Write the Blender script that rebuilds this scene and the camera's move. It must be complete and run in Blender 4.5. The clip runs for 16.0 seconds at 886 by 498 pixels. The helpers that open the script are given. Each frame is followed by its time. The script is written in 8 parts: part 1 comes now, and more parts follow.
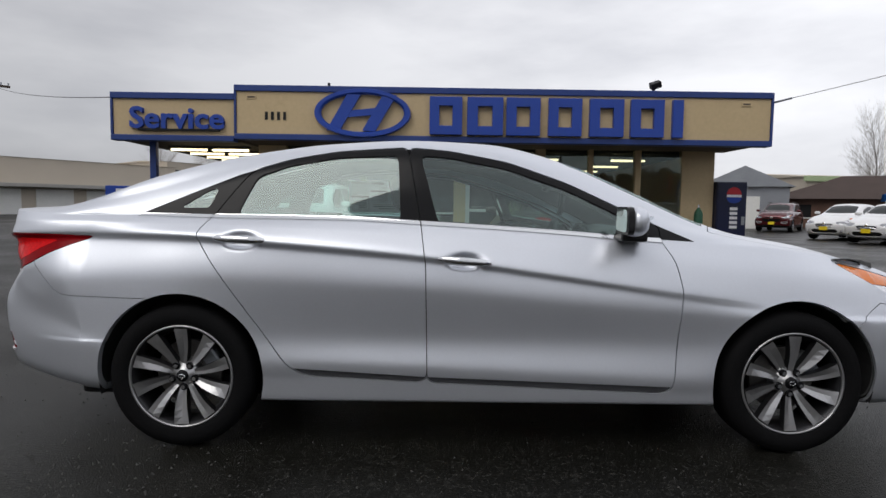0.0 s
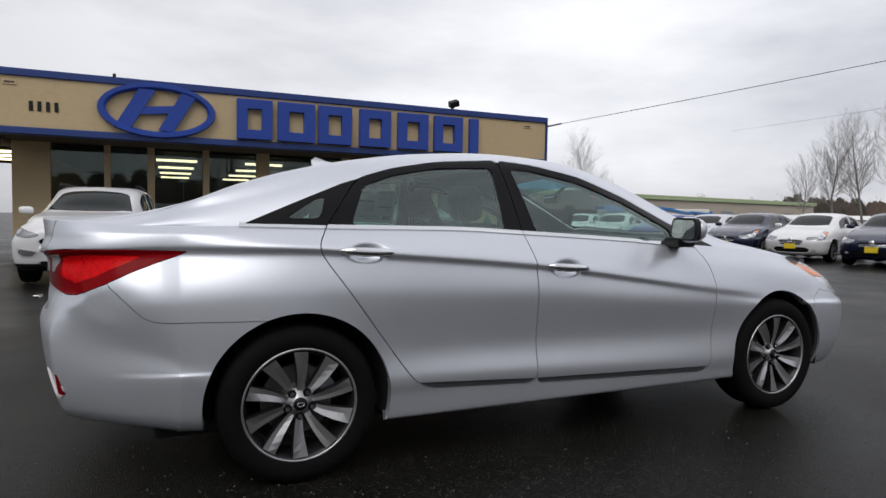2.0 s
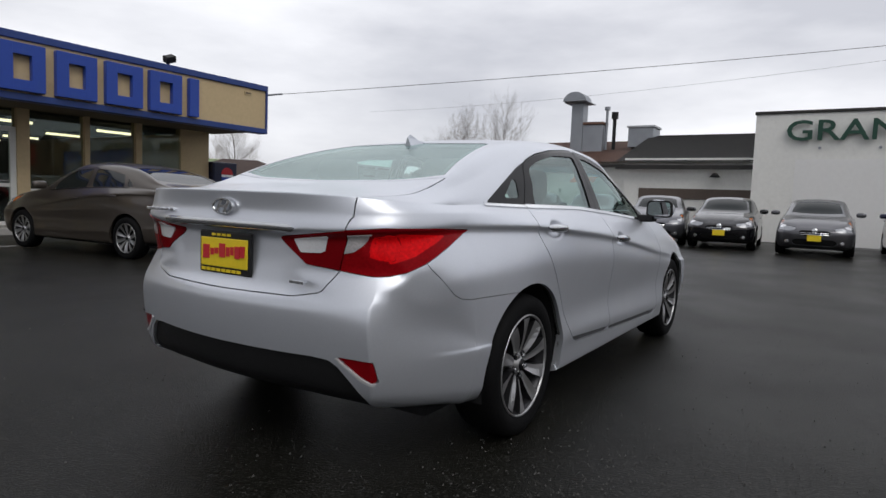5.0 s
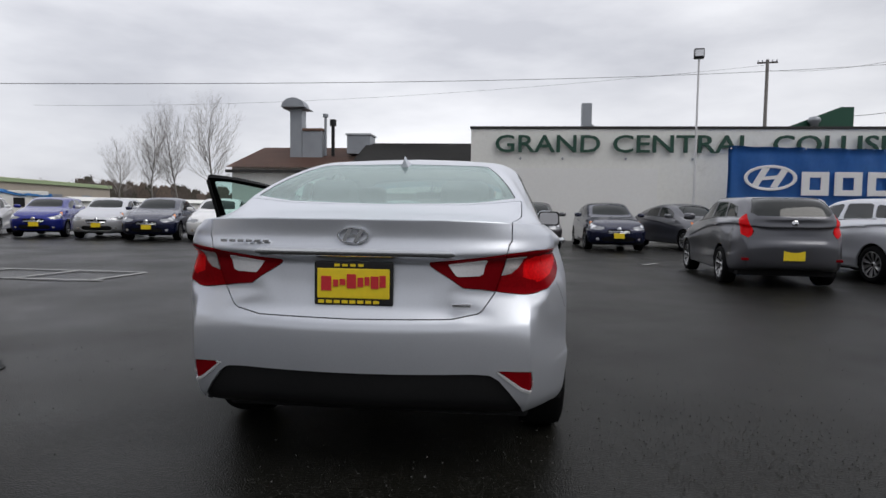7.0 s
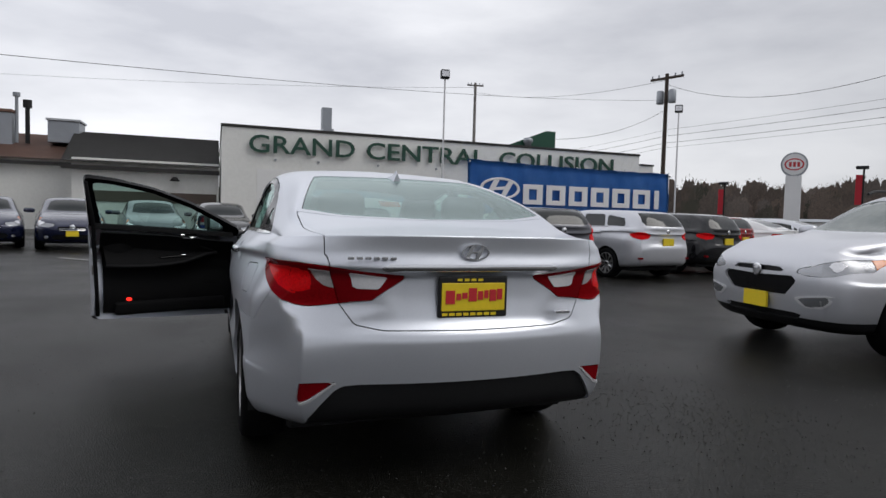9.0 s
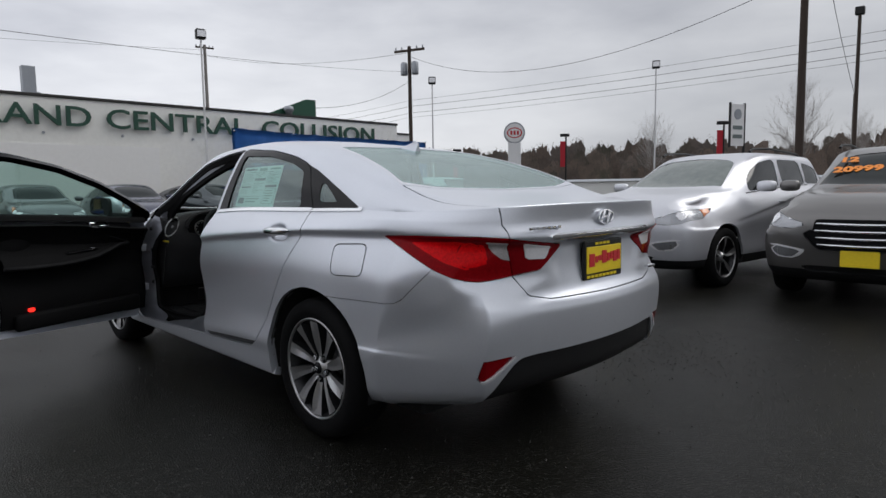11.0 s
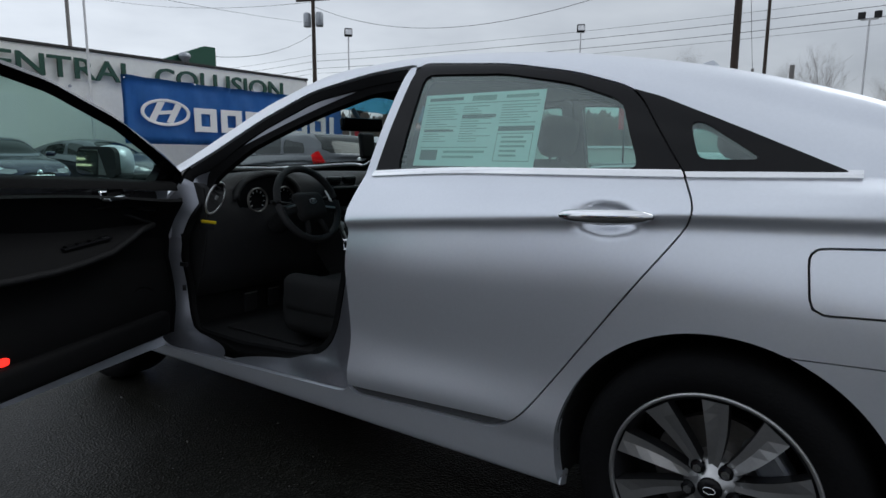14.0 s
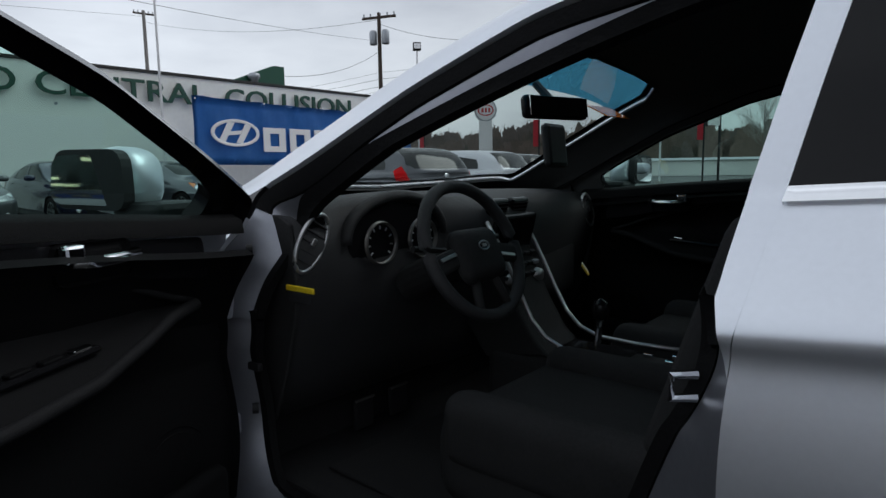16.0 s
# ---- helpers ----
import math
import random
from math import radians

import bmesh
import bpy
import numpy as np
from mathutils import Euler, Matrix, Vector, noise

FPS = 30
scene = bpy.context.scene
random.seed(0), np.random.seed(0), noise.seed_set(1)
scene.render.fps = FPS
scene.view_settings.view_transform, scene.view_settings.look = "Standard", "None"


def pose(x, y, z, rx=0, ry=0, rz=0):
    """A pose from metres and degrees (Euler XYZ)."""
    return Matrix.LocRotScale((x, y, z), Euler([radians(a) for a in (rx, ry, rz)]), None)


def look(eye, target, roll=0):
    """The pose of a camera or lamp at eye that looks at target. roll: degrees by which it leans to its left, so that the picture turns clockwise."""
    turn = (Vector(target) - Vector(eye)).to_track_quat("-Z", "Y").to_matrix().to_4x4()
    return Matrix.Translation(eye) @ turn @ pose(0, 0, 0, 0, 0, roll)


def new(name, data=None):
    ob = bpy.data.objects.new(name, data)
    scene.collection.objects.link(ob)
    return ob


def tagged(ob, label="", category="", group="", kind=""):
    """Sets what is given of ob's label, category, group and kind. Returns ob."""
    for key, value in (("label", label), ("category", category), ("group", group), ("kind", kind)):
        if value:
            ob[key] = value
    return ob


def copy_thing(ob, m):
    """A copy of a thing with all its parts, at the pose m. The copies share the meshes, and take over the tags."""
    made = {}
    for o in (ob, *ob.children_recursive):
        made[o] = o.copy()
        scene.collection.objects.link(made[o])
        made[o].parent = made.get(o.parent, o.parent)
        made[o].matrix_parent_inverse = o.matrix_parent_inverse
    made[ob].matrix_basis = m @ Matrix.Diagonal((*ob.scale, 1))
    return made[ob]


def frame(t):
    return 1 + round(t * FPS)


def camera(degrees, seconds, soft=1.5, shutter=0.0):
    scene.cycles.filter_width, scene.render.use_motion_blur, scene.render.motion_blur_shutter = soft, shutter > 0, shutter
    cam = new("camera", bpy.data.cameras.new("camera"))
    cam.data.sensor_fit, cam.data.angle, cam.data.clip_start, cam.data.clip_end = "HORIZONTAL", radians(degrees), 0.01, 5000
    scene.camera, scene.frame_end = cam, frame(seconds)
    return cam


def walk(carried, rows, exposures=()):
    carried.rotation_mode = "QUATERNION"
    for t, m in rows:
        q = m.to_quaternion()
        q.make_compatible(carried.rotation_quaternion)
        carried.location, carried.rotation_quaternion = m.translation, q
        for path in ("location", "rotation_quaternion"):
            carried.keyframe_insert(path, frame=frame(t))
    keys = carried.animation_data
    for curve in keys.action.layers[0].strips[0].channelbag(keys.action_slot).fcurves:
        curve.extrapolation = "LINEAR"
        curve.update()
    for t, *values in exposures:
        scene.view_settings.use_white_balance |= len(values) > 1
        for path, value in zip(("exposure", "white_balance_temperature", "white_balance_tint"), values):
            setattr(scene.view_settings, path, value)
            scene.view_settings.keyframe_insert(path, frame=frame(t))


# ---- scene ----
cam = camera(71.5, 16.0)
PATH = [
    (0, (-0.233, -3.634, 1.115), (-0.219, -1.639, 0.977), 0.8),
    (0.5, (-0.646, -3.609, 1.112), (-0.399, -1.629, 0.971), 0.3),
    (1, (-1.034, -3.56, 1.099), (-0.621, -1.608, 0.966), 0.9),
    (1.5, (-1.442, -3.463, 1.098), (-0.86, -1.552, 0.997), 2.1),
    (2, (-1.879, -3.386, 1.101), (-1.073, -1.558, 1.002), 0.9),
    (2.5, (-2.272, -3.234, 1.089), (-1.3, -1.488, 0.996), 1.7),
    (3, (-2.667, -3.083, 1.078), (-1.551, -1.425, 1.007), 2.0),
    (3.5, (-3.058, -2.92, 1.08), (-1.756, -1.407, 0.961), 1.8),
    (3.7, (-3.19, -2.825, 1.072), (-1.808, -1.384, 0.944), 1.5),
    (5.8, (-4.386, -1.481, 1.089), (-2.532, -0.743, 0.956), 0.5),
    (6, (-4.485, -1.329, 1.093), (-2.585, -0.719, 0.97), -0.5),
    (6.5, (-4.612, -0.958, 1.092), (-2.659, -0.546, 0.97), 0.4),
    (7, (-4.696, -0.572, 1.114), (-2.709, -0.378, 0.991), 0.8),
    (7.5, (-4.787, -0.171, 1.136), (-2.792, -0.218, 1.005), -0.2),
    (8, (-4.762, 0.216, 1.131), (-2.783, -0.045, 1.02), 0.8),
    (8.5, (-4.718, 0.606, 1.141), (-2.771, 0.159, 1.054), 0.9),
    (9, (-4.717, 1.006, 1.151), (-2.844, 0.313, 1.052), 1.6),
    (9.5, (-4.571, 1.391, 1.132), (-2.782, 0.505, 1.013), 0.9),
    (10, (-4.402, 1.743, 1.128), (-2.703, 0.698, 0.983), 1.3),
    (10.2, (-4.315, 1.905, 1.145), (-2.676, 0.769, 0.991), 0.9),
    (12.3, (-2.797, 2.695, 1.12), (-1.57, 1.129, 0.915), -1.2),
    (12.5, (-2.661, 2.691, 1.116), (-1.446, 1.115, 0.915), -0.8),
    (13, (-2.294, 2.644, 1.111), (-1.127, 1.041, 0.848), 0.8),
    (13.5, (-1.966, 2.526, 1.106), (-0.905, 0.854, 0.827), 1.2),
    (14, (-1.645, 2.324, 1.102), (-0.52, 0.699, 0.797), 0.3),
    (14.5, (-1.317, 2.126, 1.098), (-0.075, 0.582, 0.821), 0.6),
    (15, (-1.011, 1.944, 1.097), (0.311, 0.464, 0.855), -0.1),
    (15.5, (-0.734, 1.738, 1.081), (0.622, 0.295, 0.803), -0.8),
    (16, (-0.475, 1.582, 1.071), (0.811, 0.071, 0.82), -0.9),
]
walk(cam, [(t, look(eye, target, roll)) for t, eye, target, roll in PATH],
     ((0, 0, 6500, 10), (10.2, 0, 6450, 9.5), (12.5, 0, 6250, 8), (14, 0, 6050, 6), (16, 0, 6100, 6.5)))

# ==== world ====
# Overcast afternoon: grey cloud deck over a clear-sky model, one weak and very wide sun.
SUN_ELEV, SUN_AZ = 48, 215
world = bpy.data.worlds.new("overcast_sky")
scene.world = world
world.use_nodes = True
wn, wl = world.node_tree.nodes, world.node_tree.links
wn.clear()
sky = wn.new("ShaderNodeTexSky")
sky.sky_type, sky.sun_disc = "NISHITA", False
sky.sun_elevation, sky.sun_rotation = radians(SUN_ELEV), radians(SUN_AZ)
tc = wn.new("ShaderNodeTexCoord")
mp = wn.new("ShaderNodeMapping")
mp.inputs["Scale"].default_value = (1.0, 1.0, 3.4)
wl.new(tc.outputs["Generated"], mp.inputs[0])
cl = wn.new("ShaderNodeTexNoise")
cl.inputs["Scale"].default_value, cl.inputs["Detail"].default_value, cl.inputs["Roughness"].default_value = 1.7, 7, 0.52
wl.new(mp.outputs[0], cl.inputs["Vector"])
cr = wn.new("ShaderNodeValToRGB")
for e, p, c in zip(cr.color_ramp.elements, (0.34, 0.66), ((0.55, 0.56, 0.61), (0.93, 0.935, 0.97))):
    e.position, e.color = p, (*c, 1)
wl.new(cl.outputs["Fac"], cr.inputs[0])
sep = wn.new("ShaderNodeSeparateXYZ")
wl.new(tc.outputs["Generated"], sep.inputs[0])
lift = wn.new("ShaderNodeMapRange")
lift.inputs["From Max"].default_value, lift.inputs["To Min"].default_value, lift.inputs["To Max"].default_value = 0.75, 0.86, 1.22
wl.new(sep.outputs["Z"], lift.inputs["Value"])
up = wn.new("ShaderNodeVectorMath")
up.operation = "SCALE"
wl.new(cr.outputs[0], up.inputs[0])
wl.new(lift.outputs[0], up.inputs["Scale"])
thin = wn.new("ShaderNodeVectorMath")
thin.operation = "SCALE"
thin.inputs["Scale"].default_value = 0.06
wl.new(sky.outputs[0], thin.inputs[0])
mixs = wn.new("ShaderNodeMixRGB")
mixs.inputs["Fac"].default_value = 0.93
wl.new(thin.outputs[0], mixs.inputs[1])
# the cloud cover is thinner to the east
east = wn.new("ShaderNodeMapRange")
for k, v in (("From Min", -0.16), ("From Max", 0.90), ("To Min", 0.62), ("To Max", 1.06)):
    east.inputs[k].default_value = v
way = wn.new("ShaderNodeVectorMath")
way.operation = "DOT_PRODUCT"
way.inputs[1].default_value = (0.90, 0.44, 0.0)
wl.new(tc.outputs["Generated"], way.inputs[0])
wl.new(way.outputs["Value"], east.inputs["Value"])
cover = wn.new("ShaderNodeVectorMath")
cover.operation = "SCALE"
wl.new(up.outputs[0], cover.inputs[0])
wl.new(east.outputs[0], cover.inputs["Scale"])
wl.new(cover.outputs[0], mixs.inputs[2])
bg = wn.new("ShaderNodeBackground")
bg.inputs["Strength"].default_value = 1.17
wl.new(mixs.outputs[0], bg.inputs["Color"])
wo = wn.new("ShaderNodeOutputWorld")
wl.new(bg.outputs[0], wo.inputs[0])
sun = new("sun", bpy.data.lights.new("sun", "SUN"))
sun.data.energy, sun.data.angle, sun.data.color = 1.05, radians(40), (1.0, 0.97, 0.93)
_e, _a = radians(SUN_ELEV), radians(SUN_AZ)
sun.matrix_world = look((30 * math.sin(_a) * math.cos(_e), 30 * math.cos(_a) * math.cos(_e), 30 * math.sin(_e)), (0, 0, 0))


# ==== materials ====
def mat(name, color, rough=0.5, metal=0.0, vary=0.12, scale=6.0, bump=0.0, bscale=60.0, coat=0.0, spots=None, spec=0.5, rvary=0.0, stretch=None):
    """A surface with variation at two scales: broad tone, fine grain; optional relief, coat and stains."""
    m = bpy.data.materials.new(name)
    m.use_nodes = True
    n, l = m.node_tree.nodes, m.node_tree.links
    b = n["Principled BSDF"]
    b.inputs["Roughness"].default_value, b.inputs["Metallic"].default_value = rough, metal
    b.inputs["Coat Weight"].default_value, b.inputs["Coat Roughness"].default_value = coat, 0.04
    b.inputs["Specular IOR Level"].default_value = spec
    co = n.new("ShaderNodeTexCoord")
    vec = co.outputs["Object"]
    if stretch:
        mm = n.new("ShaderNodeMapping")
        mm.inputs["Scale"].default_value = stretch
        l.new(vec, mm.inputs[0])
        vec = mm.outputs[0]
    t1, t2 = n.new("ShaderNodeTexNoise"), n.new("ShaderNodeTexNoise")
    t1.inputs["Scale"].default_value, t1.inputs["Detail"].default_value = scale * 0.12, 5
    t2.inputs["Scale"].default_value, t2.inputs["Detail"].default_value = scale * 4, 6
    l.new(vec, t1.inputs["Vector"]), l.new(vec, t2.inputs["Vector"])
    ad = n.new("ShaderNodeMath")
    ad.operation = "ADD"
    l.new(t1.outputs["Fac"], ad.inputs[0]), l.new(t2.outputs["Fac"], ad.inputs[1])
    mr = n.new("ShaderNodeMapRange")
    mr.inputs["From Min"].default_value, mr.inputs["From Max"].default_value = 0.6, 1.4
    mr.inputs["To Min"].default_value, mr.inputs["To Max"].default_value = 1 - vary, 1 + vary
    l.new(ad.outputs[0], mr.inputs["Value"])
    sc = n.new("ShaderNodeVectorMath")
    sc.operation = "SCALE"
    sc.inputs[0].default_value = color
    l.new(mr.outputs[0], sc.inputs["Scale"])
    out = sc.outputs[0]
    if spots:
        col, size, lo, hi = spots
        t3 = n.new("ShaderNodeTexNoise")
        t3.inputs["Scale"].default_value, t3.inputs["Detail"].default_value, t3.inputs["Roughness"].default_value = size, 8, 0.65
        l.new(vec, t3.inputs["Vector"])
        m3 = n.new("ShaderNodeMapRange")
        m3.inputs["From Min"].default_value, m3.inputs["From Max"].default_value = lo, hi
        l.new(t3.outputs["Fac"], m3.inputs["Value"])
        mx = n.new("ShaderNodeMixRGB")
        mx.inputs[2].default_value = (*col, 1)
        l.new(m3.outputs[0], mx.inputs["Fac"]), l.new(out, mx.inputs[1])
        out = mx.outputs[0]
    l.new(out, b.inputs["Base Color"])
    if rvary:
        m4 = n.new("ShaderNodeMapRange")
        m4.inputs["From Min"].default_value, m4.inputs["From Max"].default_value = 0.35, 0.65
        m4.inputs["To Min"].default_value, m4.inputs["To Max"].default_value = rough - rvary, rough + rvary
        l.new(t1.outputs["Fac"], m4.inputs["Value"]), l.new(m4.outputs[0], b.inputs["Roughness"])
    if bump:
        tb = n.new("ShaderNodeTexNoise")
        tb.inputs["Scale"].default_value, tb.inputs["Detail"].default_value = bscale, 6
        l.new(vec, tb.inputs["Vector"])
        bp = n.new("ShaderNodeBump")
        bp.inputs["Strength"].default_value, bp.inputs["Distance"].default_value = bump, 0.01
        l.new(tb.outputs["Fac"], bp.inputs["Height"]), l.new(bp.outputs[0], b.inputs["Normal"])
    return m


def glass_mat(name, tint, rough=0.0, shine=0.55, base=0.06, film=0.0):
    """Thin glass: see-through, with a sky reflection that grows towards grazing view; film: a wet, beaded haze."""
    m = bpy.data.materials.new(name)
    m.use_nodes = True
    n, l = m.node_tree.nodes, m.node_tree.links
    n.clear()
    tr, gl, mx, lw, pw, mr, o = (n.new("ShaderNode" + k) for k in ("BsdfTransparent", "BsdfGlossy", "MixShader", "LayerWeight", "Math", "MapRange", "OutputMaterial"))
    tr.inputs[0].default_value, gl.inputs["Roughness"].default_value = (*tint, 1), rough
    gl.inputs["Color"].default_value = (0.80, 0.92, 0.90, 1)
    lw.inputs["Blend"].default_value = 0.5
    pw.operation, pw.inputs[1].default_value = "POWER", 2.6
    mr.inputs["To Min"].default_value, mr.inputs["To Max"].default_value = base, shine
    l.new(lw.outputs["Facing"], pw.inputs[0]), l.new(pw.outputs[0], mr.inputs["Value"]), l.new(mr.outputs[0], mx.inputs[0])
    l.new(tr.outputs[0], mx.inputs[1]), l.new(gl.outputs[0], mx.inputs[2])
    out = mx.outputs[0]
    if film:
        co, vo, rg, df, m2, bu = (n.new("ShaderNode" + k) for k in ("TexCoord", "TexVoronoi", "MapRange", "BsdfDiffuse", "MixShader", "Bump"))
        vo.inputs["Scale"].default_value = 130
        l.new(co.outputs["Object"], vo.inputs["Vector"])
        rg.inputs["From Min"].default_value, rg.inputs["From Max"].default_value = 0.12, 0.45
        rg.inputs["To Min"].default_value, rg.inputs["To Max"].default_value = film * 2.2, film * 0.5
        l.new(vo.outputs["Distance"], rg.inputs["Value"])
        bu.inputs["Strength"].default_value, bu.inputs["Distance"].default_value = 0.25, 0.002
        l.new(vo.outputs["Distance"], bu.inputs["Height"]), l.new(bu.outputs[0], gl.inputs["Normal"])
        df.inputs[0].default_value = (0.64, 0.82, 0.79, 1)
        l.new(rg.outputs[0], m2.inputs[0]), l.new(out, m2.inputs[1]), l.new(df.outputs[0], m2.inputs[2])
        out = m2.outputs[0]
    l.new(out, o.inputs[0])
    return m


def glow(name, color, strength):
    m = bpy.data.materials.new(name)
    m.use_nodes = True
    b = m.node_tree.nodes["Principled BSDF"]
    b.inputs["Base Color"].default_value = (*color, 1)
    b.inputs["Emission Color"].default_value, b.inputs["Emission Strength"].default_value = (*color, 1), strength
    return m


def paint(name, color, metal=0.75, rough=0.28, coat=0.6):
    return mat(name, color, rough, metal, 0.03, 30.0, 0.0, coat=coat)


M_SILVER = paint("silver_paint", (0.675, 0.70, 0.755), 0.69, 0.38, 0.30)
# silver darkened in its colour to stand in for shade on the jamb
M_JAMB = mat("shaded_jamb_silver", (0.32, 0.33, 0.37), 0.36, 0.85, 0.06, 20)
M_BLACKPL = mat("black_plastic", (0.012, 0.012, 0.013), 0.5, 0, 0.2, 20, 0.15, 400, spec=0.3)
# dark grey paints in the shade of the down-facing door undercut
M_SILLS = mat("shaded_sill_grey", (0.06, 0.061, 0.066), 0.4, 0, 0.1, 20, spec=0.5)
M_BLACKGL = mat("gloss_black_trim", (0.008, 0.008, 0.009), 0.16, 0, 0.1, 20, spec=0.16)
M_CHROME = mat("chrome", (0.78, 0.79, 0.81), 0.10, 1.0, 0.04, 20)
M_RUBBER = mat("tyre_rubber", (0.005, 0.005, 0.0055), 0.80, 0, 0.25, 14, 0.25, 120, rvary=0.1, spec=0.12)
M_ALLOY = mat("machined_alloy", (0.46, 0.46, 0.465), 0.33, 0.85, 0.08, 30)
M_ALLOYD = mat("dark_alloy_pocket", (0.035, 0.035, 0.038), 0.4, 0.7, 0.15, 20)
M_STEEL = mat("brake_steel", (0.22, 0.21, 0.2), 0.45, 0.9, 0.2, 20)
M_GLASS = glass_mat("window_glass", (0.58, 0.82, 0.75), 0.0, 0.58, 0.13)
M_GLASSC = glass_mat("windscreen_glass", (0.74, 0.82, 0.80))
M_GLASSR = glass_mat("wet_rear_glass", (0.62, 0.84, 0.79), 0.03, 0.72, 0.18, 0.13)
M_LENSC = glass_mat("clear_lens", (0.93, 0.93, 0.94), 0.03)
M_RED = mat("red_lens", (0.72, 0.005, 0.008), 0.14, 0, 0.35, 24, coat=0.0, spec=0.10)
M_REDD = mat("red_lens_dark", (0.17, 0.002, 0.005), 0.14, 0, 0.12, 14, coat=0.0, spec=0.09)
M_REDM = mat("red_lens_mid", (0.24, 0.003, 0.006), 0.14, 0, 0.3, 24, coat=0.0, spec=0.07)
M_CLEAR = mat("white_lamp_lens", (0.74, 0.74, 0.76), 0.22, 0.25, 0.12, 30, coat=0.3)
M_TRIM = mat("satin_bright_trim", (0.82, 0.82, 0.84), 0.45, 0.5, 0.04, 20)
M_AMBER = mat("amber_lens", (0.70, 0.19, 0.03), 0.15, 0, 0.1, 14, coat=0.8)
M_REFL = mat("lamp_reflector", (0.80, 0.80, 0.82), 0.18, 0.9, 0.10, 40, 0.2, 120)
M_CARD2 = mat("charcoal_door_trim", (0.012, 0.012, 0.013), 0.6, 0, 0.2, 25, 0.3, 500, spec=0.12)
M_CARD = mat("black_door_card", (0.0065, 0.0065, 0.007), 0.62, 0, 0.2, 25, 0.3, 500, spec=0.07)
M_HLAMP = mat("grey_lamp_bowl", (0.36, 0.37, 0.39), 0.2, 0.7, 0.25, 40, 0.2, 60, coat=0.4)
M_INT = mat("dark_cabin_plastic", (0.028, 0.028, 0.029), 0.6, 0, 0.2, 25, 0.3, 500, spec=0.10)
M_INTG = mat("grey_cabin_trim", (0.030, 0.030, 0.032), 0.6, 0, 0.15, 25, 0.2, 400, spec=0.18)
M_DASH = mat("grained_dash_skin", (0.034, 0.034, 0.036), 0.55, 0, 0.15, 25, 0.3, 600, spec=0.28)
M_CLOTH = mat("black_seat_cloth", (0.024, 0.024, 0.025), 0.9, 0, 0.25, 40, 0.5, 900, spec=0.18)
M_YELLOW = mat("yellow_plate", (0.80, 0.60, 0.02), 0.4, 0, 0.08, 12)
M_REDINK = mat("red_ink", (0.52, 0.02, 0.03), 0.5, 0, 0.1, 20)
M_PAPER = mat("sticker_paper", (0.78, 0.86, 0.86), 0.6, 0, 0.05, 10)
M_INKL = mat("pale_grey_ink", (0.33, 0.43, 0.41), 0.6, 0, 0.2, 30)
M_INK = mat("grey_ink", (0.14, 0.17, 0.17), 0.6, 0, 0.2, 30)
M_WHITE = mat("white_vinyl", (0.78, 0.78, 0.79), 0.5, 0, 0.05, 8)
M_DARKIN = mat("dark_void", (0.008, 0.008, 0.009), 0.9, 0, 0.2, 10)
M_SHADEBAND = glass_mat("blue_shade_band", (0.10, 0.35, 0.52))


# ==== building tools ====
def part(name, bm, material, parent=None, label="", smooth=False, m=None):
    """Links a bmesh as one mesh object under a thing or a part (or at top level)."""
    me = bpy.data.meshes.new(name)
    if isinstance(bm, bmesh.types.BMesh):
        bm.to_mesh(me)
        bm.free()
    else:
        me.from_pydata(*bm)
    for mt in material if isinstance(material, (list, tuple)) else [material]:
        me.materials.append(mt)
    if smooth:
        me.shade_smooth()
    ob = new(name, me)
    ob.parent = parent
    if m is not None:
        ob.matrix_basis = m
    if label:
        ob["label"] = label
    return ob


def empty(name, label, category, m=None, group="", kind=""):
    ob = new(name)
    ob.empty_display_size = 0.2
    if m is not None:
        ob.matrix_basis = m
    return tagged(ob, label, category, group, kind)


def box_into(bm, x0, x1, y0, y1, z0, z1, bevel=0.0, seg=2, m=None, mi=0):
    r = bmesh.ops.create_cube(bm, size=1)["verts"]
    for v in r:
        v.co = Vector(((x0 + x1) / 2 + v.co.x * (x1 - x0), (y0 + y1) / 2 + v.co.y * (y1 - y0), (z0 + z1) / 2 + v.co.z * (z1 - z0)))
    fs = {f for v in r for f in v.link_faces}
    if bevel:
        es = list({e for v in r for e in v.link_edges})
        g = bmesh.ops.bevel(bm, geom=es, offset=bevel, segments=seg, affect="EDGES", profile=0.5)
        fs = {f for f in fs if f.is_valid} | set(g["faces"])
    vs = {v for f in fs for v in f.verts}
    if m is not None:
        bmesh.ops.transform(bm, matrix=m, verts=list(vs))
    for f in fs:
        f.material_index = mi
    return list(vs)


def box(x0, x1, y0, y1, z0, z1, bevel=0.0, seg=2, m=None):
    bm = bmesh.new()
    box_into(bm, x0, x1, y0, y1, z0, z1, bevel, seg, m)
    return bm


def cyl_into(bm, a, b, r0, r1=None, n=16, caps=True):
    a, b = Vector(a), Vector(b)
    q = (b - a).to_track_quat("Z", "Y").to_matrix().to_4x4()
    mm = Matrix.Translation((a + b) / 2) @ q
    bmesh.ops.create_cone(bm, cap_ends=caps, segments=n, radius1=r0, radius2=r0 if r1 is None else r1, depth=(b - a).length, matrix=mm)


def cyl(a, b, r0, r1=None, n=16):
    bm = bmesh.new()
    cyl_into(bm, a, b, r0, r1, n)
    return bm


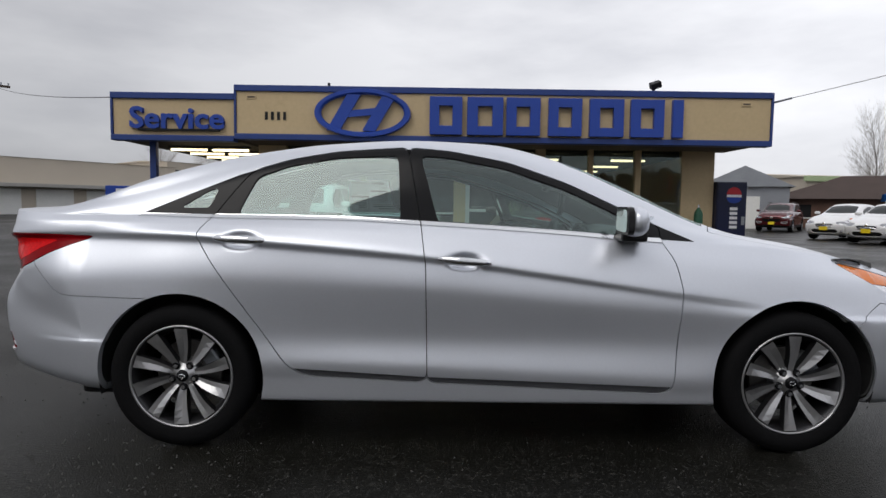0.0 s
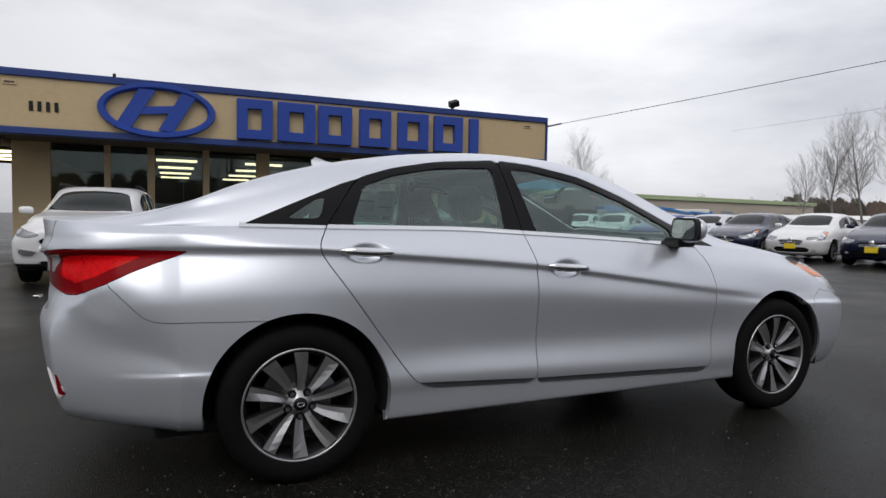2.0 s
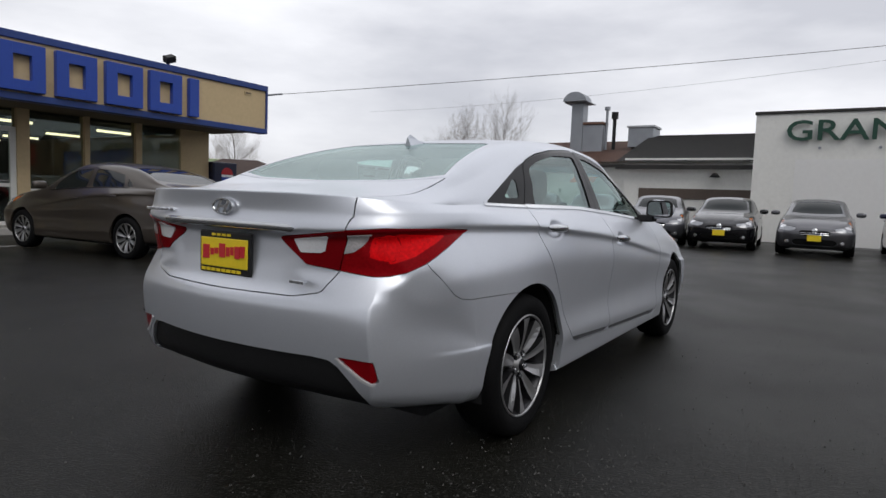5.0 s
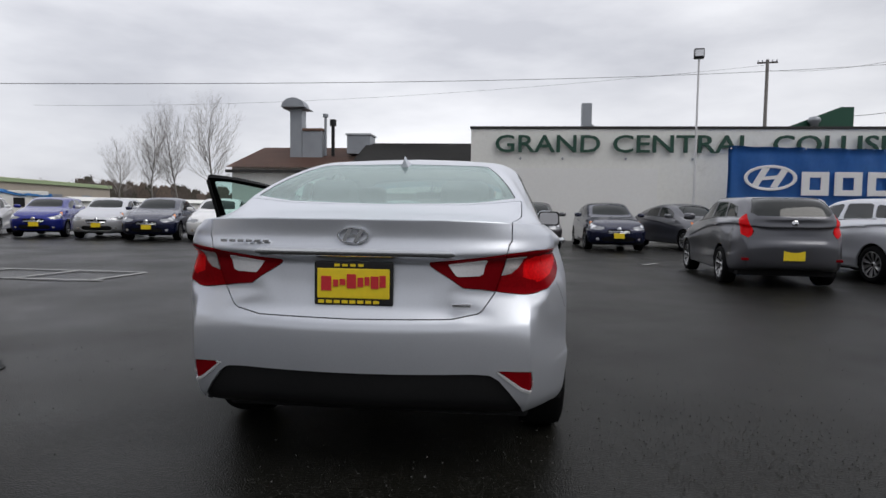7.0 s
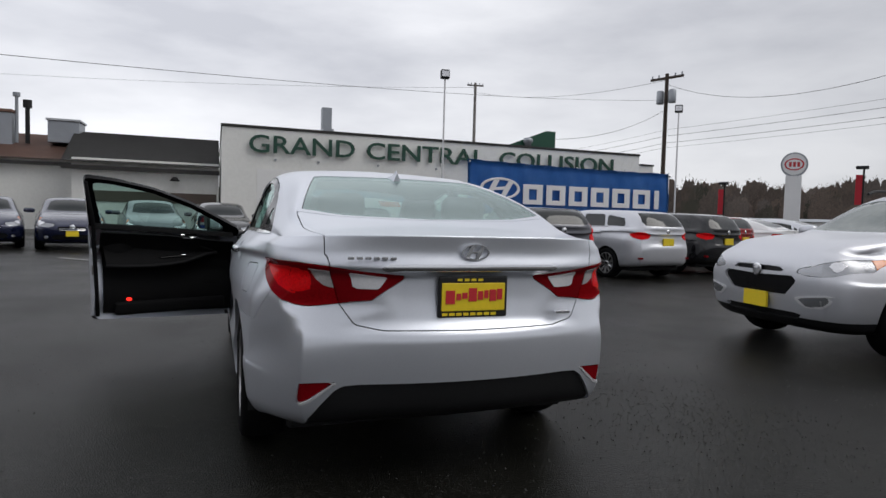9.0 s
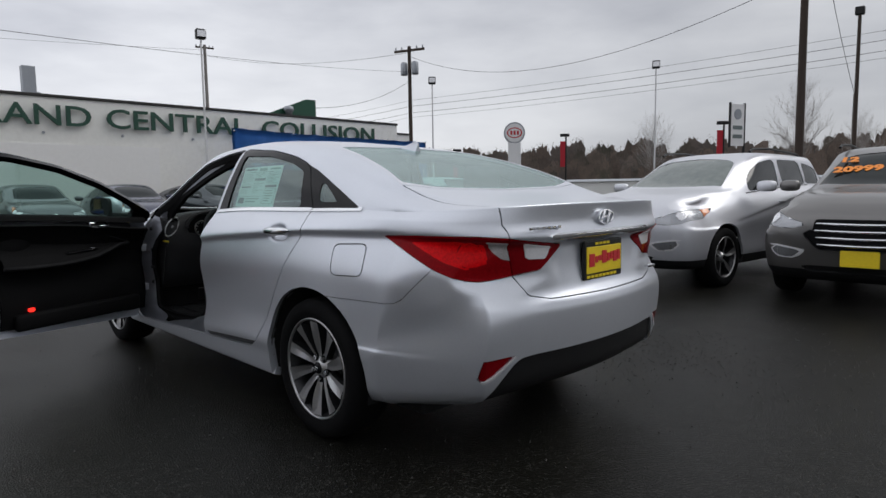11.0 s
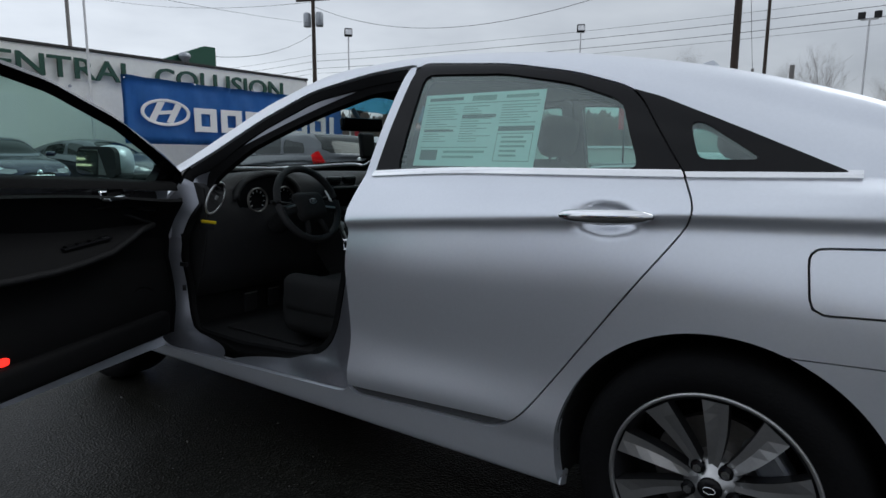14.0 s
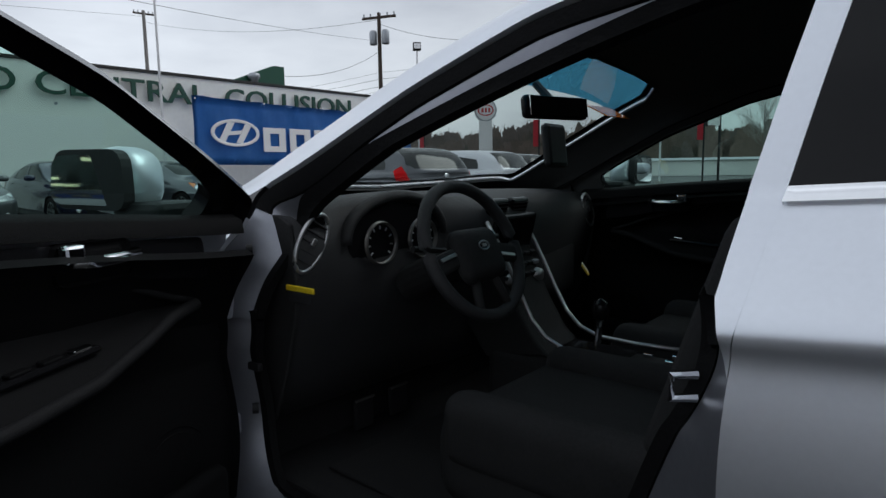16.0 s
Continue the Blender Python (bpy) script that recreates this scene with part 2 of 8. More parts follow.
def revolve(profile, n=48, axis="y", close=False):
    """Turns (radius, offset) pairs about an axis into verts and faces."""
    vs, fs, k = [], [], len(profile)
    for i in range(n):
        a = 2 * math.pi * i / n
        for r, o in profile:
            vs.append((r * math.cos(a), o, r * math.sin(a)) if axis == "y" else (r * math.cos(a), r * math.sin(a), o))
    for i in range(n):
        j = (i + 1) % n
        for p in range(k if close else k - 1):
            q = (p + 1) % k
            fs.append((i * k + p, i * k + q, j * k + q, j * k + p))
    return vs, [], fs


def tube(points, r, n=8, closed=False):
    """A round bar along points."""
    pts = [Vector(p) for p in points]
    vs, fs, m = [], [], len(pts)
    for i, p in enumerate(pts):
        a = pts[(i - 1) % m] if closed or i else p
        b = pts[(i + 1) % m] if closed or i < m - 1 else p
        t = (b - a).normalized()
        side = t.cross(Vector((0, 0, 1)))
        if side.length < 1e-3:
            side = Vector((1, 0, 0))
        side.normalize()
        upv = side.cross(t)
        for k in range(n):
            c = 2 * math.pi * k / n
            vs.append(p + r * (math.cos(c) * side + math.sin(c) * upv))
    for i in range(m if closed else m - 1):
        j = (i + 1) % m
        for k in range(n):
            fs.append((i * n + k, i * n + (k + 1) % n, j * n + (k + 1) % n, j * n + k))
    if not closed:
        fs += [tuple(range(n - 1, -1, -1)), tuple(range((m - 1) * n, m * n))]
    return [tuple(v) for v in vs], [], fs


def prism(poly, depth, m=None, bevel=0.0):
    """A flat shape (x, z) thickened along +y, then moved by m."""
    bm = bmesh.new()
    vs = [bm.verts.new((x, 0, z)) for x, z in poly]
    f = bm.faces.new(vs)
    r = bmesh.ops.extrude_face_region(bm, geom=[f])
    bmesh.ops.translate(bm, vec=(0, depth, 0), verts=[v for v in r["geom"] if isinstance(v, bmesh.types.BMVert)])
    if bevel:
        bmesh.ops.bevel(bm, geom=list(bm.edges), offset=bevel, segments=2, affect="EDGES", profile=0.5)
    bmesh.ops.recalc_face_normals(bm, faces=list(bm.faces))
    if m is not None:
        bm.transform(m)
    return bm


def text_mesh(name, words, size, depth, material, parent, m, label="", width=None, offset=0.0):
    """Raised lettering in the built-in font, its left foot at m, fitted to a width."""
    cu = bpy.data.curves.new(name, "FONT")
    cu.body, cu.size, cu.extrude, cu.offset = words, size, depth / 2, offset
    cu.resolution_u = 3
    tmp = bpy.data.objects.new(name, cu)
    scene.collection.objects.link(tmp)
    dg = bpy.context.evaluated_depsgraph_get()
    me = bpy.data.meshes.new_from_object(tmp.evaluated_get(dg))
    bpy.data.objects.remove(tmp)
    xs = [v.co.x for v in me.vertices]
    if width:
        k = width / (max(xs) - min(xs))
        for v in me.vertices:
            v.co.x = (v.co.x - min(xs)) * k
    me.materials.clear()
    me.materials.append(material)
    ob = new(name, me)
    ob.parent, ob.matrix_basis = parent, m
    if label:
        ob["label"] = label
    return ob


# ==== ground and buildings ====
def asphalt():
    """Wet asphalt: dark binder, paler stone chips of a few millimetres, broad damp and dry patches, fine relief."""
    m = mat("wet_asphalt", (0.0082, 0.0080, 0.0064), 0.40, 0, 0.35, 10.0, 0, spots=((0.0052, 0.0051, 0.0041), 0.30, 0.46, 0.64), rvary=0.0, spec=0.13)
    n, l = m.node_tree.nodes, m.node_tree.links
    b = n["Principled BSDF"]
    co, v1, v2, chip, pal, mx, tone, rg, wet, rr, bp = (n.new("ShaderNode" + k) for k in ("TexCoord", "TexVoronoi", "TexVoronoi", "MapRange", "MapRange", "MixRGB", "MixRGB", "TexNoise", "TexNoise", "MapRange", "Bump"))
    v1.inputs["Scale"].default_value, v2.inputs["Scale"].default_value = 120, 46
    for t in (v1, v2, rg, wet):
        l.new(co.outputs["Object"], t.inputs["Vector"])
    chip.inputs["From Min"].default_value, chip.inputs["From Max"].default_value = 0.80, 0.99
    sep = n.new("ShaderNodeSeparateColor")
    l.new(v1.outputs["Color"], sep.inputs[0]), l.new(sep.outputs[0], chip.inputs["Value"])
    old = b.inputs["Base Color"].links[0].from_socket
    mx.inputs[2].default_value = (0.036, 0.035, 0.031, 1)
    l.new(chip.outputs[0], mx.inputs["Fac"]), l.new(old, mx.inputs[1])
    sep2 = n.new("ShaderNodeSeparateColor")
    l.new(v2.outputs["Color"], sep2.inputs[0])
    pal.inputs["From Min"].default_value, pal.inputs["From Max"].default_value, pal.inputs["To Max"].default_value = 0.90, 1.0, 0.6
    l.new(sep2.outputs[1], pal.inputs["Value"])
    tone.inputs[2].default_value = (0.032, 0.031, 0.028, 1)
    l.new(pal.outputs[0], tone.inputs["Fac"]), l.new(mx.outputs[0], tone.inputs[1]), l.new(tone.outputs[0], b.inputs["Base Color"])
    wet.inputs["Scale"].default_value, wet.inputs["Detail"].default_value = 0.55, 4
    rr.inputs["From Min"].default_value, rr.inputs["From Max"].default_value = 0.36, 0.64
    rr.inputs["To Min"].default_value, rr.inputs["To Max"].default_value = 0.28, 0.42
    l.new(wet.outputs["Fac"], rr.inputs["Value"]), l.new(rr.outputs[0], b.inputs["Roughness"])
    bp.inputs["Strength"].default_value, bp.inputs["Distance"].default_value = 0.40, 0.006
    l.new(v1.outputs["Distance"], bp.inputs["Height"]), l.new(bp.outputs[0], b.inputs["Normal"])
    return m


M_ASPHALT = asphalt()
M_BEIGE = mat("beige_fascia", (0.56, 0.43, 0.25), 0.7, 0, 0.07, 3, 0.1, 60, spots=((0.40, 0.29, 0.16), 0.9, 0.62, 0.80))
M_BEIGEW = mat("beige_wall", (0.58, 0.45, 0.27), 0.75, 0, 0.08, 3, 0.15, 80)
M_BLUE = mat("blue_trim", (0.016, 0.045, 0.20), 0.45, 0, 0.10, 5)
M_SIGNB = mat("blue_sign_plastic", (0.014, 0.055, 0.34), 0.35, 0, 0.08, 5, spots=((0.02, 0.07, 0.30), 2.0, 0.55, 0.75))
M_WWALL = mat("white_painted_block", (0.80, 0.80, 0.77), 0.75, 0, 0.06, 2.0, 0.25, 14, spots=((0.62, 0.61, 0.57), 0.8, 0.60, 0.80))
M_WPATCH = mat("fresh_white_paint", (0.80, 0.80, 0.79), 0.7, 0, 0.03, 2.0, 0.2, 14)
M_DKROOF = mat("black_shingle_roof", (0.035, 0.033, 0.032), 0.85, 0, 0.25, 10, 0.6, 40)
M_BROWNROOF = mat("rusty_metal_roof", (0.17, 0.095, 0.070), 0.7, 0.1, 0.22, 8, 0.3, 30)
M_GREENS = mat("dark_green_letters", (0.010, 0.060, 0.038), 0.45, 0, 0.1, 6)
M_GREENP = mat("pale_green_band", (0.42, 0.52, 0.30), 0.7, 0, 0.08, 4)
M_BANNER = mat("blue_banner_vinyl", (0.045, 0.185, 0.50), 0.42, 0, 0.08, 2.5, 0.25, 3)
M_GALV = mat("galvanised_sheet", (0.33, 0.35, 0.38), 0.45, 0.6, 0.15, 8, 0.1, 20)
M_WOODP = mat("weathered_pole_wood", (0.055, 0.040, 0.032), 0.9, 0, 0.3, 8, 0.6, 30, stretch=(4, 4, 0.3))
M_CONC = mat("concrete", (0.34, 0.33, 0.31), 0.85, 0, 0.15, 5, 0.4, 60)
M_LINE = mat("worn_white_paint", (0.34, 0.34, 0.34), 0.7, 0, 0.25, 12, spots=((0.05, 0.05, 0.05), 14, 0.55, 0.70))
M_TAN = mat("tan_metal_siding", (0.52, 0.46, 0.38), 0.6, 0.1, 0.06, 4)
M_BRICK = mat("brown_brick_face", (0.15, 0.085, 0.062), 0.85, 0, 0.2, 10, 0.3, 40)
M_TUBE = glow("fluorescent_tube", (1.0, 0.84, 0.52), 2.6)
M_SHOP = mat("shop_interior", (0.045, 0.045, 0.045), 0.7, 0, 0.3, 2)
M_SHOPF = mat("shop_tile_floor", (0.16, 0.15, 0.14), 0.25, 0, 0.2, 3)
M_PANE = glass_mat("shop_window_glass", (0.75, 0.80, 0.78))
M_DWHITE = mat("white_door_frame", (0.74, 0.74, 0.72), 0.5, 0, 0.05, 8)
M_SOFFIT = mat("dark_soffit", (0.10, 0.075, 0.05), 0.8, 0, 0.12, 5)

# Ground: one sheet with slight unevenness near the cars, out to the horizon.
bm = bmesh.new()
xs = [-900, -300, -120, -60, -40] + [-30 + i * 0.75 for i in range(81)] + [40, 60, 120, 300, 900]
vg = [[bm.verts.new((x, y, 0.012 * noise.noise((x * 0.35, y * 0.35, 3)) - 0.012 if max(abs(x), abs(y)) > 5.6 else -0.004 + 0.003 * noise.noise((x * 0.6, y * 0.6, 3)))) for y in xs] for x in xs]
for a in range(len(xs) - 1):
    for b in range(len(xs) - 1):
        bm.faces.new((vg[a][b], vg[a + 1][b], vg[a + 1][b + 1], vg[a][b + 1]))
ground = tagged(part("ground", bm, M_ASPHALT, smooth=True), "dark wet asphalt of a car sales lot", "ground", kind="structure")

# Worn parking lines on the far side of the lot.
lines = empty("parking_lines", "worn white painted parking lines on asphalt", "marking", kind="structure")
for x0, y0, x1, y1 in ((5.2, 5.5, 5.3, 9.8), (3.95, 5.6, 5.15, 5.45), (4.0, 6.9, 5.2, 6.7), (3.95, 5.4, 4.0, 9.4), (4.0, 8.2, 5.2, 8.0), (-3.3, 9.6, 1.2, 9.75), (-0.6, 9.7, -1.3, 7.2), (9.0, -3.6, 9.5, -4.0), (10.4, 3.2, 11.6, 4.4)):
    d = Vector((x1 - x0, y1 - y0, 0))
    s = Vector((-d.y, d.x, 0)).normalized() * 0.05
    bm = bmesh.new()
    p = [Vector((x0, y0, 0.003)), Vector((x1, y1, 0.003))]
    f = bm.faces.new([bm.verts.new(q) for q in (p[0] - s, p[1] - s, p[1] + s, p[0] + s)])
    r = bmesh.ops.extrude_face_region(bm, geom=[f])
    bmesh.ops.translate(bm, vec=(0, 0, 0.004), verts=[v for v in r["geom"] if isinstance(v, bmesh.types.BMVert)])
    part("painted_line", bm, M_LINE, lines)


tp = empty("tar_patch", "dark tar patches on the asphalt", "patch", pose(-.79, 3.0, 0, 0, 0, 60))
for dx, dy, rx, ry in ((0, 0, .22, .09), (.30, .03, .06, .035)):
    k = 14
    vs = [(dx + rx * (1 + .25 * math.sin(3.1 * i + dx * 9)) * math.cos(2 * math.pi * i / k), dy + ry * (1 + .3 * math.cos(2.3 * i)) * math.sin(2 * math.pi * i / k), z) for z in (-.004, .003) for i in range(k)]
    part("tar", (vs, [], [tuple(range(k, 2 * k))] + [(i, (i + 1) % k, k + (i + 1) % k, k + i) for i in range(k)]), mat("fresh_tar", (.003, .003, .003), .5, 0, .2, 20, spec=.1), tp)


def dealership():
    d = empty("dealership_building", "beige single-storey car showroom with blue-trimmed fascia and canopy", "building")
    FY, WY = 11.72, 13.4
    # fascia boxes
    part("fascia", box(-5.25, 7.93, FY, FY + 0.25, 2.84, 3.87, 0.01), M_BEIGE, d, "beige plywood fascia")
    part("service_fascia", box(-8.29, -5.27, FY + 0.04, FY + 0.27, 2.78, 3.66, 0.01), M_BEIGE, d, "beige fascia over the service drive")
    for n, b in (("top_trim", (-5.30, 7.98, FY - 0.05, FY + 0.3, 3.87, 4.02)), ("bottom_trim", (-5.30, 7.98, FY - 0.05, FY + 0.3, 2.70, 2.84)),
                 ("end_trim", (7.93, 7.985, FY - 0.045, FY + 0.3, 2.842, 3.868)), ("end_trim", (-5.305, -5.25, FY - 0.045, FY + 0.3, 2.842, 3.868)),
                 ("service_top_trim", (-8.34, -5.31, FY - 0.02, FY + 0.3, 3.66, 3.81)), ("service_bottom_trim", (-8.34, -5.31, FY - 0.02, FY + 0.3, 2.64, 2.78)),
                 ("service_end_trim", (-8.345, -8.29, FY - 0.01, FY + 0.3, 2.782, 3.658))):
        part(n, box(*b, 0.012), M_BLUE, d)
    part("end_fascia", box(7.74, 7.93, FY + 0.3, 25.2, 2.84, 3.87, 0.01), M_BEIGE, d)
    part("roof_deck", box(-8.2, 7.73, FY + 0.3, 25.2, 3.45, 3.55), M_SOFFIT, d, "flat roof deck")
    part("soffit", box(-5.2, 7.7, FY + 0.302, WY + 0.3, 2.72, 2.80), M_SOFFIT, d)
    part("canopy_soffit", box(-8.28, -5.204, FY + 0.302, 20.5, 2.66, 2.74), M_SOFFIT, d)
    # front wall, piece by piece round its openings: (x0, x1, z0, z1)
    wins = [(-4.45, -3.35), (-3.22, -2.42), (-2.26, -1.15), (-1.0, 0.16), (2.66, 3.86), (3.98, 5.14), (5.30, 6.45)]
    part("wall_end", box(-5.2, -4.45, WY, WY + 0.25, 0, 2.72, 0.004), M_BEIGEW, d)
    part("wall_end", box(6.45, 7.34, WY, WY + 0.25, 0, 2.72, 0.004), M_BEIGEW, d)
    edges = [-4.45, -3.35, -3.22, -2.42, -2.26, -1.15, -1.0, 0.16, 0.48, 2.40, 2.66, 3.86, 3.98, 5.14, 5.30, 6.45]
    for a, b in zip(edges[1:-1:2], edges[2::2]):
        part("wall_post", box(a, b, WY - 0.05, WY + 0.2, 0, 2.72, 0.006), M_BEIGEW, d)
    for a, b in wins:
        part("wall_foot", box(a, b, WY + 0.01, WY + 0.2, 0, 0.22, 0.004), M_BEIGEW, d)
        w = part("window_frame", box(a, b, WY + 0.03, WY + 0.10, 0.90, 0.955, 0.004), M_DWHITE, d)
        part("pane", box(a, b, WY + 0.055, WY + 0.065, 0.22, 2.72), M_PANE, w).visible_shadow = False
    # white double door
    dr = part("entrance_door", box(0.48, 2.40, WY + 0.0, WY + 0.1, 2.20, 2.30, 0.006), M_DWHITE, d, "white-framed glazed double entrance door")
    for a, b in ((0.48, 0.60), (1.36, 1.52), (2.28, 2.40)):
        part("stile", box(a, b, WY - 0.01, WY + 0.09, 0.0, 2.2, 0.006), M_DWHITE, dr)
    for a, b in ((0.6, 1.36), (1.52, 2.28)):
        part("rail", box(a, b, WY, WY + 0.08, 0.0, 0.22, 0.006), M_DWHITE, dr)
        part("rail", box(a, b, WY, WY + 0.08, 0.98, 1.06, 0.006), M_DWHITE, dr)
        part("pane", box(a, b, WY + 0.035, WY + 0.045, 0.22, 2.2), M_PANE, dr).visible_shadow = False
        part("push_bar", cyl((a + 0.05, WY - 0.05, 1.12), (b - 0.05, WY - 0.05, 1.12), 0.014, n=10), M_CHROME, dr)
    part("transom_pane", box(0.48, 2.40, WY + 0.05, WY + 0.06, 2.30, 2.72), M_PANE, dr).visible_shadow = False
    # inside
    part("showroom_floor", box(-5.2, 7.3, WY + 0.25, 25, -0.02, 0.06), M_SHOPF, d)
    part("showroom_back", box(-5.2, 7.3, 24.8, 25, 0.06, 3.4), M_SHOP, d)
    part("showroom_side", box(7.1, 7.34, WY + 0.26, 24.8, 0.0, 3.4), M_BEIGEW, d)
    part("showroom_side", box(-5.2, -4.98, WY + 0.26, 24.8, 0.0, 3.4), M_BEIGEW, d)
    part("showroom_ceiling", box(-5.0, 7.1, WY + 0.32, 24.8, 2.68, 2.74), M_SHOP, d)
    # steel columns of the service drive
    for x, y in ((-7.55, 12.3), (-7.55, 17.5), (-5.9, 19.8)):
        part("canopy_column", box(x - 0.08, x + 0.08, y - 0.08, y + 0.08, 0, 2.66, 0.01), M_BLUE, d, "blue steel canopy column")
    part("walk_kerb", box(-5.0, 7.6, WY - 1.0, WY - 0.051, -0.02, 0.14, 0.02), M_CONC, d, "low concrete walk along the showroom front")
    return d


dealership()


def strip_light(x0, x1, y, z, group):
    s = empty("strip_light", "lit fluorescent strip light under a ceiling", "ceiling light", group=group)
    part("housing", box(x0, x1, y - 0.07, y + 0.07, z, z + 0.07, 0.01), M_SHOP, s)
    part("tube", cyl((x0 + 0.05, y, z - 0.03), (x1 - 0.05, y, z - 0.03), 0.035, n=8), M_TUBE, s)


for i in range(4):
    for a in (0, 1):
        strip_light(-7.55 + a * 1.12, -6.48 + a * 1.12, 13.2 + i * 1.3, 2.58, "strip lights of the service drive")
for i in range(4):
    for x in (-1.75, 0.50, 2.75, 5.3):
        strip_light(x - 0.55, x + 0.55, 14.6 + i * 2.75, 2.56, "strip lights of the showroom")

# showroom clutter seen through the glass
for x, y, w, h, c, nm, lb in ((-0.3, 15.2, 1.0, 0.75, M_CONC, "sales_desk", "pale sales desk behind the showroom glass"), (-1.9, 16.2, 1.2, 0.75, M_SHOP, "sales_desk", "dark sales desk behind the showroom glass"),
                              (4.6, 15.5, 1.3, 0.9, M_BRICK, "reception_counter", "brown reception counter behind the glass"), (-3.0, 15.0, 1.1, 0.7, M_CONC, "sales_desk", "pale sales desk behind the showroom glass")):
    t = empty(nm, lb, "desk", pose(x, y, 0.06))
    part("top", box(-w / 2, w / 2, -0.35, 0.35, h - 0.04, h, 0.008), c, t)
    for sx in (-1, 1):
        part("side_panel", box(sx * w / 2 - 0.04 if sx > 0 else -w / 2, w / 2 if sx > 0 else -w / 2 + 0.04, -0.32, 0.32, 0, h - 0.04, 0.004), c, t)
    part("front_panel", box(-w / 2 + 0.04, w / 2 - 0.04, -0.3, -0.28, 0.1, h - 0.04, 0.004), c, t)
pb = empty("poster_board", "pale poster board behind showroom glass", "sign", pose(-0.55, 13.85, 0.06))
part("board", box(-0.35, 0.35, 0, 0.03, 0.1, 0.8, 0.005), M_PAPER, pb)
for i in range(5):
    part("printed_bar", box(-0.28, 0.20 - 0.07 * (i % 2), -0.004, 0.0, 0.22 + i * 0.1, 0.26 + i * 0.1), M_INK, pb)

# --- signs on the fascia ---
sv = empty("service_sign", "raised blue letters on the service fascia", "sign", pose(-7.86, 11.715, 2.95))
text_mesh("letters", "Service", 0.72, 0.10, M_SIGNB, sv, pose(0, 0, 0, 90, 0, 0), width=2.32, offset=0.018)
part("mounting_rail", box(0.2, 2.2, -0.04, 0.02, -0.07, -0.02, 0.004), M_DARKIN, sv)


def oval_emblem(name, label, m, w, h, mt, depth):
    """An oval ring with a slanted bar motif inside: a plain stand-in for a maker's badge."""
    e = empty(name, label, "emblem", m)
    n, vs, fs = 64, [], []
    prof = ((1.0, 0.35), (0.985, 0.0), (0.90, 0.0), (0.86, 0.35), (0.86, 1.0), (1.0, 1.0))
    for i in range(n):
        a = 2 * math.pi * i / n
        for r, d in prof:
            vs.append((w / 2 * r * math.cos(a), d * depth, (h / 2 - (1 - r) * w / 2 * 0.8) * math.sin(a)))
    k = len(prof)
    for i in range(n):
        for p in range(k):
            fs.append((i * k + p, i * k + (p + 1) % k, ((i + 1) % n) * k + (p + 1) % k, ((i + 1) % n) * k + p))
    part("ring", (vs, [], fs), mt, e, smooth=False)
    for cx in (-0.20, 0.17):
        lean = 0.10 * w
        poly = [(cx * w - lean - 0.07 * w, -0.36 * h), (cx * w - lean + 0.06 * w, -0.38 * h), (cx * w + lean + 0.08 * w, 0.37 * h), (cx * w + lean - 0.06 * w, 0.38 * h)]
        part("slanted_bar", prism(poly, depth * 0.7, Matrix.Translation((0, depth * 0.2, 0)), 0.0), mt, e)
    part("cross_bar", prism([(-0.20 * w, -0.10 * h), (0.20 * w, -0.02 * h), (0.20 * w, 0.12 * h), (-0.18 * w, 0.04 * h)], depth * 0.6, Matrix.Translation((0, depth * 0.26, 0))), mt, e)
    return e


oval_emblem("oval_emblem_sign", "large raised blue oval emblem on the beige fascia", pose(-2.14, 11.56, 3.365), 2.36, 1.18, M_SIGNB, 0.14)


def letter_blocks(name, label, m, xs, z0, z1, mt, depth):
    """A row of plain rounded blocks, each slotted once or twice, in place of a maker's name."""
    s = empty(name, label, "sign", m)
    for i, (a, b) in enumerate(xs):
        bm = bmesh.new()
        w, h = b - a, z1 - z0
        t = 0.30 * w
        if w < 0.45 * h:
            box_into(bm, a, b, 0, depth, z0, z1, 0.012 * h)
        else:
            box_into(bm, a, a + t, 0, depth, z0, z1, 0.012 * h)
            box_into(bm, b - t, b, 0.001, depth + 0.001, z0, z1, 0.012 * h)
            for k in (0.0, 0.76):
                box_into(bm, a + t * 0.6, b - t * 0.6, 0.002, depth - 0.002, z0 + k * h + 0.002, z0 + (k + 0.24) * h - 0.002, 0.008 * h)
        part("letter_block", bm, mt, s)
    return s


letter_blocks("maker_name_sign", "row of raised plain blue sign blocks on the beige fascia", pose(0, 11.57, 0),
              ((-0.50, 0.30), (0.42, 1.30), (1.38, 2.21), (2.41, 3.23), (3.42, 4.26), (4.43, 5.25), (5.46, 5.72)), 2.87, 3.79, M_SIGNB, 0.13)
hn = empty("address_bars", "small dark bars where the street number hangs", "sign", pose(-4.55, 11.70, 3.18))
for i in range(4):
    part("bar", box(i * 0.15, i * 0.15 + 0.07, 0, 0.02, 0, 0.2, 0.004), M_BLACKPL, hn)
for x in (0, 12.2):
    v = empty("fascia_vent", "small beige vent cover on the fascia", "vent", pose(-5.0 + x, 11.70, 3.68))
    part("frame", box(0, 0.24, 0, 0.02, 0, 0.10, 0.006), M_BEIGEW, v)
    part("slot", box(0.03, 0.21, -0.004, 0.0, 0.03, 0.07), M_SOFFIT, v)
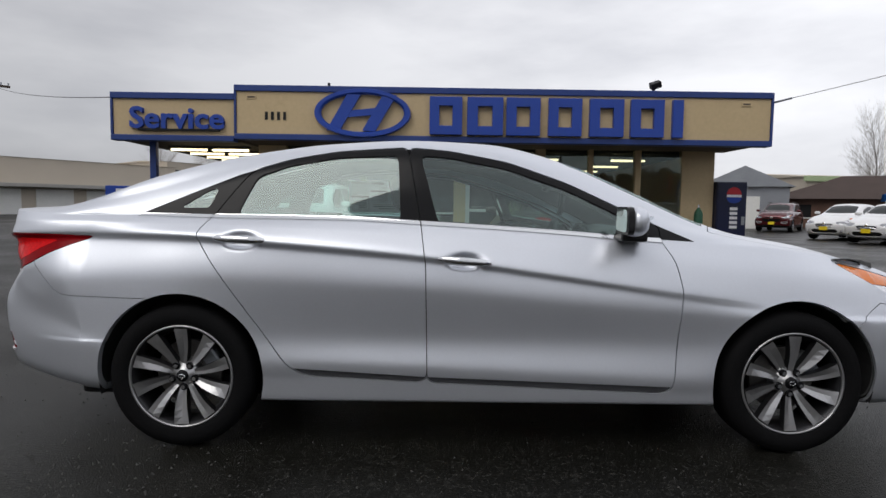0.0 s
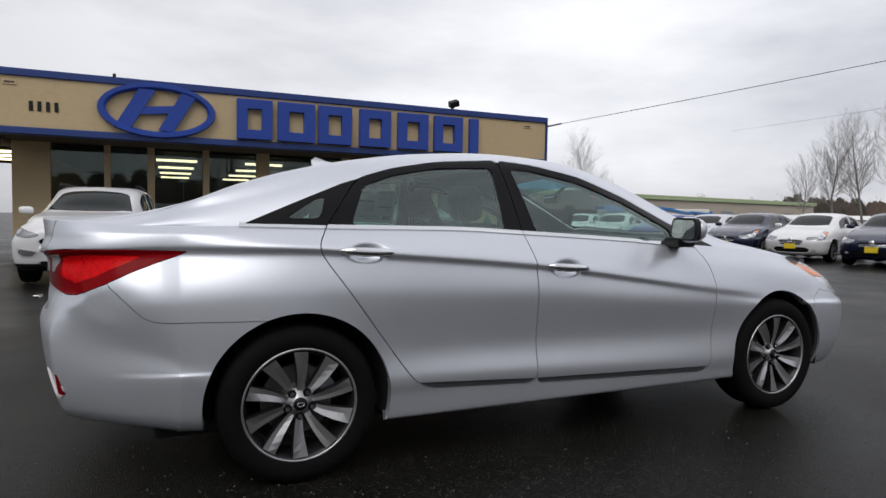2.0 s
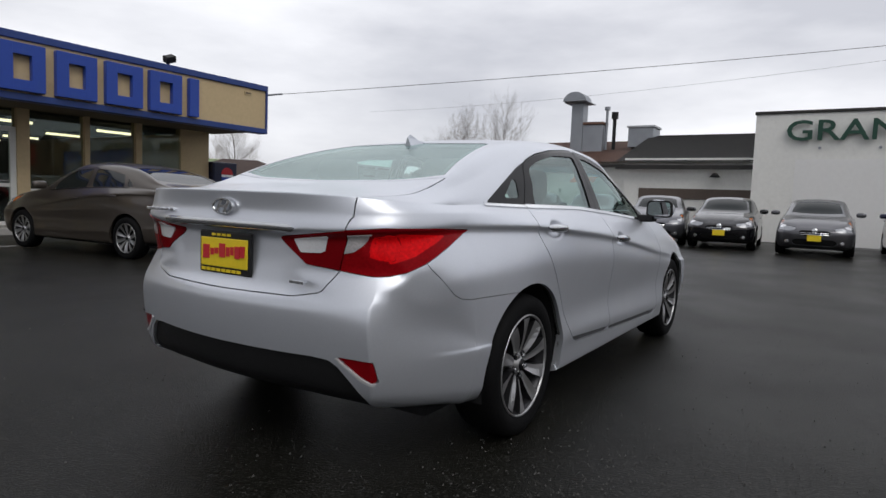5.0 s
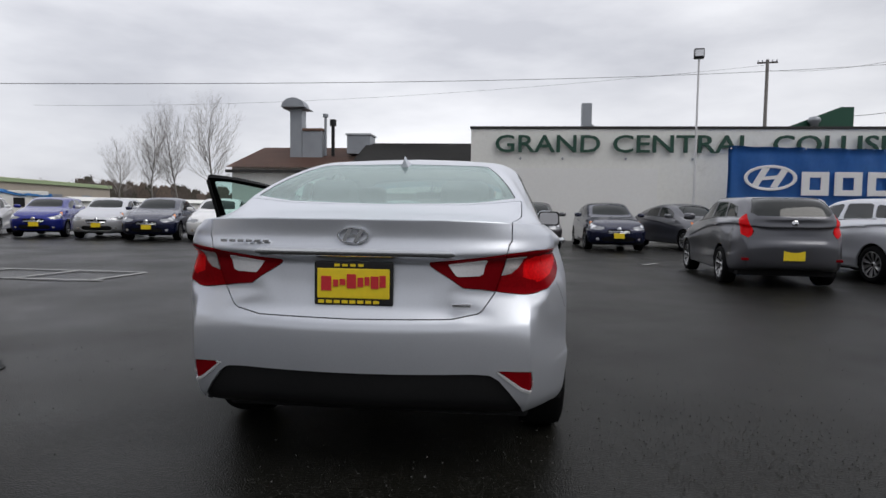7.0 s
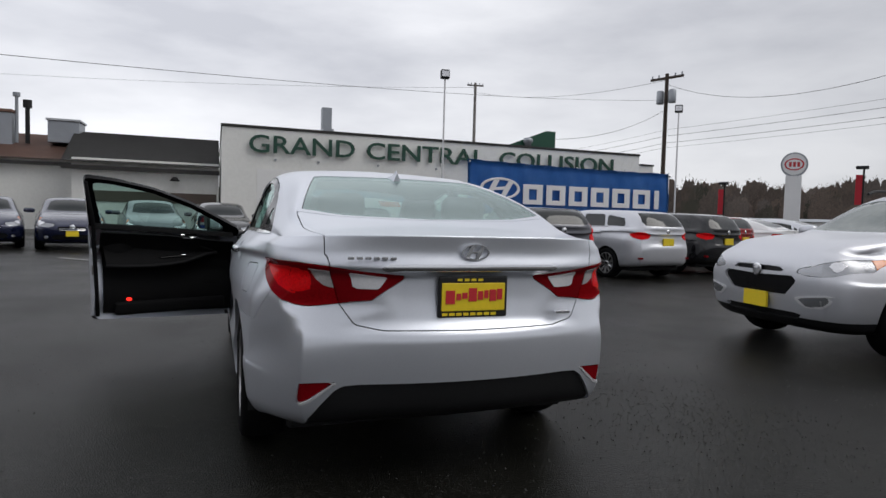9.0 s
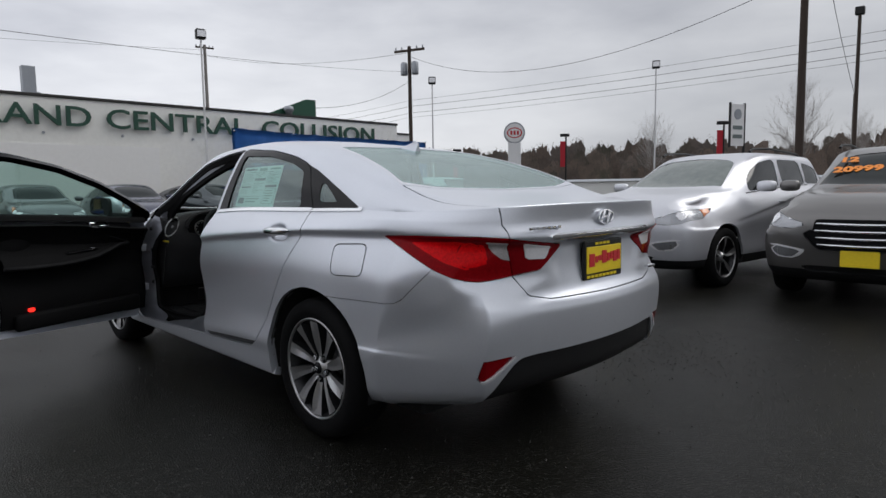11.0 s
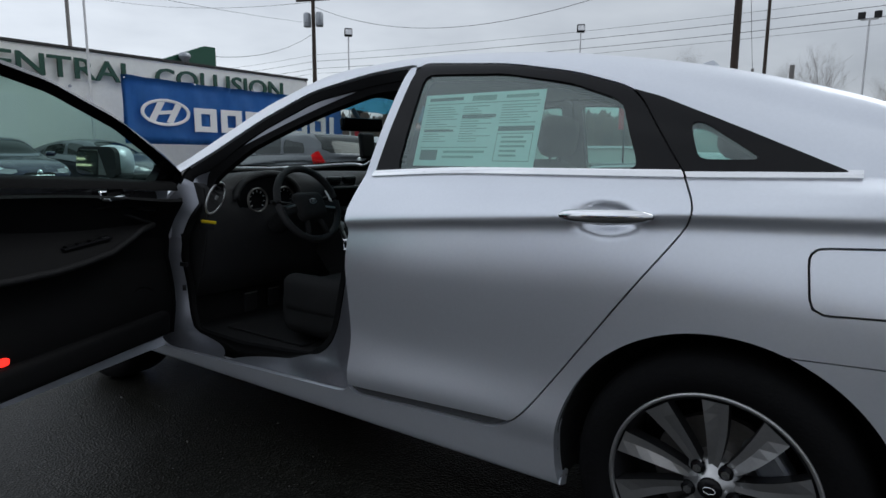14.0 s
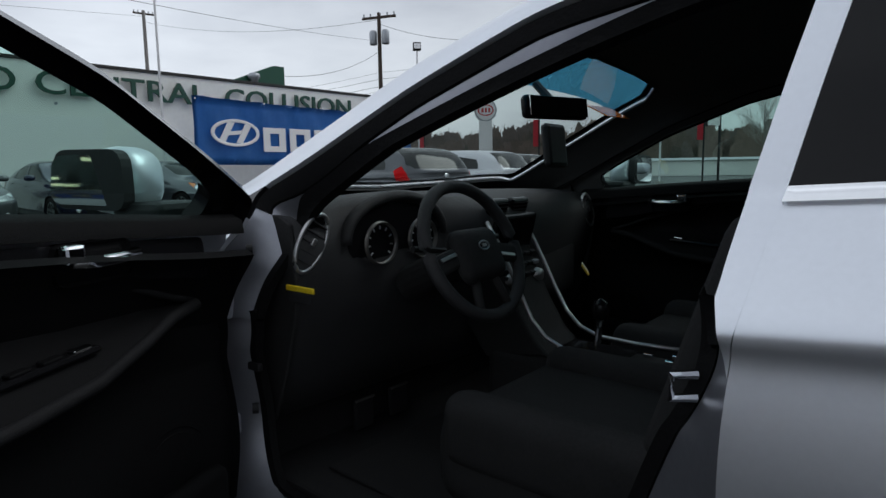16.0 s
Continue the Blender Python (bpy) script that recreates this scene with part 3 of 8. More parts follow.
for x in (5.05, -3.0):
    fl = empty("roof_floodlight", "small black floodlight on the roof edge", "floodlight", pose(x, 11.85, 4.02))
    part("bracket", box(-0.03, 0.03, -0.03, 0.03, 0, 0.10, 0.005), M_BLACKPL, fl)
    if x > 0:
        part("head", box(-0.13, 0.13, -0.09, 0.09, -0.08, 0.08, 0.02, m=pose(0.04, 0, 0.17, 25, -20, 0)), M_BLACKPL, fl)

# vending machine and gas bottle at the building's corner
vm = empty("vending_machine", "dark blue drinks vending machine by the showroom corner", "vending machine", pose(7.78, 13.25, 0))
M_NAVY = mat("navy_panel", (0.008, 0.012, 0.045), 0.3, 0, 0.1, 5)
part("cabinet", box(-0.42, 0.42, 0, 0.8, 0.02, 1.90, 0.02), M_NAVY, vm)
part("front_panel", box(-0.39, 0.39, -0.03, -0.001, 0.1, 1.87, 0.01), M_NAVY, vm, "dark blue lit front panel")
part("round_mark_upper", (lambda v: v)(prism([(0.0 + 0.20 * math.cos(a / 12 * math.pi), 0.20 * math.sin(a / 12 * math.pi)) for a in range(0, 13)], 0.01, pose(0.05, -0.042, 1.55))), M_REDINK, vm)
part("round_mark_lower", prism([(0.20 * math.cos(math.pi + a / 12 * math.pi), -0.06 + 0.16 * math.sin(math.pi + a / 12 * math.pi)) for a in range(0, 13)], 0.01, pose(0.05, -0.042, 1.53)), M_SIGNB, vm)
part("round_mark_band", box(-0.15, 0.25, -0.046, -0.041, 1.475, 1.545), M_WHITE, vm)
for i in range(5):
    part("lettering_bar", box(-0.05, 0.16, -0.036, -0.03, 0.62 + i * 0.125, 0.70 + i * 0.125), M_WHITE, vm)
part("coin_panel", box(0.27, 0.36, -0.045, -0.03, 0.72, 0.95, 0.004), M_GALV, vm)
gb = empty("gas_bottle", "green gas bottle standing by the showroom wall", "gas cylinder", pose(6.80, 13.05, 0.14))
part("bottle", revolve([(0.0, 0.0), (0.11, 0.0), (0.115, 0.03), (0.115, 0.85), (0.09, 0.95), (0.045, 1.0), (0.035, 1.04), (0.0, 1.04)], 20, "z"), mat("green_enamel", (0.015, 0.10, 0.055), 0.4, 0, 0.1, 8), gb, smooth=True)
part("valve", cyl((0, 0, 1.03), (0, 0, 1.12), 0.025, n=10), M_CHROME, gb)

# --- collision shop, white block building ---
GX = 20.8
gcc = empty("body_shop_building", "white painted block body shop with dark parapet cap", "building")
part("wall", box(GX, GX + 19.5, -18.7, 0.82, -0.4, 4.50, 0.01), M_WWALL, gcc)
part("wall_step", box(GX, GX + 13.9, -19.55, -18.702, -0.4, 4.05, 0.01), M_WWALL, gcc)
part("wall_step", box(GX, GX + 13.8, -20.6, -19.552, -0.4, 3.55, 0.01), M_WWALL, gcc)
part("parapet_cap", box(GX - 0.05, GX + 14, -18.72, 0.86, 4.50, 4.60, 0.01), M_DKROOF, gcc, "black parapet cap")
part("parapet_cap", box(GX - 0.05, GX + 14, -19.57, -18.722, 4.05, 4.13, 0.01), M_DKROOF, gcc)
part("parapet_cap", box(GX - 0.05, GX + 14, -20.62, -19.572, 3.55, 3.62, 0.01), M_DKROOF, gcc)
part("painted_patch", box(GX - 0.02, GX - 0.001, -6.67, -0.5, -0.3, 2.92), M_WPATCH, gcc, "fresher white painted patch")
part("gable_sign", prism([(-11.6, 4.55), (-14.6, 4.55), (-14.6, 5.55), (-14.1, 5.55)], 0.3, Matrix.Rotation(radians(90), 4, "Z") @ Matrix.Translation((0, -GX - 1.5, 0))), mat("green_metal_gable", (0.012, 0.075, 0.045), 0.5, 0.1, 0.1, 5), gcc, "dark green gable end")
part("roof_vent", box(36.7, 37.3, -6.18, -5.54, 4.45, 8.30, 0.03), M_GALV, gcc, "galvanised roof stack")
part("stack_collar", prism([(-.52, 0), (.52, 0), (.33, .75), (-.33, .75)], 1.0, Matrix.Translation((37.0, -5.86, 6.05)) @ Matrix.Rotation(radians(90), 4, "Z")), M_GALV, gcc)
part("raised_roof", box(33, 40, -12, 0.5, 4.4, 6.05, 0.02), M_DKROOF, gcc)
for y in (-13.0,):
    part("roof_fan", revolve([(0.0, 0.0), (0.14, 0.0), (0.16, 0.25), (0.25, 0.35), (0.20, 0.5), (0.0, 0.55)], 14, "z"), M_GALV, gcc, m=pose(GX + 1.0, y, 4.6), smooth=True)
for y in (-1.2, -2.9, -5.4, -8.0):
    part("wall_bolt", cyl((GX - 0.04, y, 3.30), (GX, y, 3.30), 0.05, n=8), M_GALV, gcc)
gs = empty("body_shop_sign", "dark green raised serif letters along a white wall", "sign", Matrix.Translation((GX - 0.12, -0.15, 3.56)) @ Matrix.Rotation(radians(-90), 4, "Z"))
x = 0.0
for word, y0, y1 in (("GRAND", 0.03, 4.22), ("CENTRAL", 4.72, 10.12), ("COLLISION", 10.85, 16.94)):
    text_mesh("lettering", word, 0.98, 0.08, M_GREENS, gs, pose(y0, 0, 0, 90, 0, 0), width=y1 - y0, offset=0.008)
BX = 18.75
bn = empty("banner", "blue vinyl banner with pale marks before the body shop", "banner")
bm = bmesh.new()
rows = []
for i in range(61):
    u = i / 60
    rows.append([bm.verts.new((BX + 0.05 * math.sin(i * 0.6) * math.sin(j * 0.5) + 0.02 * math.sin(i * 1.5 + j), -8.66 - 10.16 * u, 1.40 - 0.04 * u + (2.225 - 0.07 * u) * j / 8 - 0.05 * math.sin(math.pi * u) * (j / 8) + 0.012 * math.sin(i * 0.95) * (j == 8))) for j in range(9)])
for i in range(60):
    for j in range(8):
        bm.faces.new((rows[i][j], rows[i + 1][j], rows[i + 1][j + 1], rows[i][j + 1]))
r = bmesh.ops.solidify(bm, geom=list(bm.faces), thickness=0.01)
part("sheet", bm, M_BANNER, bn, smooth=True)
for y, zt in ((-9.3, 3.55), (-18.86, 3.52)):
    part("post", cyl((BX + 0.14, y, -0.05), (BX + 0.14, y, zt), 0.05, n=10), M_DWHITE, bn, "pale banner post")
for y in (-8.72, -11.3, -13.8, -16.3, -18.74):
    part("eyelet", cyl((BX - 0.08, y, 3.53), (BX - 0.06, y, 3.53), 0.03, n=10), M_CHROME, bn)
eb = oval_emblem("banner_mark", "pale oval mark printed on the blue banner", Matrix.Translation((BX - 0.10, -10.12, 2.47)) @ Matrix.Rotation(radians(-90), 4, "Z"), 1.84, 0.92, M_WHITE, 0.03)
letter_blocks("banner_lettering", "row of pale plain blocks printed on the blue banner", Matrix.Translation((BX - 0.10, 0, 0)) @ Matrix.Rotation(radians(-90), 4, "Z"),
              [(11.19 + i * 1.12, 12.13 + i * 1.12) for i in range(6)] + [(17.97, 18.23)], 1.85, 2.70, M_WHITE, 0.03)

# --- low shop annex to the left of it, rust and black roofs ---
ax = empty("shop_annex", "low white shop annex with rusty and black pitched roofs", "building")
part("wall", box(24.95, 40, 0.9, 6.7, -0.4, 3.3, 0.01), M_WWALL, ax)
part("wall", box(33.2, 46, 6.72, 16.7, -0.4, 3.8, 0.01), M_WWALL, ax)
part("shutter_band", box(24.90, 24.96, 1.0, 5.97, 1.48, 1.94, 0.01), mat("brown_shutter", (0.11, 0.085, 0.070), .7, 0, .2, 6), ax, "brown shuttered opening")
for n, mt, pts in (("rusty_roof", M_BROWNROOF, ((32.75, 6.9, 3.70), (32.75, 16.95, 3.70), (41.0, 17.65, 5.75), (41.0, 6.9, 5.75), (49, 6.9, 3.7), (49, 17.6, 3.7))),
                   ("black_roof", M_DKROOF, ((24.5, .88, 3.12), (24.5, 7.0, 3.12), (38.0, 9.0, 5.78), (38.0, .88, 5.78), (46, .88, 3.8), (46, 9.0, 3.8)))):
    bm = bmesh.new()
    v = [bm.verts.new(p) for p in pts]
    f = bm.faces.new((v[0], v[1], v[2], v[3]))
    f2 = bm.faces.new((v[3], v[2], v[5], v[4]))
    bmesh.ops.solidify(bm, geom=[f, f2], thickness=0.14)
    part(n, bm, mt, ax)
    part("eave_board", box(pts[0][0] + .02, pts[0][0] + .07, pts[0][1], pts[1][1], pts[0][2] - .34, pts[0][2] - .15, .01), M_DKROOF, ax)
part("gable_wall", prism([(34, 3.7), (48, 3.7), (41, 5.6)], .1, Matrix.Translation((0, 16.66, 0))), M_WWALL, ax)
tv = part("tall_vent", box(36.6, 37.5, 13.25, 14.1, 4.6, 8.05, 0.04), M_GALV, ax, "tall galvanised vent stack with a hooded cowl")
part("cowl", prism([(-.82, 0), (.82, 0), (.72, .26), (.55, .45), (.28, .58), (0, .62), (-.28, .58), (-.55, .45), (-.72, .26)], 1.1, Matrix.Translation((37.05, 13.68, 7.98)) @ Matrix.Rotation(radians(90), 4, "Z")), M_GALV, tv)
part("cowl_lip", box(36.3, 37.8, 12.84, 14.52, 7.92, 7.98, .02), M_GALV, tv)
fh = part("fan_housing", box(36.6, 37.5, 11.85, 13.23, 4.6, 6.45, 0.03), M_GALV, ax, "grey fan housing with a rusty top")
part("fan_top", box(36.5, 37.6, 11.8, 13.2, 6.452, 6.62, 0.02), M_BROWNROOF, fh)
pp = part("pipe", cyl((37.0, 11.72, 4.8), (37.0, 11.72, 7.6), 0.09, n=10), M_GALV, ax)
part("pipe_cap", cyl((37.0, 11.72, 7.42), (37.0, 11.72, 7.64), 0.19, n=10), M_GALV, pp)
fl = part("flue", cyl((37.0, 11.19, 4.8), (37.0, 11.19, 7.0), 0.12, n=10), M_BLACKPL, ax)
part("flue_cap", cyl((37.0, 11.19, 6.82), (37.0, 11.19, 7.26), 0.23, n=10), M_BLACKPL, fl)
ru = part("roof_unit", box(36.5, 38.2, 8.5, 10.1, 4.9, 6.15, 0.03), M_GALV, ax, "galvanised roof unit")
part("unit_lid", box(36.42, 38.28, 8.42, 10.18, 6.152, 6.28, 0.02), mat("pale_sheet", (.5, .52, .55), .5, .4, .1, 5), ru)
wl = empty("wall_lamp", "dark wall lamp under the eave", "lamp", pose(24.9, 2.7, 2.55))
part("arm", cyl((0.05, 0, 0.05), (-0.25, 0, 0.05), 0.03, n=8), M_BLACKPL, wl)
part("shade", revolve([(0.0, 0.18), (0.08, 0.18), (0.22, 0.0), (0.20, 0.0), (0.0, 0.12)], 14, "z"), M_BLACKPL, wl, m=pose(-0.28, 0, -0.1), smooth=True)


# loose grit on the asphalt where the camera passes
rnd = random.Random(11)
gv, gf = [], []
for i in range(7500):
    if i < 2600:
        x, y = rnd.gauss(-1.9, .5), rnd.gauss(-1.75, .45)
    elif i < 5600:
        x, y = rnd.uniform(-5.5, 3), rnd.uniform(-3.6, 3.2)
    else:
        x, y = rnd.uniform(-6, 9), rnd.uniform(-8, 8)
    r = .0016 + .0046 * rnd.random() ** 3
    z = r * .4
    o = len(gv)
    a = rnd.uniform(0, 6.28)
    for k in range(3):
        gv.append((x + r * 1.3 * math.cos(a + 2.09 * k), y + r * math.sin(a + 2.09 * k), z - r * .6))
    gv.append((x + rnd.uniform(-.3, .3) * r, y, z + r * .8))
    gf += [(o, o + 1, o + 3), (o + 1, o + 2, o + 3), (o + 2, o, o + 3)]
tagged(part("loose_grit", (gv, [], gf), mat("pale_grit", (0.065, 0.064, 0.060), .8, 0, .4, 30), None), "loose pale grit scattered on wet asphalt", "gravel", kind="stuff")


# ==== car body surface ====
def pchip(xs, ys):
    """A smooth curve through points that never overshoots."""
    x, y = np.array(xs, float), np.array(ys, float)
    h, d = np.diff(x), np.diff(y) / np.diff(x)
    m = np.zeros(len(x))
    for i in range(1, len(x) - 1):
        if d[i - 1] * d[i] > 0:
            w1, w2 = 2 * h[i] + h[i - 1], h[i] + 2 * h[i - 1]
            m[i] = (w1 + w2) / (w1 / d[i - 1] + w2 / d[i])
    m[0], m[-1] = d[0], d[-1]

    def f(q):
        q = np.clip(np.asarray(q, float), x[0], x[-1])
        i = np.clip(np.searchsorted(x, q) - 1, 0, len(x) - 2)
        t = (q - x[i]) / h[i]
        return (2 * t**3 - 3 * t**2 + 1) * y[i] + (t**3 - 2 * t**2 + t) * h[i] * m[i] + (3 * t**2 - 2 * t**3) * y[i + 1] + (t**3 - t**2) * h[i] * m[i + 1]

    return f


def sdf(poly):
    """Signed distance to a closed outline in two coordinates, below zero inside."""
    p = np.array(poly, float)

    def f(a, b):
        q = np.stack([a, b], -1)
        best, inside = np.full(len(q), 1e9), np.zeros(len(q), bool)
        for i in range(len(p)):
            u, v = p[i], p[(i + 1) % len(p)]
            e, w = v - u, q - u
            t = np.clip((w @ e) / (e @ e + 1e-12), 0, 1)
            best = np.minimum(best, ((w - t[:, None] * e) ** 2).sum(1))
            c = (u[1] > q[:, 1]) != (v[1] > q[:, 1])
            with np.errstate(divide="ignore", invalid="ignore"):
                inside ^= c & (q[:, 0] < (v[0] - u[0]) * (q[:, 1] - u[1]) / (v[1] - u[1]) + u[0])
        r = np.sqrt(best)
        return np.where(inside, -r, r)

    return f


def rounded(poly, r=0.03, n=4):
    """An outline with its corners cut to short arcs."""
    out, k = [], len(poly)
    for i in range(k):
        a, b, c = (np.array(poly[(i + j) % k], float) for j in (-1, 0, 1))
        ra, rc = min(r, np.linalg.norm(a - b) / 2.2), min(r, np.linalg.norm(c - b) / 2.2)
        p, q = b + (a - b) / np.linalg.norm(a - b) * ra, b + (c - b) / np.linalg.norm(c - b) * rc
        for t in np.linspace(0, 1, n):
            out.append(tuple((1 - t) ** 2 * p + 2 * t * (1 - t) * b + t * t * q))
    return out


class Shell:
    """The skin of a car as one triangle mesh, cut into panels along outlines."""

    def __init__(self, s, step=0.02, nv=8, nc=56, dents=()):
        kx = s["kx"]
        lines = [(pchip(kx, z), pchip(kx, y)) for z, y in zip(s["z"], s["y"])]
        nk = len(lines)
        c0, c1 = kx[0], kx[-1]
        xs = np.linspace(c0, c1, int(round((c1 - c0) / step)) + 1)
        n = s.get("corner", 3.0)
        f45 = 0.5 ** (1 / n)
        half = nc // 2
        cy = np.r_[np.linspace(0, f45, half), (1 - np.linspace(f45, 0, nc - half + 1)[1:] ** n) ** (1 / n)]
        cx = (np.clip(1 - cy**n, 0, 1)) ** (1 / n)
        cx[-1], cy[-1] = 0.0, 1.0
        # a second corner shape with a clear vertical edge between tail and flank
        if "edge" in s:
            i = int(np.argmin(np.abs(cy - 0.79)))
            cy[i - 1 : i + 2] = 0.783, 0.79, 0.797
            cx = np.clip(1 - cy**n, 0, 1) ** (1 / n)
            cx[-1] = 0.0
        nf = s.get("front_corner", n)
        cf = np.clip(1 - cy**nf, 0, 1) ** (1 / nf)
        cf[-1] = 0.0
        ce = np.clip((cy - 0.79) / 0.21, 0, 1)
        ch = np.where(cy < 0.79, 1 - 0.20 * (cy / 0.79) ** 2, 0.80 * (1 - 0.74 * ce - 0.26 * ce**3))
        edge = s.get("edge", (0,) * nk)
        # columns run rear centre > rear corner > side > front corner > front centre
        L = np.zeros((nk, 2 * nc + len(xs) - 2, 3))
        sm = lambda t: t * t * (3 - 2 * t)
        for k, (fz, fy) in enumerate(lines):
            for end, xe, ze, xc in ((0, s["xr"][k], s["zr"][k], c0), (1, s["xf"][k], s["zf"][k], c1)):
                w, zs = float(fy(xc)), float(fz(xc))
                g = sm(np.clip((1 - cy) / 0.55, 0, 1))
                ck = (1 - edge[k]) * cx + edge[k] * ch if end == 0 else cf
                pts = np.stack([xc + (xe - xc) * ck, w * cy, zs + (ze - zs) * np.maximum(g, cx**2 * (cy < 0.999))], -1)
                if end == 0:
                    L[k, :nc] = pts
                else:
                    L[k, -nc:] = pts[::-1]
            L[k, nc - 1 : nc - 1 + len(xs)] = np.stack([xs, fy(xs), fz(xs)], -1)
        v = np.linspace(0, nk - 1, (nk - 1) * nv + 1)
        low = np.stack([np.array([pchip(range(nk), L[:, c, a])(v) for c in range(L.shape[1])]).T for a in range(3)], -1)
        # upper skin
        fu = [(pchip(s["ux"], z), pchip(s["ux"], y)) for z, y in zip(s["uz"], s["uy"])]
        w = np.linspace(0, len(fu), nc)
        top = np.zeros((len(xs), nc, 3))
        tt = (xs - c0) / (c1 - c0)
        rear, front = L[-1, :nc][::-1], L[-1, -nc:]
        bz, by = lines[-1]
        for j in range(nc):
            x = rear[j, 0] + tt * (front[j, 0] - rear[j, 0])
            Y = np.array([by(x)] + [f(x) for _, f in fu])
            Z = np.array([bz(x)] + [f(x) for f, _ in fu])
            top[:, j, 0] = x
            top[:, j, 1] = [float(pchip(range(len(Y)), Y[:, i])(w[j])) for i in range(len(x))]
            top[:, j, 2] = [float(pchip(range(len(Y)), Z[:, i])(w[j])) for i in range(len(x))]
            for e, i, d in ((rear[j], 0, tt), (front[j], -1, 1 - tt)):
                fade = 1 - sm(np.clip(d / 0.14, 0, 1))
                top[:, j] += fade[:, None] * (e - top[i, j])
        V, F = [], []
        for g in (low, top):
            o, (a, b) = len(V), g.shape[:2]
            V += [tuple(p) for p in g.reshape(-1, 3)]
            for i in range(a - 1):
                for j in range(b - 1):
                    p, q, r, t = o + i * b + j, o + i * b + j + 1, o + (i + 1) * b + j + 1, o + (i + 1) * b + j
                    F += [(p, q, r), (p, r, t)] if g is low else [(p, r, q), (p, t, r)]
        V = np.array(V)
        F = np.array(F)
        # weld the two skins, mirror, weld the middle
        V[np.abs(V[:, 1]) < 1e-4, 1] = 0
        V = np.concatenate([V, V * (1, -1, 1)])
        F = np.concatenate([F, F[:, ::-1] + len(V) // 2])
        _, first, back = np.unique(np.round(V, 4), axis=0, return_index=True, return_inverse=True)
        V, F = V[first], back.reshape(-1)[F]
        F = F[(F[:, 0] != F[:, 1]) & (F[:, 1] != F[:, 2]) & (F[:, 0] != F[:, 2])]
        for d in dents:
            V = d(V)
        self.V = V
        self.N = self._normals(V, F)
        # turn all faces outward: the mean must point away from the middle
        mid = V[F].mean(1)
        fn = np.cross(V[F[:, 1]] - V[F[:, 0]], V[F[:, 2]] - V[F[:, 0]])
        if ((mid - (0, 0, 0.7)) * fn).sum() < 0:
            F = F[:, ::-1]
            self.N = -self.N
        self.T = F

    @staticmethod
    def _normals(V, F):
        fn = np.cross(V[F[:, 1]] - V[F[:, 0]], V[F[:, 2]] - V[F[:, 0]])
        N = np.zeros_like(V)
        for i in range(3):
            np.add.at(N, F[:, i], fn)
        return N / (np.linalg.norm(N, axis=1)[:, None] + 1e-12)

    def cut(self, T, f):
        """Splits triangles along f = 0; returns those inside (f < 0) and those outside."""
        if len(T) == 0:
            return T, T
        used = np.unique(T)
        val = np.zeros(len(self.V))
        val[used] = f(self.V[used])
        val[np.abs(val) < 1e-6] = 1e-6
        s = val[T] < 0
        k = s.sum(1)
        ins, outs, cross = [T[k == 3]], [T[k == 0]], T[(k > 0) & (k < 3)]
        nV, nN, made, base = [], [], {}, len(self.V)

        def mid(a, b):
            key = (a, b) if a < b else (b, a)
            if key not in made:
                t = val[key[0]] / (val[key[0]] - val[key[1]])
                nV.append(self.V[key[0]] * (1 - t) + self.V[key[1]] * t)
                nN.append(self.N[key[0]] * (1 - t) + self.N[key[1]] * t)
                made[key] = base + len(nV) - 1
            return made[key]

        ti, to = [], []
        for a, b, c in cross:
            for _ in range(3):
                if (val[a] < 0) != (val[b] < 0) and (val[a] < 0) != (val[c] < 0):
                    break
                a, b, c = b, c, a
            p, q = mid(a, b), mid(a, c)
            one, two = (ti, to) if val[a] < 0 else (to, ti)
            one.append((a, p, q))
            two += [(p, b, c), (p, c, q)]
        if nV:
            self.V = np.concatenate([self.V, nV])
            self.N = np.concatenate([self.N, nN])
        if ti:
            ins.append(np.array(ti))
        if to:
            outs.append(np.array(to))
        return np.concatenate(ins), np.concatenate(outs)

    def take(self, T, f, gap=0.004):
        """Cuts a panel out with a shut line round it; returns panel, rest."""
        a, rest = self.cut(T, lambda p: f(p) + gap / 2)
        return a, (self.cut(rest, lambda p: f(p) - gap / 2)[1] if gap else rest)

    def band(self, T, f, a, b):
        """The strip of T where f lies between a and b."""
        return self.cut(self.cut(T, lambda p: f(p) - b)[0], lambda p: a - f(p))[0]

    def mesh(self, T, offset=0.0, flange=0.0, keep=None):
        """Verts and faces of a panel: its skin moved along the normals, and a return flange along its rim."""
        used, inv = np.unique(T, return_inverse=True)
        F = inv.reshape(T.shape)
        V = self.V[used] + self.N[used] * (offset(self.V[used])[:, None] if callable(offset) else offset)
        N = self.N[used]
        faces = [tuple(f) for f in F.tolist()]
        verts = V.tolist()
        if flange:
            edges = {}
            for a, b, c in F.tolist():
                for e in ((a, b), (b, c), (c, a)):
                    edges[e] = edges.get(e, 0) + 1
            rim, top, low = [e for e in edges if (e[1], e[0]) not in edges], {}, {}
            if keep is not None:
                ok = keep(self.V[used])
                rim = [e for e in rim if ok[e[0]] and ok[e[1]]]
            for a, b in rim:
                for i in (a, b):
                    if i not in top:
                        top[i] = len(verts)
                        verts.append(V[i].tolist())
                        low[i] = len(verts)
                        verts.append((V[i] - N[i] * flange).tolist())
                faces.append((top[b], top[a], low[a], low[b]))
        return [tuple(v) for v in verts], [], faces


def panel(sh, name, T, material, parent, label="", offset=0.0, flange=0.014, m=None, keep=None):
    return part(name, sh.mesh(T, offset, flange, keep), material, parent, label, True, m)


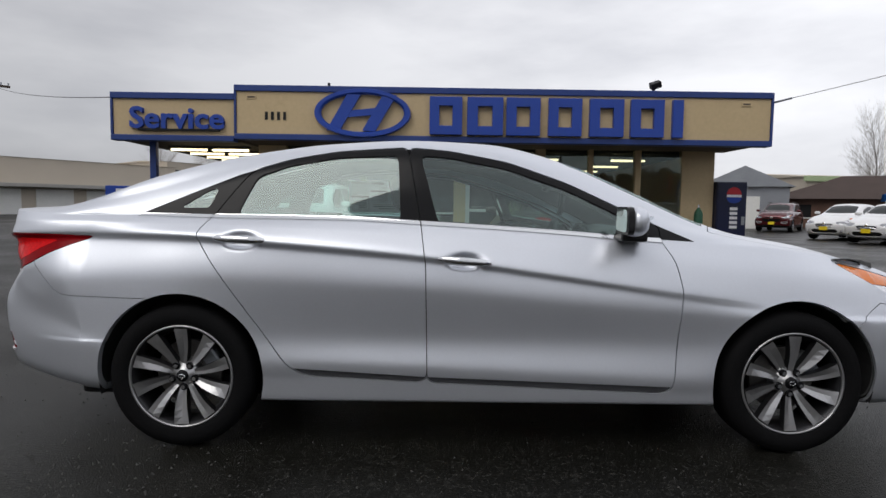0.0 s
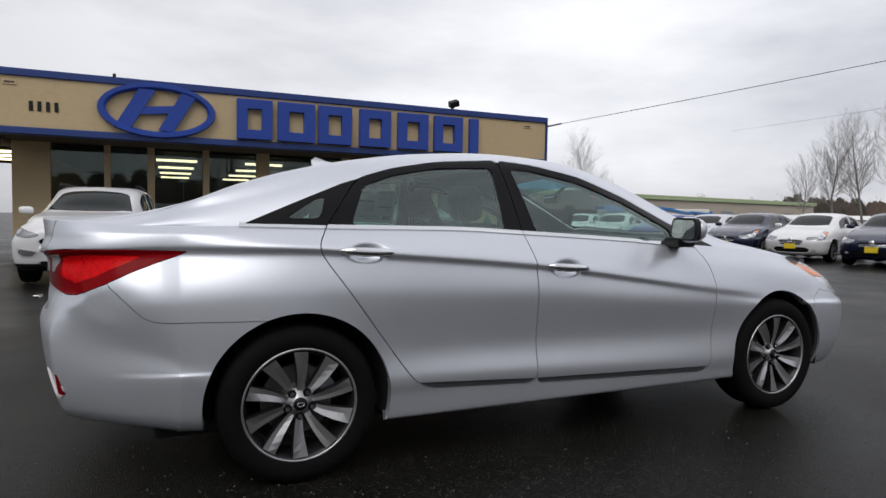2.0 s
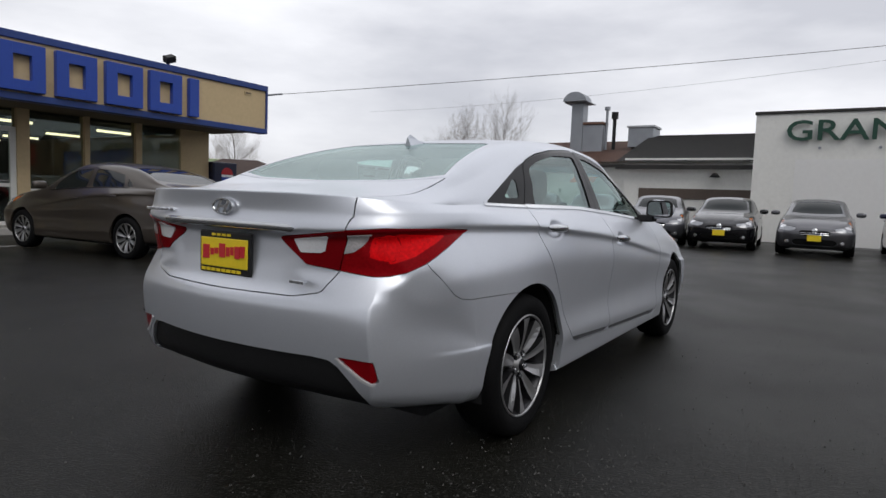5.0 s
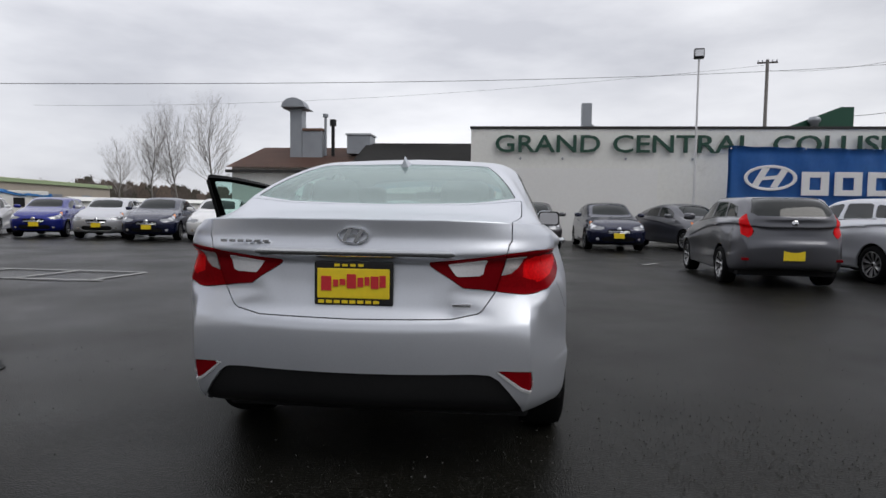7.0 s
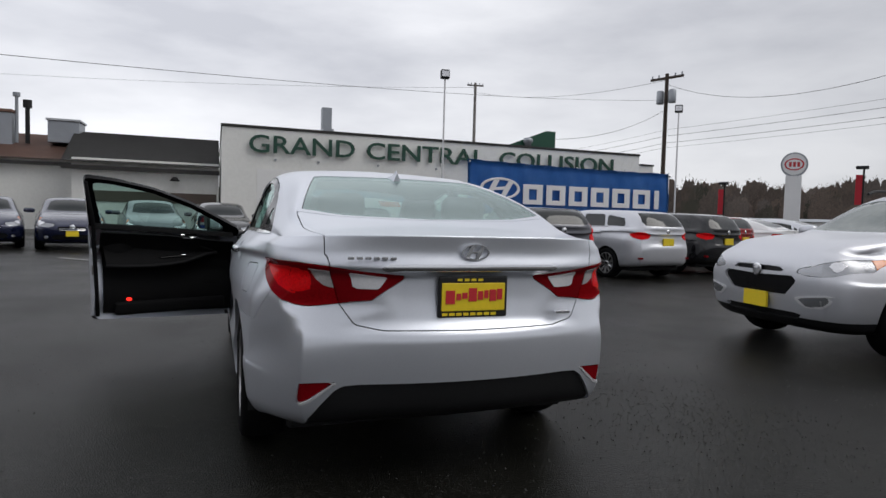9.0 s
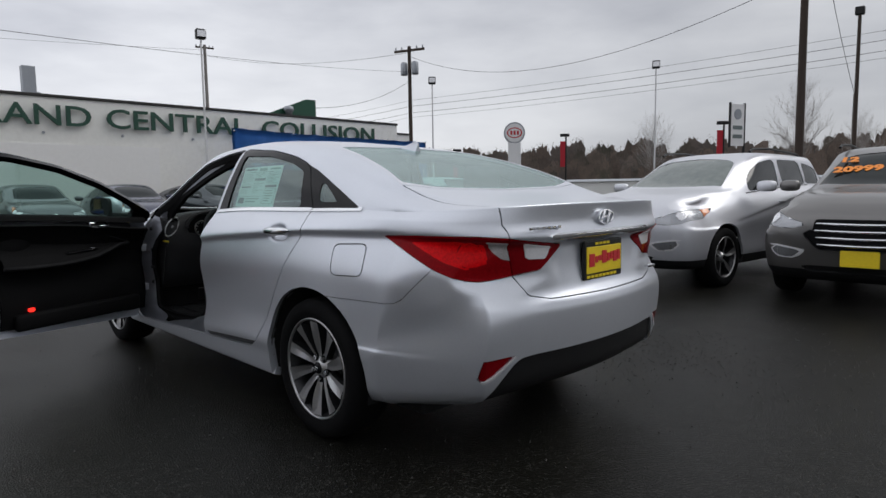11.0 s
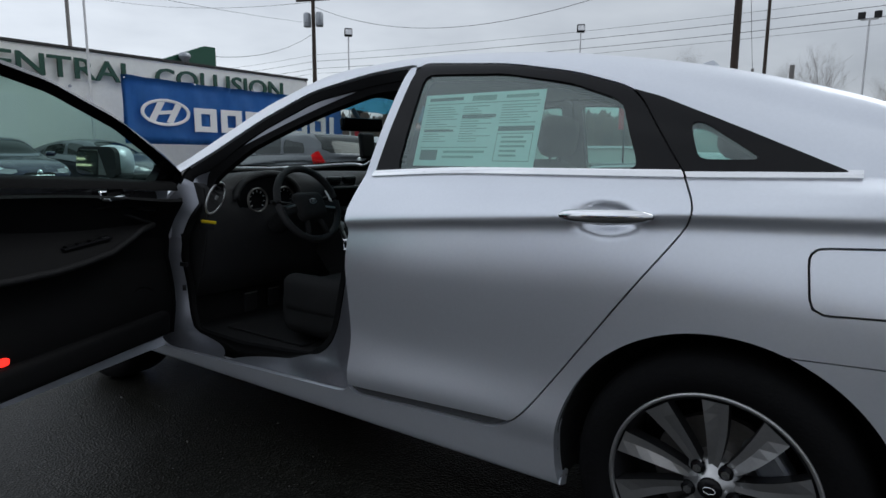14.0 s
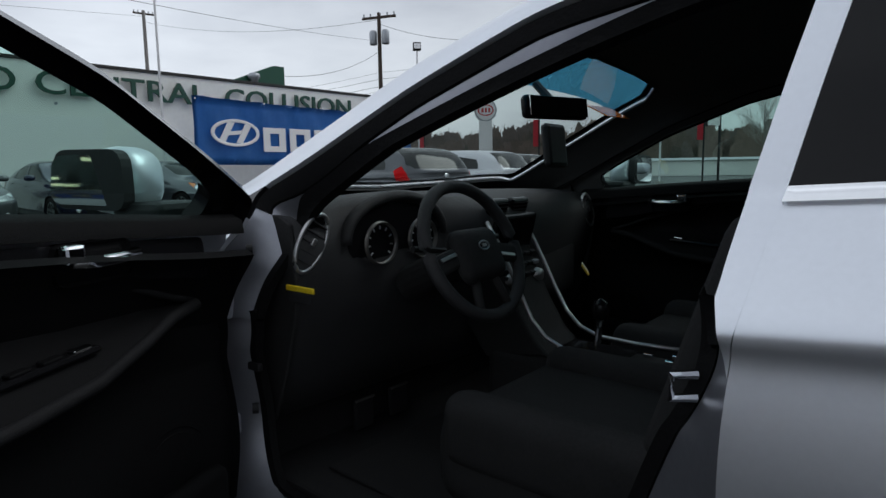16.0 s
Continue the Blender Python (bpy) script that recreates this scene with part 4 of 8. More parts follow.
# ==== the silver saloon ====
HERO = dict(
    corner=3.5,
    front_corner=2.5,
    edge=(.8, .9, 1, 1, 1, .50, .12, 0, 0, 0),
    kx=(-1.85, -1.4, -0.9, -0.3, 0.3, 0.9, 1.4, 1.75),
    z=((.245, .22, .215, .215, .215, .215, .215, .22), (.255, .24, .232, .232, .232, .232, .24, .25), (.315, .31, .330, .315, .297, .282, .31, .33),
       (.468, .40, .40, .385, .365, .35, .40, .42), (.522, .54, .53, .52, .51, .50, .52, .54), (.76, .78, .77, .75, .70, .655, .62, .62),
       (.945, .94, .908, .862, .788, .708, .655, .64), (.978, .971, .940, .892, .816, .735, .685, .68), (1.02, 1.015, 1.005, .97, .915, .86, .82, .795),
       (1.055, 1.062, 1.060, 1.040, 1.008, .970, .935, .870)),
    y=((.755, .84, .85, .85, .85, .85, .85, .80), (.812, .885, .89, .89, .89, .89, .885, .84), (.858, .90, .898, .898, .898, .898, .905, .87),
       (.873, .905, .908, .908, .908, .908, .91, .885), (.866, .907, .893, .888, .888, .893, .915, .89), (.859, .901, .912, .915, .914, .910, .917, .885),
       (.788, .860, .893, .900, .903, .906, .905, .865), (.795, .869, .903, .908, .910, .908, .893, .85), (.785, .83, .855, .858, .86, .865, .85, .80),
       (.740, .765, .79, .80, .80, .79, .765, .70)),
    xr=(-2.27, -2.32, -2.372, -2.402, -2.420, -2.374, -2.362, -2.388, -2.374, -2.384), zr=(.292, .315, .37, .49, .655, .745, .90, .95, 1.01, 1.08),
    xf=(2.15, 2.22, 2.30, 2.33, 2.36, 2.37, 2.36, 2.33, 2.28, 2.20), zf=(.20, .23, .30, .37, .46, .55, .62, .66, .70, .74),
    ux=(-2.4, -2.1, -1.85, -1.6, -1.3, -1.05, -.75, -.36, 0, .4, .7, 1.0, 1.2, 1.6, 2.0, 2.2),
    uy=((.722, .718, .722, .728, .730, .732, .735, .735, .735, .74, .745, .755, .72, .68, .60, .50), (.70, .69, .695, .683, .655, .645, .64, .635, .635, .645, .67, .70, .68, .64, .57, .48),
        (.66, .655, .655, .60, .545, .52, .51, .51, .51, .53, .56, .60, .58, .55, .50, .45), (.33, .33, .33, .30, .28, .27, .27, .27, .27, .28, .30, .32, .30, .28, .25, .22), (0,) * 16),
    uz=((1.07, 1.072, 1.084, 1.108, 1.155, 1.19, 1.215, 1.22, 1.21, 1.135, 1.06, .995, .975, .92, .825, .74), (1.076, 1.084, 1.116, 1.168, 1.255, 1.318, 1.37, 1.395, 1.38, 1.265, 1.135, 1.02, .985, .925, .83, .745),
        (1.078, 1.094, 1.146, 1.243, 1.33, 1.38, 1.42, 1.44, 1.425, 1.332, 1.21, 1.07, 1.005, .935, .84, .75), (1.08, 1.098, 1.138, 1.236, 1.333, 1.386, 1.431, 1.460, 1.449, 1.362, 1.243, 1.095, 1.018, .943, .848, .758),
        (1.08, 1.10, 1.135, 1.235, 1.335, 1.39, 1.437, 1.467, 1.457, 1.370, 1.25, 1.10, 1.02, .945, .85, .76)))
P_BELT = [(-1.605, 1.066), (-1.3, 1.061), (-.7, 1.058), (-.29, 1.040), (.35, 1.005), (.64, .983), (.96, .966)]
P_DLO = P_BELT + [(.80, 1.035), (.591, 1.130), (.369, 1.232), (.093, 1.325), (-.18, 1.376), (-.451, 1.389), (-.722, 1.368), (-.939, 1.328), (-1.183, 1.252), (-1.40, 1.160), (-1.605, 1.070)]
P_RDOOR = rounded([(-.278, .318), (-.83, .343), (-.895, .380), (-.935, .421), (-1.111, .663), (-1.29, .91), (-1.322, .965), (-1.315, 1.0), (-1.262, 1.075), (-1.12, 1.275), (-.94, 1.331), (-.72, 1.371), (-.45, 1.392), (-.385, 1.397), (-.318, 1.045), (-.29, .85)], .05)
P_FDOOR = rounded([(-.278, .318), (.346, .294), (.785, .279), (.835, .30), (.845, .40), (.868, .742), (.845, .88), (.79, .975), (.80, 1.035), (.591, 1.133), (.369, 1.235), (.093, 1.328), (-.18, 1.379), (-.385, 1.397), (-.318, 1.045), (-.29, .85)], .04)
P_RGLASS = rounded([(-1.165, 1.066), (-.41, 1.045), (-.43, 1.355), (-.722, 1.340), (-.939, 1.299), (-1.09, 1.245)], .03)
P_FGLASS = rounded([(-.235, 1.036), (.35, 1.004), (.64, .984), (.665, 1.05), (.591, 1.094), (.369, 1.199), (.093, 1.293), (-.18, 1.346), (-.325, 1.356)], .03)
P_QGLASS = rounded([(-1.44, 1.093), (-1.30, 1.183), (-1.268, 1.185), (-1.30, 1.093)], .02)
P_OPEN = rounded([(.730, .955), (.762, .84), (.776, .64), (.766, .46), (.690, .325), (.42, .293), (.06, .328), (-.10, .44), (-.165, .60), (-.210, .72), (-.258, .87), (-.272, .94), (-.285, 1.02), (-.300, 1.10), (-.318, 1.19), (-.352, 1.345), (-.18, 1.338), (.06, 1.268), (.20, 1.226), (.34, 1.182), (.49, 1.128), (.63, 1.070), (.715, 1.020)], .05)
P_STRIP = [(-.90, .380), (-.278, .346), (.83, .312), (.84, .20), (-.90, .20)]
P_LAMP = [(1.03, .957), (1.25, .964), (1.55, .964), (1.72, .953), (1.80, .944), (2.06, .915), (2.05, .900), (1.92, .818), (1.83, .812), (1.72, .800), (1.60, .788), (1.52, .788), (1.42, .806), (1.32, .835), (1.12, .92)]
belt_z = pchip([p[0] for p in P_BELT], [p[1] for p in P_BELT])


def on_side(poly, side=None):
    f = sdf(poly)
    return lambda p: np.maximum(f(p[:, 0], p[:, 2]), 0.35 - (np.abs(p[:, 1]) if side is None else side * p[:, 1]))


def on_rear(poly, xmax, wrap=False, sym=True):
    f = sdf(poly)
    return lambda p: np.maximum(f((-p[:, 0] - np.abs(p[:, 1])) if wrap else np.abs(p[:, 1]) if sym else p[:, 1], p[:, 2]), p[:, 0] - xmax)


def on_top(poly, zmin):
    f = sdf(poly + [(x, -y) for x, y in poly[::-1]])
    return lambda p: np.maximum(f(p[:, 0], p[:, 1]), zmin - p[:, 2])


def handle_dent(cx, cz):
    def d(V):
        r = ((V[:, 0] - cx) / 0.072) ** 2 + ((V[:, 2] - cz) / 0.034) ** 2
        s = np.where((np.abs(V[:, 1]) > 0.8) & (r < 4), 0.034 * np.exp(-(r**2)), 0)
        V = V.copy()
        V[:, 1] -= np.sign(V[:, 1]) * s
        return V
    return d


def bumper_shelf(V):
    # the tail bumper: a sloped shelf that climbs under the lamps, flat corners below it, and a step along the flank
    V = V.copy()
    sm = lambda t: np.clip(t, 0, 1) ** 2 * (3 - 2 * np.clip(t, 0, 1))
    x, y, z = V[:, 0], np.abs(V[:, 1]), V[:, 2]
    # flank: straight between the corner and the wheel arch
    flat = .690 + .185 * np.clip((x + 2.305) / .455, 0, 1) + .022 * np.sin(np.pi * np.clip((x + 2.305) / .455, 0, 1))
    zone = sm((-1.92 - x) / .24) * sm((z - .58) / .08) * (1 - sm((z - .78) / .14)) * sm((x + 2.33) / .05)
    y = y - np.clip(y - flat, 0, .018) * zone
    # shelf above the corner-to-corner edge
    front = -2.42 + .115 * (y / .69) ** 2
    limit = front + (.25 + .50 * np.minimum(1, y / .74) ** 6) * np.clip(z - .655, 0, .14)
    x = x + np.clip(limit - x, 0, .05) * (1 - sm((z - .795) / .12)) * sm((-2.06 - x) / .12)
    # step along the flank
    w = sm((x + 2.15) / .20) * sm((-1.70 - x) / .06) * (y > .6)
    y = y + .003 * w * sm((.495 - z) / .012) * sm((z - .38) / .10)
    V[:, 0], V[:, 1] = x, np.sign(V[:, 1]) * y
    return V


def plate_recess(V):
    # the boot lid is scooped round the number plate
    V = V.copy()
    a = np.clip((0.40 - np.abs(V[:, 1])) / 0.10, 0, 1) * np.clip((V[:, 2] - 0.70) / 0.14, 0, 1) * np.clip((0.945 - V[:, 2]) / 0.012, 0, 1)
    a = a * a * (3 - 2 * a)
    V[:, 0] += np.where(V[:, 0] < -2.2, 0.009 * a, 0)
    return V


def wheel(side, parent, x, y, r=0.333, rim=0.232, label="", spokes=10, name="wheel", detail=True):
    """A tyre with sidewall shape on a ten-blade alloy rim; side is the outward way (+1 or -1 along y)."""
    t = part(name, revolve([(rim - .006, -.10), (rim + .02, -.108), (r - .045, -.112), (r - .012, -.098), (r - .002, -.07), (r, -.03), (r, .03), (r - .002, .07), (r - .012, .098), (r - .045, .112), (rim + .02, .108), (rim + .004, .098), (rim - .006, .09)], 64 if detail else 28, "y"), M_RUBBER, parent, label or "black tyre on a silver ten-spoke alloy rim", True, pose(x, y, r - .004, 0, 0, 0 if side > 0 else 180))
    part("rim_barrel", revolve([(rim - .006, -.10), (rim - .02, -.08), (rim - .03, .02), (rim - .016, .08), (rim - .004, .096), (rim + .003, .099)], 56 if detail else 24, "y"), M_ALLOYD, t, smooth=True)
    part("rim_lip", revolve([(rim + .006, .094), (rim + .005, .102), (rim - .001, .104), (rim - .005, .100), (rim - .006, .09)], 64 if detail else 24, "y"), M_ALLOY, t, smooth=True)
    part("brake_disc", revolve([(0.0, .0), (.15, .0), (.152, -.02), (0.0, -.02)], 32 if detail else 12, "y"), M_STEEL, t)
    if detail:
        part("caliper", box(-.06, .06, -.03, .035, -.035, .035, .012, m=pose(-.11, 0.0, .07, 0, -55, 0)), M_GALV, t)
    for i in range(spokes):
        a = 2 * math.pi * i / spokes + math.pi / 2
        bm = bmesh.new()
        ca, sa = math.cos(a), math.sin(a)
        rows = []
        for u in np.linspace(0, 1, 7):
            rr = .040 + (rim - .012 - .040) * u
            wdt = .0095 + .0195 * u**.8 + (.003 if i % 2 else 0) * u
            sw = 0.006 * math.sin(u * math.pi)
            dep = .084 + .015 * u - .02 * (1 - u) ** 2
            tw = .002 + .006 * math.sin(u * math.pi * .9) * (1 if i % 2 else -1)
            rows.append([bm.verts.new((ca * rr - sa * (sw + e * wdt), dep + d + e * tw, sa * rr + ca * (sw + e * wdt))) for e, d in ((-1, -.040), (-1, 0.0), (-.15 if i % 2 else .15, -.006 * math.sin(u * math.pi)), (1, 0.0), (1, -.040))])
        for p, q in zip(rows, rows[1:]):
            for k in range(4):
                f = bm.faces.new((p[k], p[k + 1], q[k + 1], q[k]))
                f.material_index = 1 if k in (0, 3) else 0
        bmesh.ops.recalc_face_normals(bm, faces=list(bm.faces))
        part("spoke", bm, (M_ALLOY, M_ALLOYD), t)
    part("hub", revolve([(.0, .082), (.03, .082), (.034, .074), (.064, .062), (.070, .04), (.070, .0)], 28 if detail else 12, "y"), M_ALLOY, t, smooth=True)
    part("centre_cap", revolve([(0, .094), (.022, .092), (.028, .086), (.028, .07)], 20, "y"), M_BLACKGL, t, smooth=True)
    if detail:
        part("cap_mark", tube([(.014 * math.cos(a), .0945, .008 * math.sin(a)) for a in np.linspace(0, 2 * math.pi, 16, endpoint=False)], .0018, 5, True), M_CHROME, t, smooth=True)
        for i in range(5):
            a = 2 * math.pi * (i + .5) / 5 + .3
            part("lug_pocket", cyl((.053 * math.cos(a), .05, .053 * math.sin(a)), (.053 * math.cos(a), .0735, .053 * math.sin(a)), .0175, n=14), M_BLACKGL, t)
            part("lug_nut", cyl((.053 * math.cos(a), .06, .053 * math.sin(a)), (.053 * math.cos(a), .084, .053 * math.sin(a)), .0105, n=6), M_CHROME, t)
    return t


def hero():
    car = empty("saloon_car", "silver metallic four-door saloon with its driver door open", "car")
    sh = Shell(HERO, 0.02, 12, 76, [bumper_shelf, handle_dent(-1.122, .952), handle_dent(-.116, .870), plate_recess])
    T = sh.T
    arch = lambda p: np.maximum(np.minimum(np.hypot(p[:, 0] - 1.3975, p[:, 2] - .33), np.hypot(p[:, 0] + 1.3975, p[:, 2] - .33)) - .380, .4 - np.abs(p[:, 1]))
    _, T = sh.cut(T, arch)
    full = T
    # lamps first, then lids, doors, bumpers, glass
    f_lamp = on_rear(P_LAMP, -1.7, True)
    lamps, T = sh.take(T, f_lamp, .003)
    lid_r, lid_t = on_rear([(-.5, .690), (.38, .700), (.49, .722), (.545, .80), (.575, .90), (.60, 1.0), (.62, 1.3), (-.5, 1.3)], -2.2), on_top([(-1.835, 0), (-1.825, .45), (-1.79, .655), (-2.0, .650), (-2.2, .609), (-2.6, .60), (-2.6, 0)], .99)
    f_lid = lambda p: np.minimum(lid_r(p), lid_t(p))
    lid, T = sh.take(T, f_lid, .0045)
    lamp_in, lamp_out = sh.take(lamps, f_lid, .004)
    f_wind = on_top([(1.17, 0), (1.135, .35), (1.04, .655), (.40, .560), (.335, .48), (.31, 0)], .97)
    f_rglass = on_top([(-1.815, 0), (-1.80, .45), (-1.755, .625), (-1.11, .475), (-1.075, .42), (-1.06, 0)], 1.12)
    wind, T = sh.take(T, f_wind, .004)
    rear_glass, T = sh.take(T, f_rglass, .004)
    hood, T = sh.take(T, on_top([(1.205, 0), (1.16, .45), (1.055, .69), (1.4, .725), (1.75, .665), (2.0, .58), (2.2, .33), (2.24, 0)], .72), .005)
    doors = {}
    for s, nm in ((1, "left"), (-1, "right")):
        doors["f", s], T = sh.take(T, on_side(P_FDOOR, s), .0045)
        doors["r", s], T = sh.take(T, on_side(P_RDOOR, s), .0045)
    # quarter lights and their black surround
    f_dlo = on_side(P_DLO)
    quarter, T = sh.take(T, f_dlo, 0)
    qglass, qframe = sh.take(quarter, on_side(P_QGLASS), 0)
    # bumpers
    f_rb = lambda p, g=sdf([(-1.50, 0), (-1.50, .683), (-1.89, .688), (-1.945, .694), (-1.985, .714), (-2.10, .83), (-2.10, .93), (-2.7, .93), (-2.7, 0)]): g(p[:, 0], p[:, 2])
    rb, T = sh.take(T, f_rb, .003)
    f_val = on_rear([(-.5, .482), (.46, .484), (.53, .478), (.565, .455), (.61, .40), (.655, .335), (.672, .27), (.672, .1), (-.5, .1)], -1.9)
    valance, rb = sh.take(rb, f_val, .002)
    f_fog = on_rear([(1.765, .493), (1.585, .486), (1.55, .408), (1.585, .407), (1.63, .420)], -1.95, True)
    f_edge = on_rear([(1.79, .497), (1.765, .4945), (1.585, .4875), (1.5475, .408), (1.5475, .398), (1.59, .396), (1.64, .410)], -1.95, True)
    edges, rb = sh.take(rb, f_edge, .001)
    fogs, edges = sh.take(edges, f_fog, .002)
    f_fb = lambda p, g=sdf([(1.72, .64), (1.80, .70), (2.0, .66), (2.7, .80), (2.7, 0), (1.5, 0), (1.5, .40), (1.72, .64)]): g(p[:, 0], p[:, 2])
    f_hl = lambda p, g=sdf([(1.63, .880), (1.78, .845), (2.02, .775), (2.25, .70), (2.25, .62), (2.0, .64), (1.84, .745)]): np.maximum(g(p[:, 0], p[:, 2]), .30 - np.abs(p[:, 1]))
    hl, T = sh.take(T, f_hl, .003)
    fb, T = sh.take(T, f_fb, .003)
    grille, fb = sh.take(fb, lambda p, g=sdf([(-.5, .66), (.34, .65), (.40, .60), (.30, .46), (-.5, .45)]): np.maximum(g(np.abs(p[:, 1]), p[:, 2]), 2.0 - p[:, 0]), .003)
    intake, fb = sh.take(fb, lambda p, g=sdf([(-.5, .40), (.50, .40), (.58, .34), (.50, .27), (-.5, .27)]): np.maximum(g(np.abs(p[:, 1]), p[:, 2]), 2.0 - p[:, 0]), .003)
    fuel, T = sh.take(T, on_side(rounded([(-1.742, .920), (-1.550, .912), (-1.566, .780), (-1.757, .787)], .03, 5), 1), .005)
    fend, T = sh.take(T, lambda p, g=sdf([(.70, 0), (.70, .95), (.95, .962), (1.02, 1.2), (2.6, 1.2), (2.6, 0)]): g(p[:, 0], p[:, 2]), 0)
    rocker, T = sh.take(T, lambda p, g=sdf([(-1.2, .405), (-.93, .412), (-.80, .335), (.80, .27), (.90, .36), (1.2, .36), (1.2, 0), (-1.2, 0)]): g(p[:, 0], p[:, 2]), 0)
    # ---- painted parts
    panel(sh, "body_side_and_roof", T, M_SILVER, car, "silver metallic roof and quarter panels", flange=.018)
    for s in (1, -1):
        panel(sh, "front_fender", sh.cut(fend, lambda p: -s * p[:, 1])[0], M_SILVER, car)
        panel(sh, "rocker_panel", sh.cut(rocker, lambda p: -s * p[:, 1])[0], M_SILVER, car, flange=.04)
    panel(sh, "hood", hood, M_SILVER, car)
    bl = panel(sh, "boot_lid", lid, M_SILVER, car, "silver boot lid with a spoiler lip", flange=.012)
    bp = panel(sh, "rear_bumper", rb, M_SILVER, car, flange=.03)
    fbp = panel(sh, "front_bumper", fb, M_SILVER, car)
    panel(sh, "lower_valance", valance, M_BLACKPL, bp, "black plastic lower valance", -.012, .02)
    panel(sh, "grille", grille, M_BLACKGL, fbp, offset=-.015)
    panel(sh, "lower_intake", intake, M_BLACKPL, fbp, offset=-.02)
    for s in (1, -1):
        sd = lambda A: sh.cut(A, lambda p: -s * p[:, 1])[0]
        panel(sh, "reflector_edge", sd(edges), M_TRIM, bp, "bright reflector edge", .004, .008)
        panel(sh, "bumper_reflector", sd(fogs), M_REDD, bp, "dark red reflector", -.004)
        lo = panel(sh, "tail_lamp", sd(lamp_out), M_REDM, car, "red wraparound tail lamp", .003, .02)
        li = panel(sh, "lid_lamp", sd(lamp_in), M_REDD, bl, "red and clear lamp in the boot lid", .003, .02)
        clear, _ = sh.cut(sd(lamp_in), on_rear([(1.815, .931), (1.985, .911), (1.95, .862), (1.83, .866)], -1.7, True))
        panel(sh, "reversing_lens", clear, M_CLEAR, li, "clear reversing lens", .006, .004)
        turn, _ = sh.cut(sd(lamp_out), on_rear([(1.60, .944), (1.765, .934), (1.772, .862), (1.69, .874), (1.635, .905)], -1.7, True))
        panel(sh, "indicator_lens", turn, mat("smoked_indicator", (0.52, 0.49, 0.49), .2, .4, .3, 40, coat=.3) if s > 0 else bpy.data.materials["smoked_indicator"], lo, "clear indicator lens", .006, .004)
        glowring, _ = sh.cut(sd(lamp_out), lambda p: np.hypot(-p[:, 0] - np.abs(p[:, 1]) - 1.52, (p[:, 2] - .893) * 1.25) - .062)
        panel(sh, "brake_bowl", glowring, M_RED, lo, offset=.005, flange=.004)
        core, _ = sh.cut(sd(lamp_out), on_rear([(1.20, .938), (1.45, .946), (1.60, .930), (1.62, .86), (1.50, .835), (1.38, .862), (1.24, .918)], -1.7, True))
        core = sh.cut(core, lambda p: np.abs(np.hypot(-p[:, 0] - np.abs(p[:, 1]) - 1.52, (p[:, 2] - .893) * 1.25) - .065) - .004)[1]
        panel(sh, "lamp_core", core, M_RED, lo, offset=.0042, flange=.003)
        top, _ = sh.cut(sd(lamp_out), on_rear([(1.0, .99), (1.80, .99), (1.80, .937), (1.60, .948), (1.25, .953), (1.0, .95)], -1.7, True))
        panel(sh, "lamp_edge", top, M_REDD, lo, offset=.0045, flange=.003)
        h = panel(sh, "headlamp", sd(hl), M_REFL, car, "clear headlamp with amber corner", -.004, .02)
        am, _ = sh.cut(sd(hl), lambda p: np.maximum(p[:, 0] - 1.90, (p[:, 2] - .79 - (1.90 - p[:, 0]) * .12) * -1 - .02))
        panel(sh, "amber_corner", am, M_AMBER, h, offset=-.001, flange=.003)
        qf = sd(qframe)
        panel(sh, "quarter_frame", sh.cut(qf, lambda p: p[:, 0] + .9)[0], M_BLACKGL, car, "gloss black pillar trim", flange=.03)
        panel(sh, "pillar_trim", sh.cut(qf, lambda p: np.abs(p[:, 0] + .3) - .3)[0], M_BLACKGL, car, flange=.03)
        panel(sh, "mirror_corner", sh.cut(qf, lambda p: .5 - p[:, 0])[0], M_BLACKGL, car, flange=.03)
        panel(sh, "quarter_glass", sd(qglass), M_GLASS, car, flange=0, offset=-.003).visible_shadow = False
    panel(sh, "fuel_flap", fuel, M_SILVER, car)
    panel(sh, "windscreen", wind, M_GLASSC, car, flange=0, offset=-.002).visible_shadow = False
    panel(sh, "rear_window", rear_glass, M_GLASSR, car, "rear window with rain drops", flange=0, offset=-.002).visible_shadow = False
    for nm, A, f in (("windscreen_frit", wind, f_wind), ("rear_frit", rear_glass, f_rglass)):
        _, ring = sh.cut(A, lambda p: f(p) + .03)
        panel(sh, nm, ring, M_BLACKGL, car, "black glass edge band", -.006, 0)
    band, _ = sh.cut(wind, lambda p: p[:, 0] - .53)
    panel(sh, "shade_band", band, M_SHADEBAND, car, "blue shade band of the windscreen", -.008, 0).visible_shadow = False
    # ---- inner lining: the same skin set in, without the glazed parts and the open doorway
    inner = full
    for f in (f_wind, f_rglass, on_side(P_RGLASS), on_side(P_FGLASS), on_side(P_QGLASS), on_side(P_FDOOR, 1)):
        inner = sh.cut(inner, lambda p: f(p) + (.012 if f in (f_wind, f_rglass) else -.006))[1]
    inner = sh.cut(inner, lambda p: arch(p))[1]
    panel(sh, "inner_lining", inner, mat("grey_pillar_lining", (0.085, 0.087, 0.088), .85, 0, .1, 20, .2, 400, spec=.1), car, "dark inner body lining", -.022, .008)
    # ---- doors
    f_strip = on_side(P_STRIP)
    HX, HY = .82, .83
